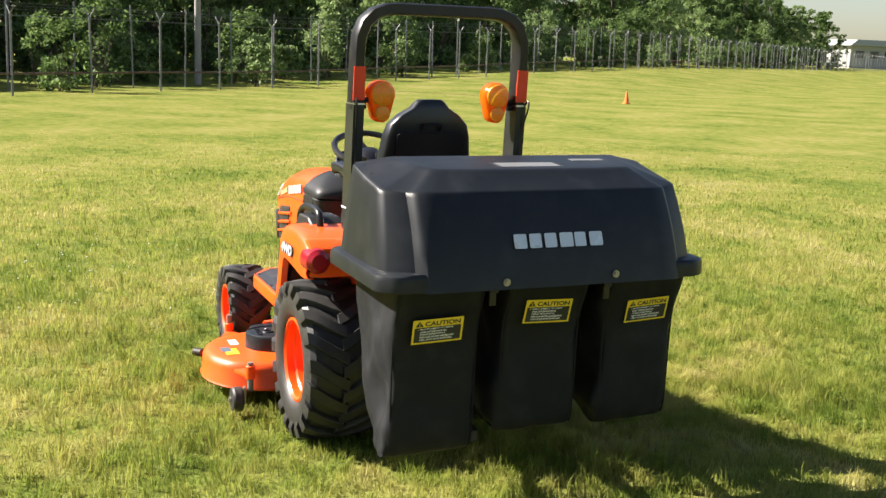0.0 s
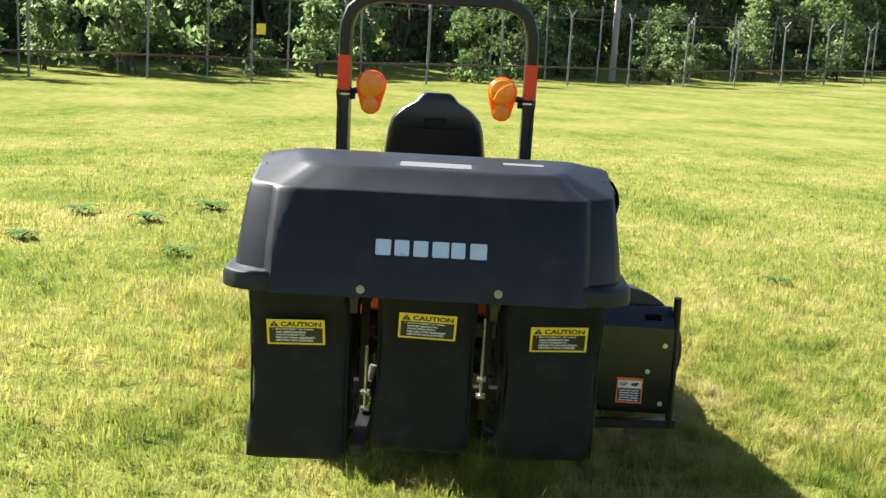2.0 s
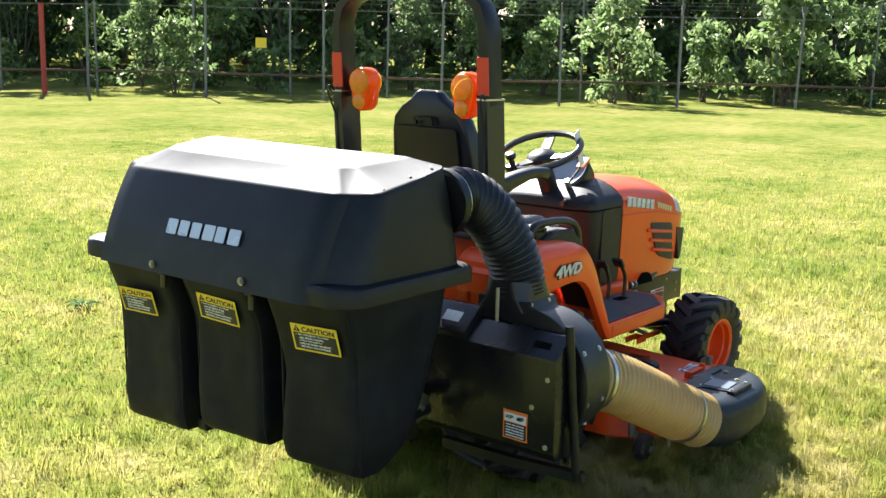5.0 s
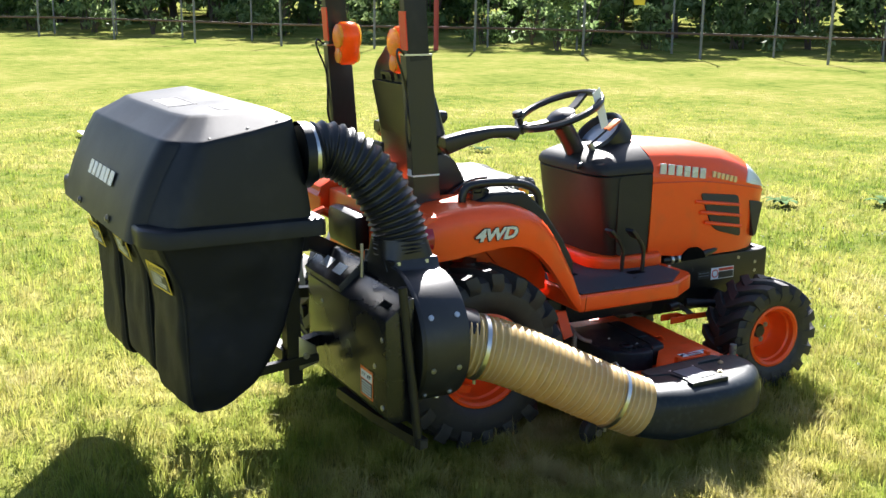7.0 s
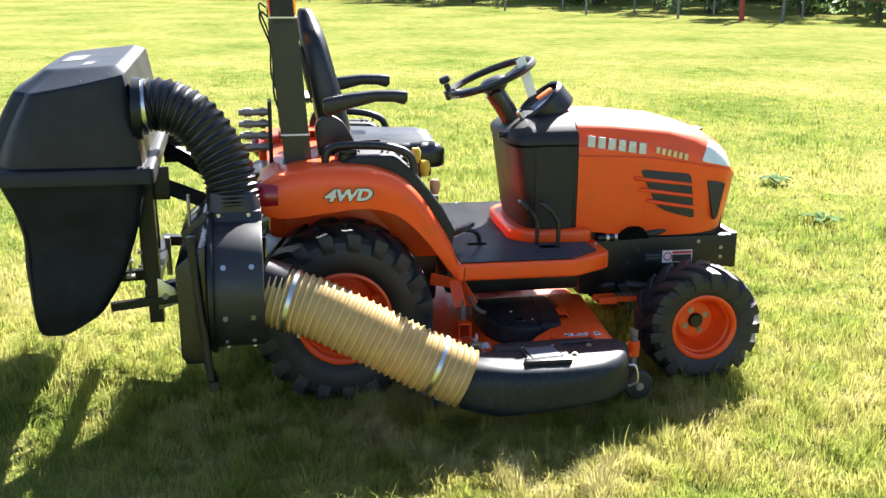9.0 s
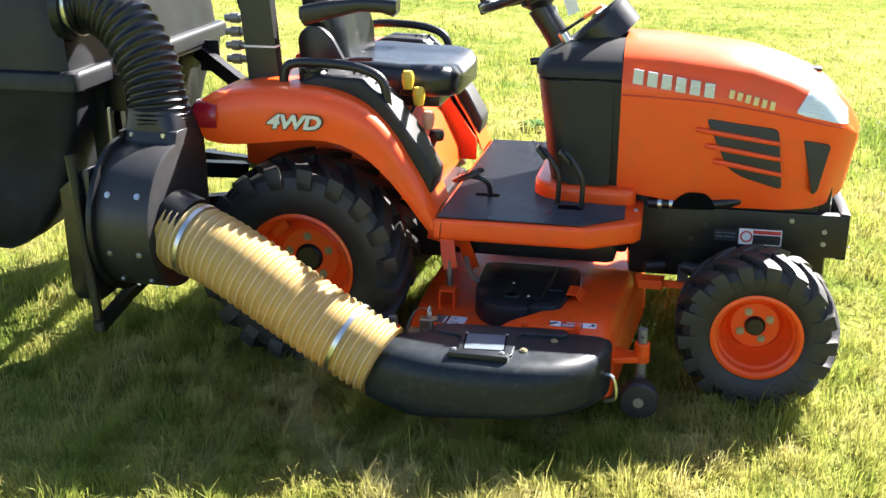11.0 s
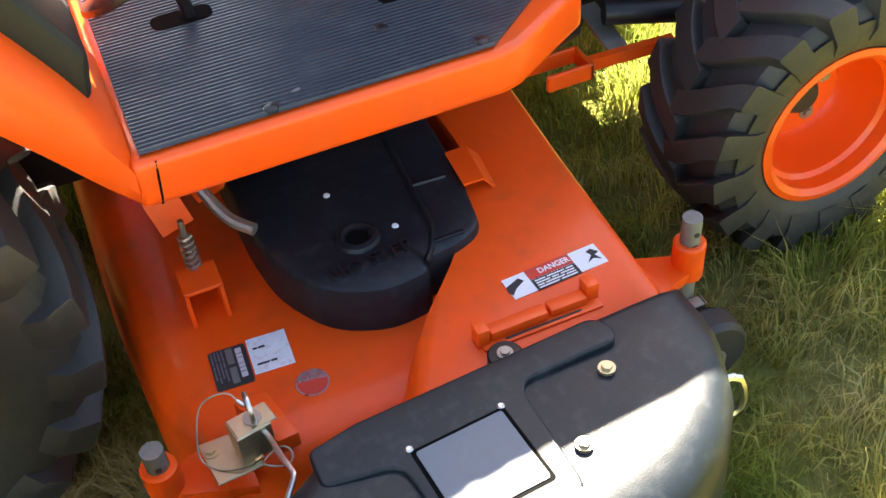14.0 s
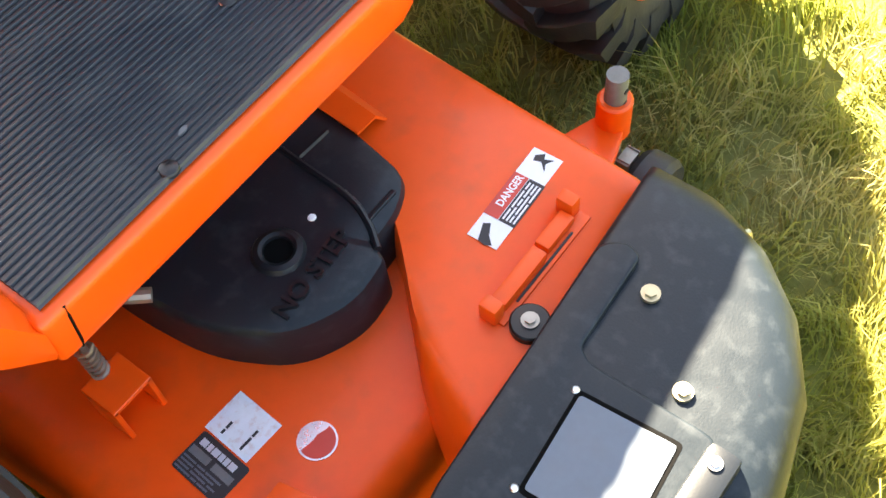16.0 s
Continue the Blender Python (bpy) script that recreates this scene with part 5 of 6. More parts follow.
# black border paints the shaded edge of the label's recess
part("recess_shade", plate(mm @ pose(0.661, -0.899, 0, 0, 0, 5), 0, 0, 0.116, 0.109, -0.001, 0.0014, 0.006), HOLE_SHADE, boot)
part("grey_label", plate(mm @ pose(0.661, -0.899, 0, 0, 0, 5), 0, 0, 0.106, 0.1, 0.0004, 0.0012, 0.004), GREY_PATCH, boot, "plain grey label")
hb = part("lift_block", rbox((0.575, -1.0, 0.285), (0.74, -0.966, 0.312), 0.008), PLASTIC, boot, "black bar across the boot")
for x in (0.59, 0.72):
    bolt((x, -0.98, 0.312), (0, 0, 1), 0.005, STEEL, hb)
for x, y in ((0.843, -0.84), (0.77, -0.92)):
    bolt((x, y, 0.2975), (0, 0, 1), 0.0068, YELLOW_ZINC, boot)
for x, y, z in ((0.712, -0.838, 0.3035), (0.6, -0.846, 0.3035)):
    part("rivet", lathe([(0.0, 0.001), (0.0015, 0.0015), (0.003, 0.0016), (0.0045, 0.0)], (x, y, z), 10, "z"), STEEL, boot)
part("boot_clip", tube([(0.99, -0.86, 0.14), (1.02, -0.87, 0.16), (1.01, -0.87, 0.22), (0.98, -0.86, 0.22)], 0.005, 6, smooth_n=10), STEEL, boot)

# ---- blower with its hoses ----
blower = thing("grass_blower", (-0.4, -0.7, 0), "black steel blower with black and amber hoses at the tractor's rear", "blower")
VC, VR = Vector((0, -0.735, 0.553)), 0.213
ARC = [radians(a) for a in range(90, 345, 6)]


def scroll(grow, x0, x1, bev):
    """The housing's outline, a drum that runs up into its outlet, between two planes."""
    pts = [(VC.y + (VR + grow) * math.cos(a), VC.z + (VR + grow) * math.sin(a)) for a in ARC]
    return prism(pts + [(-0.53, 0.6), (-0.535, 0.80), (-0.72 - grow, 0.80)], x0, x1, "x", bev, 2)


drum = part("volute", scroll(0.0, -0.452, -0.287, 0.008), DRUM_STEEL, blower, "satin black steel blower housing", 30)
part("volute_flange", scroll(0.02, -0.466, -0.449, 0.003), BLACK_STEEL, drum)
for a in (150, 196, 228, 255):
    for x in (-0.415, -0.325):
        n = Vector((0, math.cos(radians(a)), math.sin(radians(a))))
        bolt(VC + Vector((x, 0, 0)) + n * (VR + 0.001), n, 0.006, STEEL, drum)
belt = part("belt_cover", prism([(-0.545, 0.335), (-0.562, 0.36), (-0.566, 0.665), (-0.49, 0.728), (-0.47, 0.728), (-0.47, 0.335)], -0.915, -0.27, "y", 0.004, 2), GLOSS_BLACK, blower, "glossy black sheet steel belt cover", 25)
part("upper_cover", prism([(-0.56, 0.66), (-0.57, 0.69), (-0.488, 0.764), (-0.465, 0.764), (-0.465, 0.66)], -0.56, -0.25, "y", 0.004, 2), GLOSS_BLACK, belt, "glossy black raised cover", 25)
# thin black box painted on the slope as a slot's dark inside
part("cover_slot_shade", rbox((-0.012, -0.03, 0), (0.012, 0.03, 0.0015), 0, 1, pose(-0.53, -0.84, 0.6965, 0, -39.6, 0)), HOLE_SHADE, belt)
for y in (-0.37, -0.48):
    part("cover_sticker", rbox((-0.02, -0.035, 0), (0.02, 0.035, 0.001), 0, 1, pose(-0.53, y, 0.7275, 0, -42, 0)), WORN_WHITE, belt, "small pale sticker")
for y, z in ((-0.885, 0.6), (-0.885, 0.38), (-0.83, 0.5), (-0.4, 0.6)):
    bolt((-0.563, y, z), (-1, 0, 0), 0.006, STEEL, belt)
mm = plane_frame((-0.5645, -0.77, 0.425), (0, -1, 0), (-0.013, 0, 1))
sk_ = part("warning_sticker", plate(mm, 0, 0, 0.094, 0.096, 0, 0.0006), ORANGE_INK, belt, "orange and black warning sticker")
part("sticker_field", plate(mm, 0, -0.018, 0.084, 0.05, 0.0006), INK_AND_SHADE, sk_)
part("sticker_field", plate(mm, 0, 0.024, 0.084, 0.028, 0.0006), WHITE, sk_)
for k in range(5):
    bars(mm, -0.036, 0.034, 0.0 - 0.0092 * k, 0.004, 0.0012, WORN_WHITE, sk_, ((4, 3, 5), (6, 2, 3), (3, 5, 2), (5, 4), (4, 4, 3))[k])
for cx_ in (-0.022, 0.02):
    bm = prism([(cx_ - 0.016, 0.02), (cx_, 0.016), (cx_ + 0.016, 0.026), (cx_ + 0.01, 0.032), (cx_ - 0.012, 0.03)], 0.0006, 0.0012, "z", 0)
    bm.transform(mm)
    part("pictogram", bm, INK_AND_SHADE, sk_)
part("guard_tube", cyl((-0.515, -0.925, 0.77), (-0.468, -0.945, 0.262), 0.014, 12), BLACK_STEEL, blower, "black guard tube")
part("skid_tube", tube([(-0.46, -0.965, 0.272), (-0.5, -0.7, 0.275), (-0.52, -0.45, 0.28)], 0.01, 4, flat=(0.032, 0.032)), BLACK_STEEL, blower)
# black end face paints the dark inside of the tube
part("skid_bore_shade", rbox((-0.472, -0.968, 0.26), (-0.448, -0.964, 0.284), 0), INK_AND_SHADE, blower)
part("mount_arm", tube([(-0.5, -0.4, 0.6), (-0.3, -0.2, 0.55)], 0.01, 4, flat=(0.05, 0.05)), BLACK_STEEL, blower)
part("mount_arm", tube([(-0.4, -0.4, 0.34), (-0.25, -0.15, 0.36)], 0.01, 4, flat=(0.06, 0.05)), BLACK_STEEL, blower)
part("neck", loft([[(x, y, z) for x, y in pts] for z, pts in ((0.765, rounded([(-0.47, -0.72), (-0.29, -0.72), (-0.29, -0.54), (-0.47, -0.54)], 0.01, 5)), (0.81, rounded([(-0.47, -0.72), (-0.29, -0.72), (-0.29, -0.54), (-0.47, -0.54)], 0.06, 5)), (0.86, rounded([(-0.47, -0.715), (-0.3, -0.715), (-0.3, -0.545), (-0.47, -0.545)], 0.08, 5)))]), SATIN, blower, "black outlet neck")
for x in (-0.43, -0.33):
    bolt((x, -0.7225, 0.785), (0, -1, 0), 0.006, STEEL, blower)
part("neck_rod", cyl((-0.53, -0.66, 0.74), (-0.53, -0.66, 0.85), 0.006, 8), DULL_STEEL, blower)


def ribbed(pts, r, depth, ribs, seg=22, per=8):
    n = ribs * per + 1
    return tube(pts, lambda t: r + depth * (0.5 + 0.5 * math.cos(2 * math.pi * t * ribs)) ** 1.6, seg, True, None, n)


part("black_hose", ribbed([(-0.685, -0.55, 1.13), (-0.6, -0.555, 1.142), (-0.5, -0.575, 1.09), (-0.42, -0.605, 0.98), (-0.385, -0.628, 0.88), (-0.38, -0.635, 0.81)], 0.083, 0.009, 24), HOSE_BLACK, blower, "black corrugated hose")
part("hose_clamp", tube([(-0.665, -0.55, 1.135), (-0.651, -0.5504, 1.1361)], 0.094, 26), STEEL, blower, "steel hose clamp")
HP = [(-0.275, -0.808, 0.53), (-0.12, -0.843, 0.484), (0.06, -0.881, 0.397), (0.22, -0.915, 0.315), (0.38, -0.942, 0.24)]
tan = part("amber_hose", ribbed(HP, 0.099, 0.0075, 31, 30, 8), HOSE_TAN, blower, "translucent amber corrugated hose", 60)
line = curve_through(HP, 32)
for i in range(1, 31):
    p, d = line[i], (line[min(i + 1, 31)] - line[i - 1]).normalized()
    part("hose_rib", tube([p - d * 0.0018, p + d * 0.0018], 0.1072, 30, False), HOSE_WIRE, tan)
for k in (4, 26):
    p, d = line[k], (line[k + 1] - line[k]).normalized()
    part("hose_clamp", tube([p - d * 0.007, p + d * 0.007], 0.1095, 30), STEEL, tan, "steel hose clamp")
    part("clamp_screw", cyl(p + Vector((0.02, 0.05, -0.1)), p + Vector((0.02, 0.05, -0.15)), 0.006, 8), STEEL, tan)
part("inlet", cyl((-0.29, -0.795, 0.556), (-0.22, -0.812, 0.535), 0.097, 28), BLACK_STEEL, blower)

# ---- grass catcher ----
catcher = thing("grass_catcher", (-0.95, -0.03, 0), "black three-bag grass catcher hung behind the tractor", "grass catcher")
CY = -0.027
# the lid hangs slightly askew: its rear edge runs back towards the tractor's other side
ASKEW = -0.028
# from the middle of the rear panel round to the middle of the front: foot (x, y), upper edge (x, y, z) and top plateau (x, y)
LID_LINE = [
    ((-1.24, 0.0), (-1.122, 0.0, 1.188), (-1.03, 0.0)),
    ((-1.24, 0.3), (-1.122, 0.3, 1.188), (-1.03, 0.25)),
    ((-1.238, 0.465), (-1.112, 0.46, 1.186), (-1.015, 0.37)),
    ((-1.222, 0.484), (-1.094, 0.48, 1.184), (-1.0, 0.385)),
    ((-1.198, 0.493), (-1.068, 0.49, 1.184), (-0.985, 0.39)),
    ((-1.155, 0.572), (-1.045, 0.55, 1.188), (-0.965, 0.405)),
    ((-1.125, 0.594), (-1.025, 0.566, 1.19), (-0.95, 0.41)),
    ((-0.9, 0.6), (-0.89, 0.572, 1.215), (-0.88, 0.425)),
    ((-0.72, 0.6), (-0.765, 0.572, 1.243), (-0.79, 0.45)),
    ((-0.69, 0.585), (-0.742, 0.555, 1.248), (-0.775, 0.445)),
    ((-0.682, 0.55), (-0.735, 0.525, 1.25), (-0.77, 0.43)),
    ((-0.68, 0.0), (-0.732, 0.0, 1.253), (-0.77, 0.0)),
]


def lid_top(x):
    return 1.25 + (x + 1.03) * 0.075


def lid_point(a, b, k):
    return tuple(p + (q - p) * k for p, q in zip(a, b))


def lid_around():
    """The same line, stepped finely, all the way round."""
    half = []
    for (f0, e0, p0), (f1, e1, p1) in zip(LID_LINE, LID_LINE[1:]):
        n = max(1, round(math.dist(f0, f1) / 0.06))
        half += [(lid_point(f0, f1, k / n), lid_point(e0, e1, k / n), lid_point(p0, p1, k / n)) for k in range(n)]
    half.append(LID_LINE[-1])
    other = [tuple((c[0], -c[1]) + tuple(c[2:]) for c in q) for q in half[-2:0:-1]]
    return half + other


def lid_rings():
    rings = []
    for f in (0.0, 0.2, 0.4, 0.6, 0.8, 0.95, 0.988):
        ring = []
        for (fx, fy), (ex, ey, ez), p in lid_around():
            k = 0.5 * f + 0.5 * f * f
            ring.append((fx + (ex - fx) * k, fy + (ey - fy) * k, 0.885 + (ez - 0.885) * f))
        rings.append(ring)
    for f in (0.02, 0.08, 0.4, 0.7, 0.88, 0.98):
        rings.append([(ex + (px - ex) * f, ey + (py - ey) * f, ez + (lid_top(px) - ez) * (f - 0.04 * math.sin(math.pi * f))) for c, (ex, ey, ez), (px, py) in lid_around()])
    for g in (0.94, 0.7, 0.35):
        rings.append([(-0.9 + (px + 0.9) * g, py * g, lid_top(-0.9 + (px + 0.9) * g)) for c, e, (px, py) in lid_around()])
    return [[(x + ASKEW * y, CY + y, z) for x, y, z in ring] for ring in rings]


lid = part("lid", loft(lid_rings()), LID_PLASTIC, catcher, "black moulded plastic lid", 38)
fl_out = [(-1.225, -0.47), (-1.225, -0.56), (-1.17, -0.622), (-0.655, -0.622), (-0.655, 0.622), (-1.17, 0.622), (-1.225, 0.56), (-1.225, 0.47)]
part("lid_rim", loft([[(x + ASKEW * y, CY + y, z) for x, y in rounded([(a + (-0.95 - a) * k, b * (1 - k)) for a, b in fl_out], 0.03, 4)] for z, k in ((0.885, 0.02), (0.888, 0.0), (0.925, 0.0), (0.938, 0.008), (0.944, 0.03))]), LID_PLASTIC, lid, "black plastic rim", 40)
for x, y, z in ((-1.2435, 0.168, 0.909), (-1.232, -0.242, 0.916)):
    bolt((x, y, z), (-1, 0, 0), 0.0085, DULL_STEEL, lid, "lid_bolt")
mm = plane_frame((-1.2015, CY - 0.008, 1.033), (-ASKEW, -1, 0), (0.385, 0, 1))
for k in range(6):
    w_ = (0.052, 0.05, 0.05, 0.056, 0.048, 0.056)[k]
    bm = prism(rounded([(-0.166 + k * 0.0565, -0.024), (-0.166 + k * 0.0565 + w_ - 0.006, -0.024), (-0.166 + k * 0.0565 + w_ - 0.006, 0.024), (-0.166 + k * 0.0565, 0.024)], 0.006), 0.001, 0.0025, "z", 0)
    bm.transform(mm)
    part("badge_block", bm, SILVER, lid, "plain silver badge block")
mm = plane_frame((-0.955, -0.03, lid_top(-0.955)), (0, -1, 0), (1, 0, 0.075))
# three black strips paint the groove's shade; nothing is cut into the lid
part("lid_groove_shade", merge(plate(mm, 0, 0.05, 0.25, 0.006, -0.003, 0.004), plate(mm, -0.1225, 0.005, 0.006, 0.096, -0.003, 0.004), plate(mm, 0.1225, 0.005, 0.006, 0.096, -0.003, 0.004)), INK_AND_SHADE, lid, "black strips painted for the shaded groove in the lid")
part("top_sticker", plate(mm, 0.0, 0.0, 0.225, 0.075, 0, 0.001), FADED_PRINT, lid, "faded grey sticker")
part("top_sticker", plate(plane_frame((-0.87, -0.31, lid_top(-0.87)), (0, -1, 0), (1, 0, 0.075)), 0, 0, 0.13, 0.035, 0, 0.001), FADED_PRINT, lid, "faded pink and white sticker")
for s in (-1, 1):
    for x, y, z in ((-1.0, 0.548, 1.2), (-0.88, 0.545, 1.226), (-0.785, 0.545, 1.25)):
        part("lid_rivet", lathe([(0.0, 0.003), (0.005, 0.0)], (x + ASKEW * s * y, CY + s * y, z), 8, "z"), INK_AND_SHADE, lid)
part("hose_flange", lathe([(0.105, 0.0), (0.105, 0.03), (0.092, 0.035), (0.09, 0.05)], (-0.7, -0.55, 1.13), 28, "x"), PLASTIC, lid)


def bag(yc, half, seed, tilt, label_x, label_at, label_turn, drop):
    prof = [(0.905, -1.185, -0.7), (0.86, -1.172, -0.705), (0.78, -1.138, -0.715), (0.715, -1.118, -0.735), (0.62, -1.115, -0.765), (0.54, -1.112, -0.8), (0.47, -1.11, -0.84), (0.41, -1.107, -0.89), (0.37, -1.1, -0.95), (0.35, -1.085, -0.99), (0.345, -1.065, -1.015)]
    fine = [curve_through([(a, b, 0) for a, b in pair], 31) for pair in ([(p[0], p[1]) for p in prof], [(p[0], p[2]) for p in prof])]
    prof = [(a.x if a.x > 0.8 else 0.8 - (0.8 - a.x) * drop, a.y, c.y) for a, c in zip(*fine)]
    rings = []
    N = 14
    for z, x0, x1 in prof:
        hw = half * (1.0 if z > 0.8 else 0.97 + 0.03 * math.sin(z * 14 + seed)) - (0.0 if z > 0.4 else 0.012 * min(1.0, (0.41 - z) / 0.06))
        cs = [(x0, yc - hw), (x1, yc - hw), (x1, yc + hw), (x0, yc + hw)]
        ring = []
        for i in range(4):
            a, b = Vector(cs[i]), Vector(cs[(i + 1) % 4])
            side = 1.0 if i == 0 else 2.0 if i == 2 else 0.75
            for k in range(N):
                p = a.lerp(b, k / N)
                n2 = Vector((p.x - (x0 + x1) / 2, p.y - yc)).normalized()
                wob = noise.noise(Vector((p.x * 6 + seed, p.y * 7, z * 5))) * 0.015 + noise.noise(Vector((p.x * 15 + seed, p.y * 15 + z * 6, z * 9))) * 0.009 + noise.noise(Vector((p.x * 34 + z * 20 + seed, p.y * 36, z * 16))) * 0.003
                corner = 0.012 if k == 0 else 0.0
                amt = (0.25 + 0.75 * float(smooth01(0.9, 0.78, z))) * (side if min(k, N - k) > 1 else 0.6)
                p = p + n2 * (wob * amt - corner)
                ring.append((p.x + tilt * (p.y - yc) + ASKEW * (yc - CY), p.y, z))
        rings.append(ring)
    b = part("bag", loft(rings), FABRIC, catcher, "black fabric bag with a yellow caution label", 60)
    for s in (-1, 1):
        part("seam", tube([(x0 + 0.012 + tilt * (s * half) + ASKEW * (yc - CY), yc + s * (half - 0.008), z) for z, x0, x1 in prof[2:-3:3]], 0.004, 6, smooth_n=18), FABRIC, b)
    z0 = label_at[1]
    m2 = plane_frame((label_x, label_at[0], z0), (-tilt, -1, math.sin(label_turn)), (-0.27, 0, 1))
    pl = part("caution_label", plate(m2, 0, 0, 0.178, 0.088, 0, 0.0012, 0.003), YELLOW, b, "yellow caution label with black print")
    part("label_field", plate(m2, 0, -0.011, 0.164, 0.054, 0.0012), INK_AND_SHADE, pl)
    words("CAUTION", m2, 0.016, 0.0285, 0.0165, 0.0012, 0.0006, INK_AND_SHADE, pl, "lettering", 0.125, 0.0, 0.035)
    tri = prism([(-0.08, 0.02), (-0.052, 0.02), (-0.066, 0.04)], 0.0012, 0.0018, "z", 0)
    tri.transform(m2)
    tri = part("warning_triangle", tri, INK_AND_SHADE, pl)
    part("exclamation_mark", merge(plate(m2, -0.066, 0.03, 0.0022, 0.0075, 0.0018), plate(m2, -0.066, 0.0238, 0.0024, 0.0022, 0.0018)), YELLOW, tri)
    for k, (text, wide) in enumerate((("BAG IS SUBJECT TO WEAR", 0.116), ("AND DETERIORATION.", 0.094), ("CHECK FREQUENTLY.", 0.09), ("REPLACE WHEN NECESSARY.", 0.122), ("USE ONLY BAG SUPPLIED.", 0.116))):
        words(text, m2, -0.062 + wide / 2, 0.0095 - 0.0096 * k, 0.0062, 0.0018, 0.0003, WHITE, pl, "lettering", wide, 0.0, 0.03)
    part("label_dot", plate(m2, -0.07, 0.0095, 0.003, 0.003, 0.0018), YELLOW, pl)
    return b


bag(0.36, 0.157, 3, -0.03, -1.158, (0.368, 0.742), 0.03, 1.1)
bag(-0.033, 0.155, 8, -0.04, -1.15, (-0.035, 0.781), -0.03, 1.0)
bag(-0.428, 0.155, 15, -0.08, -1.124, (-0.4425, 0.757), 0.03, 1.02)
for y in (0.19, -0.235):
    part("frame_post", tube([(-0.74, y, 0.9), (-0.72, y, 0.34)], 0.01, 4, flat=(0.03, 0.028)), BLACK_STEEL, catcher, "black square frame post")
    part("bag_rail", tube([(-1.2, y, 0.88), (-0.68, y, 0.88)], 0.01, 4, flat=(0.03, 0.03)), BLACK_STEEL, catcher)
    part("latch_strap", rbox((-1.19, y - 0.012, 0.82), (-1.18, y + 0.012, 0.9), 0.003), SATIN, catcher)
part("drop_post", tube([(-0.695, -0.42, 0.9), (-0.68, -0.42, 0.33)], 0.01, 4, flat=(0.05, 0.05)), BLACK_STEEL, catcher, "black square frame post")
for y in (-0.4, 0.35):
    part("mount_beam", tube([(-0.7, y, 0.86), (-0.36, y * 0.6, 0.68)], 0.01, 4, flat=(0.035, 0.055)), BLACK_STEEL, catcher, "black mounting beam")
    part("mount_beam", tube([(-0.7, y, 0.44), (-0.25, y * 0.5, 0.46)], 0.01, 4, flat=(0.04, 0.04)), BLACK_STEEL, catcher)
    part("gusset", rbox((-0.69, y - 0.006, 0.78), (-0.61, y + 0.006, 0.9), 0.003), BLACK_STEEL, catcher)
part("cross_tube", tube([(-0.7, -0.42, 0.43), (-0.7, 0.42, 0.43)], 0.01, 4, flat=(0.04, 0.04)), BLACK_STEEL, catcher)
part("cross_tube", tube([(-0.69, -0.55, 0.89), (-0.69, 0.5, 0.89)], 0.01, 4, flat=(0.04, 0.04)), BLACK_STEEL, catcher)
br = part("zinc_bracket", prism([(-0.67, 0.38), (-0.6, 0.4), (-0.61, 0.46), (-0.67, 0.5)], -0.452, -0.446, "y", 0.002), STEEL, catcher, "bright zinc bracket")
bolt((-0.645, -0.452, 0.43), (0, -1, 0), 0.008, DULL_STEEL, br)
part("support_bar", tube([(-0.84, -0.44, 0.395), (-0.6, -0.44, 0.42)], 0.01, 4, flat=(0.025, 0.03)), BLACK_STEEL, catcher)
part("tie_rod", cyl((-0.68, 0.19, 0.33), (-0.68, 0.16, 0.5), 0.012, 10), DULL_STEEL, catcher)
part("stand_foot", tube([(-0.72, 0.172, 0.345), (-1.05, 0.181, 0.325)], 0.01, 4, flat=(0.042, 0.042)), BLACK_STEEL, catcher, "black square stand tube")
# tube end blackened for its shaded inside
part("foot_bore_shade", rbox((-1.0525, 0.166, 0.31), (-1.049, 0.196, 0.34), 0), INK_AND_SHADE, catcher)
for y, z0, z1 in ((0.176, 0.37, 0.6), (-0.222, 0.44, 0.72)):
    part("latch_rod", cyl((-0.79, y, z0), (-0.785, y, z1), 0.0055, 10), STEEL, catcher, "bright steel rod between the bags")
    for z in (z0, z0 + 0.06):
        part("rod_clip", rbox((-0.805, y - 0.016, z), (-0.775, y + 0.016, z + 0.012), 0.002), STEEL, catcher)


# ---- ground ----
FN, FU = Vector((0.78, 0.626)), Vector((0.626, -0.78))


def ground_z(x, y):
    d, u = x * FN.x + y * FN.y, x * FU.x + y * FU.y
    z = 0.95 * smooth01(20, 80, u) * smooth01(10, 24, d)
    z = z + 0.25 * smooth01(26, 40, d)
    r = np.hypot(x - 0.2, y)
    return z + 0.05 * np.sin(x * 0.31 + 1.3) * np.sin(y * 0.27) * smooth01(4, 12, r)


def spaced(n, near, far):
    t = np.linspace(-1, 1, n)
    return np.sign(t) * (near * np.abs(t) + (far - near) * np.abs(t) ** 6)


gx, gy = np.meshgrid(spaced(181, 60, 900), spaced(181, 60, 900), indexing="ij")
gv = np.stack([gx, gy, ground_z(gx, gy)], -1).reshape(-1, 3)
n = 181
idx = np.arange(n * n).reshape(n, n)
gf = np.stack([idx[:-1, :-1], idx[1:, :-1], idx[1:, 1:], idx[:-1, 1:]], -1).reshape(-1, 4)
me = bpy.data.meshes.new("ground")
me.from_pydata(gv.tolist(), [], gf.tolist())
for p in me.polygons:
    p.use_smooth = True
TURF = leafy("turf", [(0.48, (0.066, 0.098, 0.02)), (0.6, (0.108, 0.135, 0.03)), (0.68, (0.14, 0.156, 0.038)), (0.77, (0.17, 0.172, 0.048)), (0.88, (0.21, 0.195, 0.07))], 0.0, 0.5, 0.9, PATCHY, 0.362)
nd, ln = TURF.node_tree.nodes, TURF.node_tree.links
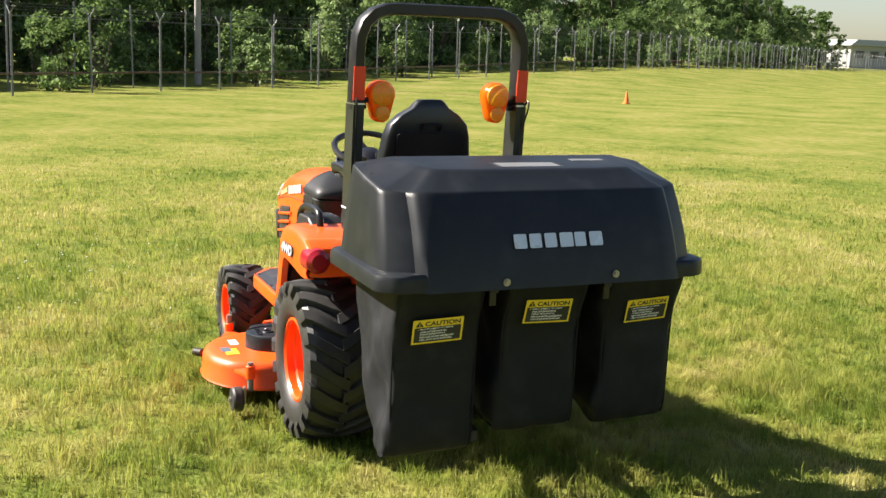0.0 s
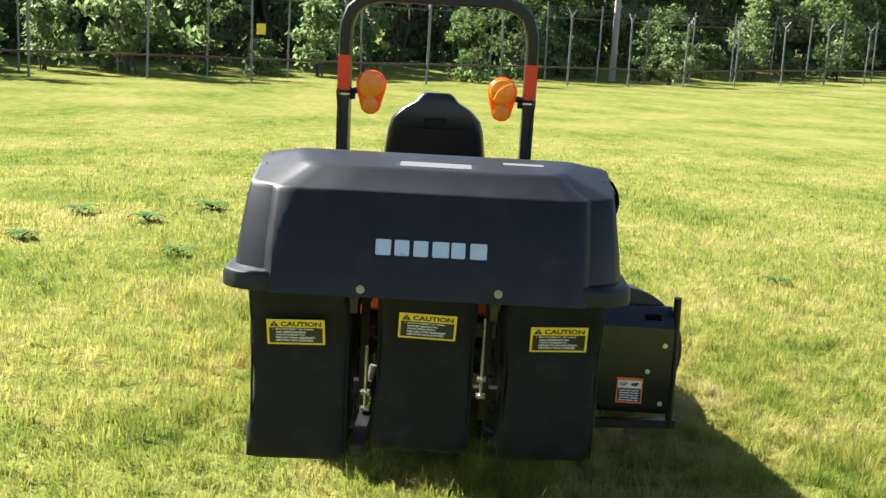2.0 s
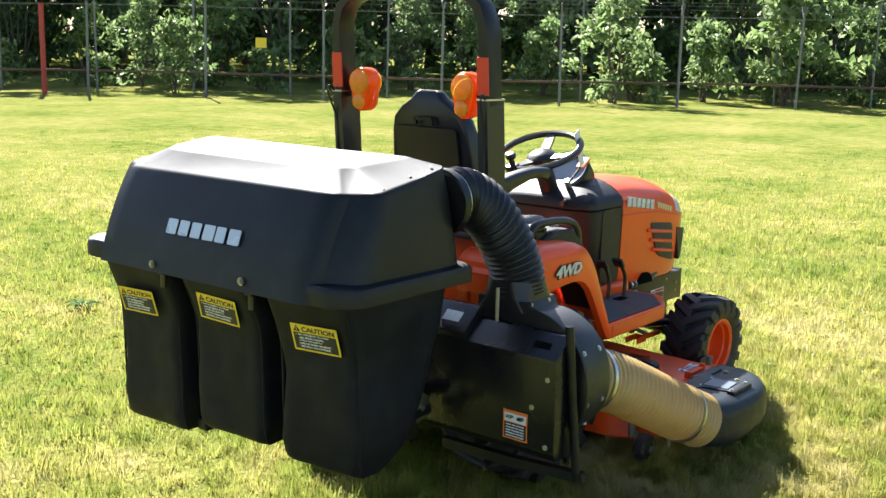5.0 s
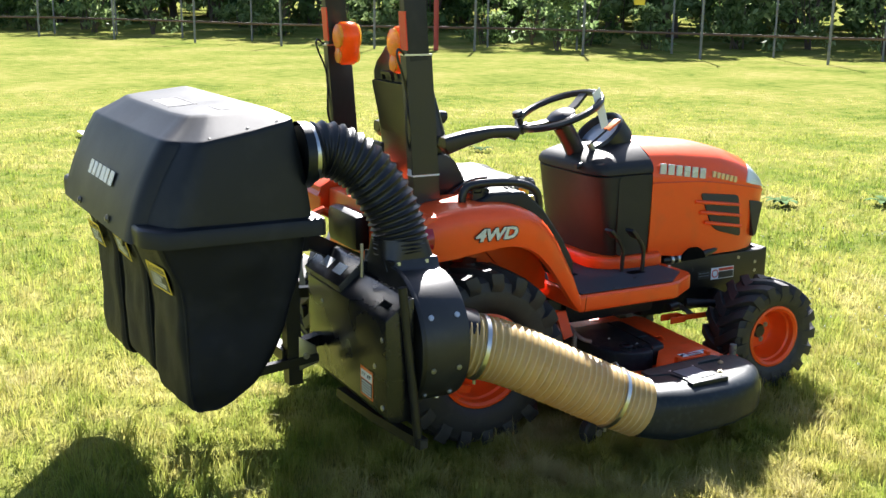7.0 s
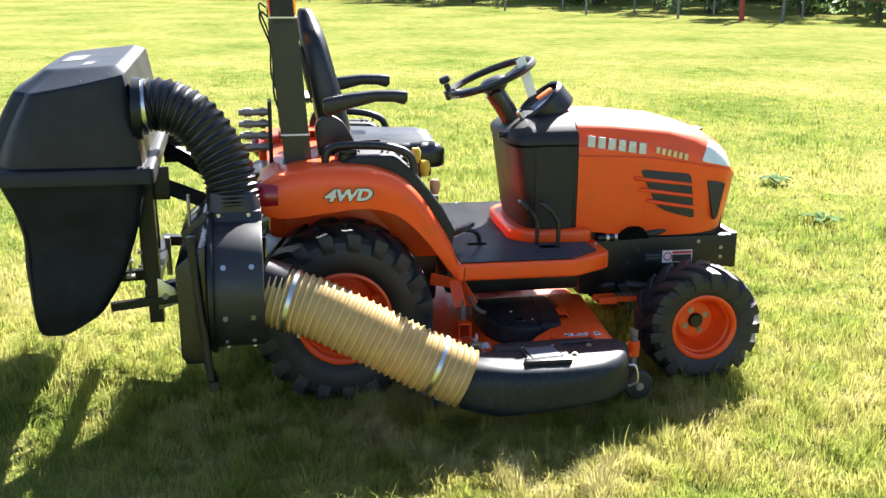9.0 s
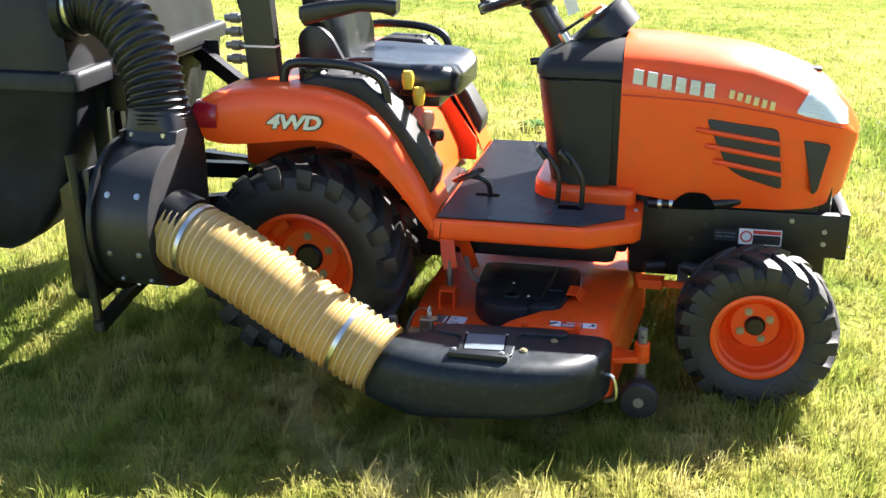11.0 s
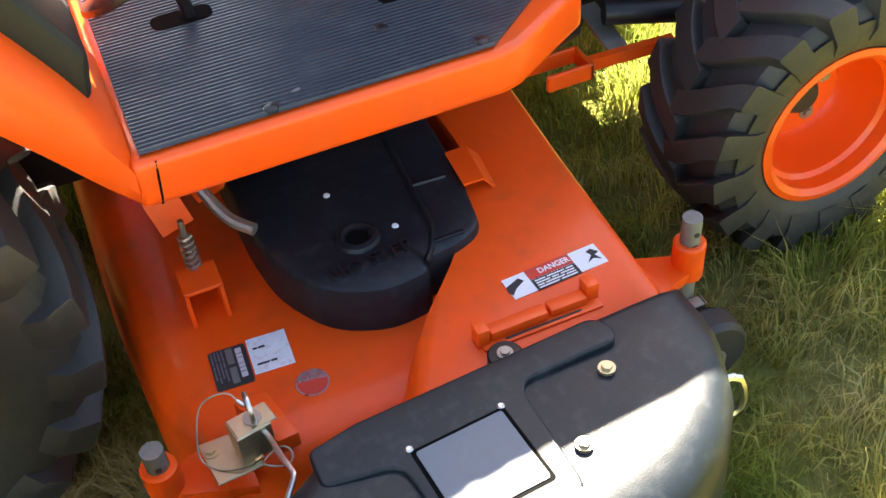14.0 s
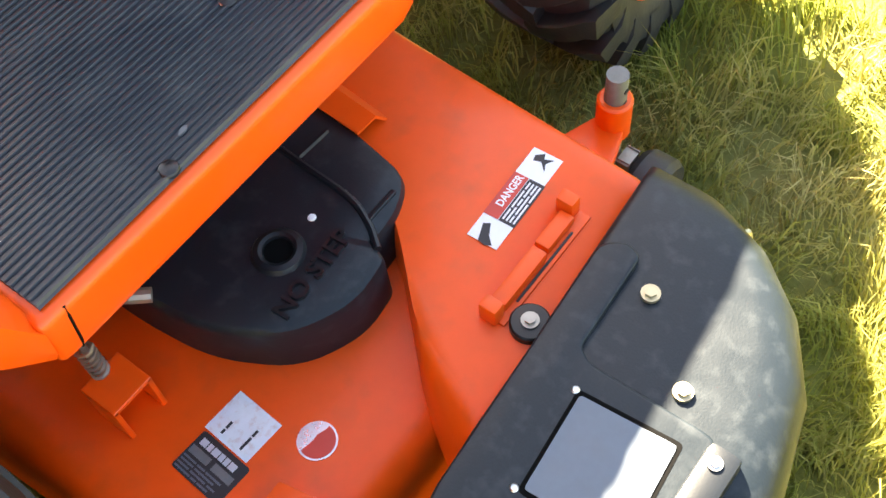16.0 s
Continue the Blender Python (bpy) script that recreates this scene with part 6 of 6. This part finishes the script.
nz = nd.new("ShaderNodeTexNoise")
nz.inputs["Scale"].default_value, nz.inputs["Detail"].default_value = 26.0, 8.0
ln.new(nd["Texture Coordinate"].outputs["Object"], nz.inputs["Vector"])
bp = nd.new("ShaderNodeBump")
bp.inputs["Strength"].default_value, bp.inputs["Distance"].default_value = 0.6, 0.05
ln.new(nz.outputs["Fac"], bp.inputs["Height"])
ln.new(bp.outputs["Normal"], nd["Principled BSDF"].inputs["Normal"])
me.materials.append(TURF)
tagged(new("ground", me), "sunlit mown grass field with dry yellow patches", "lawn", kind="structure")

# grass blades, densest close to the tractor
rng = np.random.default_rng(5)


N = 620000
far_r = 16.0 * rng.random(N) ** 1.9 + 0.02
turn = rng.uniform(0, 2 * np.pi, N)
P = np.stack([0.4 + np.cos(turn) * far_r, -0.75 + np.sin(turn) * far_r], -1)


def field(pts, shortest, longest, waves, seed):
    """A smooth random field over the plan, from many plane waves, about -2 to 2."""
    g = np.random.default_rng(seed)
    out = np.zeros(len(pts))
    for _ in range(waves):
        a, k = g.uniform(0, 2 * np.pi), 2 * np.pi / np.exp(g.uniform(np.log(shortest), np.log(longest)))
        out += np.cos(k * (np.cos(a) * pts[:, 0] + np.sin(a) * pts[:, 1]) + g.uniform(0, 2 * np.pi))
    return out * np.sqrt(2 / waves)


tuft, sward = field(P, 0.09, 0.35, 26, 31), field(P, 0.6, 2.5, 16, 32)
# thin out the hollows between tufts
P = P + np.stack([field(P, 0.1, 0.3, 14, 33), field(P, 0.1, 0.3, 14, 34)], -1) * 0.012
L = (0.045 * (1 - smooth01(2, 16, far_r)) + 0.013) * np.exp(0.27 * np.clip(tuft, -2, 1.8) + 0.18 * sward) * (0.75 + 0.4 * rng.random(N)) * np.where(rng.random(N) < 0.04, 1.6, 1.0)
W = (0.0022 + 0.0007 * far_r) * rng.uniform(0.7, 1.3, N)
# wispy longer blades round the machine
wisps = np.arange(N) % 24 == 0
wisps &= (far_r < 3.2)
L[wisps] *= rng.uniform(1.1, 1.5, wisps.sum())
W[wisps] *= 0.8
ang, lean, face = field(P, 0.2, 0.7, 14, 35) * 2.2 + rng.normal(0, 0.9, N), rng.uniform(0.15, 1.0, N), rng.uniform(0, 2 * np.pi, N)
root = np.stack([P[:, 0], P[:, 1], ground_z(P[:, 0], P[:, 1]) - 0.004], -1)
wv = np.stack([np.cos(face), np.sin(face), np.zeros(N)], -1) * W[:, None] / 2
mid = root + np.stack([np.cos(ang) * lean * L * 0.3, np.sin(ang) * lean * L * 0.3, L * 0.6], -1)
tip = root + np.stack([np.cos(ang) * lean * L, np.sin(ang) * lean * L, L * (1.05 - 0.45 * lean)], -1)
co = np.stack([root - wv, root + wv, mid + wv * 0.8, tip, mid - wv * 0.8], 1).reshape(-1, 3)
me = bpy.data.meshes.new("grass")
me.vertices.add(N * 5)
me.vertices.foreach_set("co", co.ravel())
b5 = np.arange(N)[:, None] * 5
loops = np.concatenate([b5 + np.array([[0, 1, 2, 4]]), b5 + np.array([[4, 2, 3]])], 1).ravel()
me.loops.add(N * 7)
me.loops.foreach_set("vertex_index", loops.astype(np.int32))
me.polygons.add(N * 2)
starts = (np.arange(N)[:, None] * 7 + np.array([[0, 4]])).ravel()
me.polygons.foreach_set("loop_start", starts.astype(np.int32))
me.update(calc_edges=True)
me.materials.append(BLADES)
tagged(new("grass", me), "short patchy lawn grass, green and straw yellow", "grass", kind="stuff")



def weed(x, y, seed, size):
    """A flat rosette of broad arching leaves."""
    r = random.Random(seed)
    z = float(ground_z(x, y))
    w = thing("weed", (x, y, z), "dark green broad-leaved weed in the lawn", "weed", "weeds in the lawn")
    for k in range(9):
        a, reach = k * 0.7 + r.uniform(-0.2, 0.2), size * r.uniform(0.7, 1.2)
        c, q = math.cos(a), math.sin(a)
        bm = bmesh.new()
        rows = []
        for f, half, up in ((0.0, 0.1, 0.0), (0.3, 0.6, 0.35), (0.6, 1.0, 0.5), (0.85, 0.6, 0.42), (1.0, 0.05, 0.3)):
            rows.append([bm.verts.new((x + c * reach * f - q * e * half * reach * 0.2, y + q * reach * f + c * e * half * reach * 0.2, z + 0.01 + up * reach * 0.6 + abs(e) * 0.006)) for e in (-1, 0, 1)])
        for p, n_ in zip(rows, rows[1:]):
            for e in (0, 1):
                bm.faces.new((p[e], p[e + 1], n_[e + 1], n_[e]))
        part("leaf", bm, WEED, w)


for k, (x, y, size) in enumerate(((4.46, 2.46, 0.15), (3.48, 3.1, 0.14), (3.21, 1.87, 0.13), (5.19, 2.09, 0.17), (3.4, -2.45, 0.1), (4.62, 3.07, 0.16), (0.27, 2.95, 0.11), (3.72, 5.94, 0.12))):
    weed(x, y, 60 + k, size)

# clover heads scattered in the lawn
cv, cf = [], []
for cx_, cy_, k, sp in ((3.0, 3.4, 120, 0.8), (3.6, 1.0, 110, 0.8), (2.6, -0.4, 40, 0.4), (9.0, 6.0, 160, 2.2), (4.5, 6.5, 60, 1.2), (12.0, -1.0, 80, 2.0)):
    for _ in range(k):
        x, y = rng.normal(cx_, sp), rng.normal(cy_, sp)
        z, r = float(ground_z(x, y)) + rng.uniform(0.04, 0.075), rng.uniform(0.004, 0.008)
        b0 = len(cv)
        cv += [(x + r, y, z), (x, y + r, z), (x - r, y, z), (x, y - r, z), (x, y, z + r), (x, y, z - r)]
        cf += [(b0 + a, b0 + b, b0 + c) for a, b, c in ((0, 1, 4), (1, 2, 4), (2, 3, 4), (3, 0, 4), (1, 0, 5), (2, 1, 5), (3, 2, 5), (0, 3, 5))]
me = bpy.data.meshes.new("clover")
me.from_pydata(cv, [], cf)
me.materials.append(CLOVER)
tagged(new("clover", me), "white clover heads dotted through the lawn", "clover", kind="stuff")


# ---- fence ----
def on_fence(u, d):
    p = FU * u + FN * d
    return float(p.x), float(p.y), float(ground_z(p.x, p.y))


front = thing("security_fence", on_fence(10, 24.3), "tall grey post fence with barbed-wire arms along the field", "fence")
post_bm = merge(tube([(0, 0, -0.2), (0, 0, 2.35)], 0.035, 8), tube([(0, 0, 2.33), (0.16, 0.13, 2.6)], 0.022, 6), tube([(0, 0, 2.33), (-0.16, -0.13, 2.6)], 0.022, 6))
pm = bpy.data.meshes.new("post")
post_bm.to_mesh(pm)
post_bm.free()
pm.materials.append(GALV)
plain_bm = tube([(0, 0, -0.2), (0, 0, 2.9)], 0.03, 8)
pm2 = bpy.data.meshes.new("post")
plain_bm.to_mesh(pm2)
plain_bm.free()
pm2.materials.append(GALV)
pr = random.Random(4)


def run(fence, d, meshdata, us, lean):
    base = Vector(fence["base"])
    for u in us:
        ob = new("post", meshdata)
        ob.parent = fence
        ob.matrix_parent_inverse = Matrix.Translation(-base)
        x, y, z = on_fence(u, d)
        ob.matrix_basis = pose(x, y, z, pr.uniform(-lean, lean), pr.uniform(-lean, lean), pr.uniform(-15, 15))


run(front, 24.3, pm, [-46 + 3.05 * k for k in range(84)], 1.2)
for z, r, m in ((0.62, 0.035, RUST), (2.3, 0.012, GALV), (2.48, 0.006, GALV), (2.58, 0.006, GALV)):
    part("rail", tube([Vector(on_fence(u, 24.42)) + Vector((0, 0, z)) for u in range(-48, 208, 4)], r, 6), m, front, "long horizontal fence rail")
backf = thing("inner_fence", on_fence(10, 26.6), "plain grey post fence behind the first one", "fence")
run(backf, 26.6, pm2, [-45 + 2.7 * k for k in range(92)], 1.0)
part("rail", tube([Vector(on_fence(u, 26.6)) + Vector((0, 0, 2.75)) for u in range(-48, 208, 4)], 0.008, 6), GALV, backf)
part("notice", rbox((-0.14, -0.005, 1.3), (0.14, 0.005, 1.6), 0.0, 1, pose(*on_fence(12.2, 24.25), 0, 0, -51)), YELLOW, front, "yellow notice board on the fence")
part("notice", rbox((-0.14, -0.005, 1.3), (0.14, 0.005, 1.55), 0.0, 1, pose(*on_fence(-4.9, 24.25), 0, 0, -51)), YELLOW, front, "yellow notice board on the fence")
part("gate_post", tube([Vector(on_fence(-10.5, 24.2)), Vector(on_fence(-10.5, 24.2)) + Vector((0, 0, 2.3))], 0.07, 10), RED_PAINT, front, "faded red gate post")

# utility poles
pole = thing("utility_pole", on_fence(30.2, 28), "weathered grey utility pole behind the fence", "pole", "utility poles")
px, py, pz = on_fence(30.2, 28)
part("shaft", tube([(px, py, pz - 0.3), (px, py, pz + 11)], lambda t: 0.14 - 0.04 * t, 12), POLE_WOOD, pole)
part("crossarm", rbox((px - 1.1, py - 0.06, pz + 10.1), (px + 1.1, py + 0.06, pz + 10.25), 0.01), POLE_WOOD, pole)
for u, d in ((28.4, 37), (-34, 38)):
    copy_thing(pole, pose(*on_fence(u, d), 0, 0, 30))


# ---- trees and shrubs ----
def leaf_cloud(centres, radii, per, size, seed, flat=0.75):
    r = np.random.default_rng(seed)
    c = np.repeat(np.asarray(centres), per, 0)
    rad = np.repeat(np.asarray(radii), per)
    v = r.normal(size=c.shape)
    v /= np.linalg.norm(v, axis=1)[:, None]
    p = c + v * (rad * r.random(len(c)) ** 0.5)[:, None] * np.array([1, 1, flat])
    a = r.normal(size=c.shape)
    a /= np.linalg.norm(a, axis=1)[:, None]
    b = np.cross(a, r.normal(size=c.shape))
    b /= np.linalg.norm(b, axis=1)[:, None]
    s = (size * r.uniform(0.6, 1.4, len(c)))[:, None]
    quad = np.stack([p - a * s, p + b * s * 0.45, p + a * s, p - b * s * 0.45], 1).reshape(-1, 3)
    return quad, np.arange(len(c) * 4).reshape(-1, 4)


def leaf_part(name, quad, faces, material, parent, label=""):
    me = bpy.data.meshes.new(name)
    me.from_pydata(quad.tolist(), [], faces.tolist())
    me.materials.append(material)
    ob = new(name, me)
    ob.parent = parent
    if label:
        ob["label"] = label
    return ob


def tree(seed, height, spread, material, label, low=0.15, clumps=75, per=60, leaf=0.16):
    """A trunk with limbs and an uneven crown of many small leaves."""
    r = random.Random(seed)
    t = tagged(new("tree"), label, "tree", "trees behind the fence")
    top = Vector((r.uniform(-0.4, 0.4), r.uniform(-0.4, 0.4), height * 0.85))
    stem = curve_through([(0, 0, -0.3), (r.uniform(-0.2, 0.2), r.uniform(-0.2, 0.2), height * 0.35), top], 10)
    shapes = [tube(stem, lambda k: 0.02 * height * (1 - 0.85 * k) + 0.02, 8)]
    centres, radii = [], []
    for k in range(12):
        f = 0.2 + 0.7 * k / 12
        a = k * 2.4 + r.uniform(-0.4, 0.4)
        reach = spread * (0.55 + 0.45 * math.sin(math.pi * min(1, f * 1.05))) * r.uniform(0.6, 1.0)
        s = stem[min(9, int(f * 9))]
        e = s + Vector((math.cos(a) * reach, math.sin(a) * reach, reach * r.uniform(0.1, 0.6)))
        shapes.append(tube([s, s.lerp(e, 0.5) + Vector((0, 0, 0.15)), e], lambda q, f=f: 0.009 * height * (1.1 - f) * (1 - 0.8 * q) + 0.008, 5, smooth_n=5))
    for k in range(clumps):
        f = low + (1 - low) * r.random() ** 0.9
        wide = spread * (0.35 + 0.75 * math.sin(math.pi * (0.12 + 0.83 * f)) ** 0.8) * (0.8 + 0.35 * math.sin(f * 17 + seed))
        a, q = r.uniform(0, 6.283), r.random() ** 0.55
        centres.append((math.cos(a) * wide * q, math.sin(a) * wide * q, f * height))
        radii.append(r.uniform(0.35, 0.8) * spread * 0.3)
    bk = merge(*shapes)
    part("trunk", bk, BARK, None).parent = t
    quad, faces = leaf_cloud(centres, radii, per, leaf, seed)
    leaf_part("crown", quad, faces, material, t)
    return t


def shrub(seed, height, spread, material, label, per=45):
    r = random.Random(seed)
    t = tagged(new("shrub"), label, "shrub", "shrubs behind the fence")
    stems = [tube([(r.uniform(-0.15, 0.15), r.uniform(-0.15, 0.15), -0.1), (r.uniform(-0.5, 0.5) * spread, r.uniform(-0.5, 0.5) * spread, height * r.uniform(0.5, 0.85))], lambda q: 0.025 - 0.017 * q, 5) for _ in range(6)]
    part("woody_base", merge(*stems), BARK, None).parent = t
    centres, radii = [], []
    for _ in range(34):
        f, a, q = r.random() ** 0.85, r.uniform(0, 6.283), r.random() ** 0.5
        wide = spread * (1.0 - 0.55 * f) * (0.85 + 0.3 * math.sin(a * 3 + seed))
        centres.append((math.cos(a) * wide * q, math.sin(a) * wide * q, 0.12 + f * height))
        radii.append(spread * r.uniform(0.16, 0.34))
    quad, faces = leaf_cloud(centres, radii, per, 0.085, seed)
    leaf_part("foliage", quad, faces, material, t)
    return t


tr = random.Random(12)
kinds = [tree(1, 9.0, 2.6, LEAF, "tall leafy green tree behind the fence", 0.08), tree(2, 11.0, 3.0, LEAF, "tall dark green tree behind the fence", 0.05, 85), tree(3, 7.5, 2.3, LEAF_PALE, "light green young tree behind the fence", 0.1), tree(4, 12.0, 3.4, LEAF, "broad dark green tree behind the fence", 0.04, 95, 60, 0.2), tree(5, 8.0, 2.0, LEAF_PALE, "slender sunlit tree behind the fence", 0.06)]
bushes = [shrub(6, 1.7, 1.1, LEAF_PALE, "bushy pale green shrub by the fence"), shrub(7, 2.6, 1.3, LEAF, "dark green shrub by the fence"), shrub(8, 1.1, 0.9, LEAF_PALE, "low sunlit shrub by the fence"), shrub(9, 3.2, 1.4, LEAF_PALE, "tall silvery green shrub by the fence")]
first = set()


def plant(kind, u, d, k):
    x, y, z = on_fence(u, d)
    m = Matrix.LocRotScale((x, y, z), Euler((0, 0, tr.uniform(0, 6.283))), Vector((k, k, k * tr.uniform(0.9, 1.15))))
    if kind.name not in first:
        first.add(kind.name)
        kind.matrix_basis = m
        kind.scale = (1, 1, 1)
    else:
        copy_thing(kind, m)


for row, (d0, step_, k0) in enumerate(((38.0, 3.6, 0.85), (42.0, 3.2, 0.95), (47.0, 3.6, 1.1), (54.0, 4.5, 1.3))):
    u = -62.0 + row
    while u < 232:
        if not 111 < u < 125:
            plant(kinds[tr.choice((1, 3, 0, 1, 3)) if row > 0 else tr.choice((0, 2, 4, 1))], u, d0 + tr.uniform(-1.4, 1.4), k0 * tr.uniform(0.8, 1.2))
        u += step_ * tr.uniform(0.75, 1.3) * (1.0 if u < 70 else 1.7)
u = -58.0
while u < 180:
    plant(bushes[tr.choice((0, 1, 1, 2, 3))], u, 28.3 + tr.uniform(-0.9, 2.2), tr.uniform(0.75, 1.35))
    u += tr.uniform(1.3, 3.2) * (1.0 if u < 60 else 2.5)
u = -60.0
while u < 150:
    plant(bushes[tr.choice((1, 1, 3, 1, 0))], u, 34.0 + tr.uniform(-1.2, 1.2), tr.uniform(1.4, 2.2))
    u += tr.uniform(1.6, 3.0) * (1.0 if u < 60 else 2.0)
for u, d, k, b in ((4.4, 26.2, 1.2, 3), (9.4, 26.6, 1.75, 0), (-7.5, 26.0, 1.0, 0), (31, 25.6, 1.0, 0), (21, 25.5, 0.9, 1)):
    plant(bushes[b], u, d, k)

# distance beyond the gap in the trees
far = thing("far_building", (204, -197, 0), "pale low building with a grey roof in the distance", "building")
part("wall", rbox((200, -212, 0), (208, -184, 6.4), 0.05), CONCRETE, far)
part("roof", prism([(-213, 6.4), (-183, 6.4), (-185, 7.8), (-211, 7.8)], 199, 209, "x", 0.05), ROOFING, far)
for k in range(6):
    part("window", rbox((199.9, -210 + k * 4.4, 3.6), (200.0, -207.5 + k * 4.4, 5.2), 0), WINDOW_DARK, far)
mast = thing("lattice_mast", (140, -110, 0), "grey steel lattice power mast in the distance", "mast")
for a, b in ((-1, -1), (-1, 1), (1, 1), (1, -1)):
    part("leg", tube([(140 + a * 2, -110 + b * 2, 0), (140 + a * 0.4, -110 + b * 0.4, 26)], 0.09, 5), GALV, mast)
for k in range(9):
    w0, w1, z0, z1 = 2 - k * 0.178, 2 - (k + 1) * 0.178, k * 2.9, (k + 1) * 2.9
    part("brace", tube([(140 - w0, -110 - w0, z0), (140 + w1, -110 + w1, z1)], 0.05, 4), GALV, mast)
    part("brace", tube([(140 + w0, -110 + w0, z0), (140 - w1, -110 - w1, z1)], 0.05, 4), GALV, mast)
cone = thing("marker_cone", on_fence(35.4, 11.7), "small orange marker cone on the field", "cone")
cx_, cy_, cz_ = on_fence(35.4, 11.7)
part("cone_body", lathe([(0.14, 0.0), (0.14, 0.03), (0.1, 0.03), (0.03, 0.45), (0.0, 0.46)], (cx_, cy_, cz_), 16, "z"), ORANGE_INK, cone)
pp = thing("paper_sheet", (0.4, 8.45, 0.06), "white sheet of paper lying on the grass", "paper")
part("sheet", rbox((0.2, 8.1, 0.075), (0.55, 8.75, 0.079), 0, 1, None), WHITE, pp)
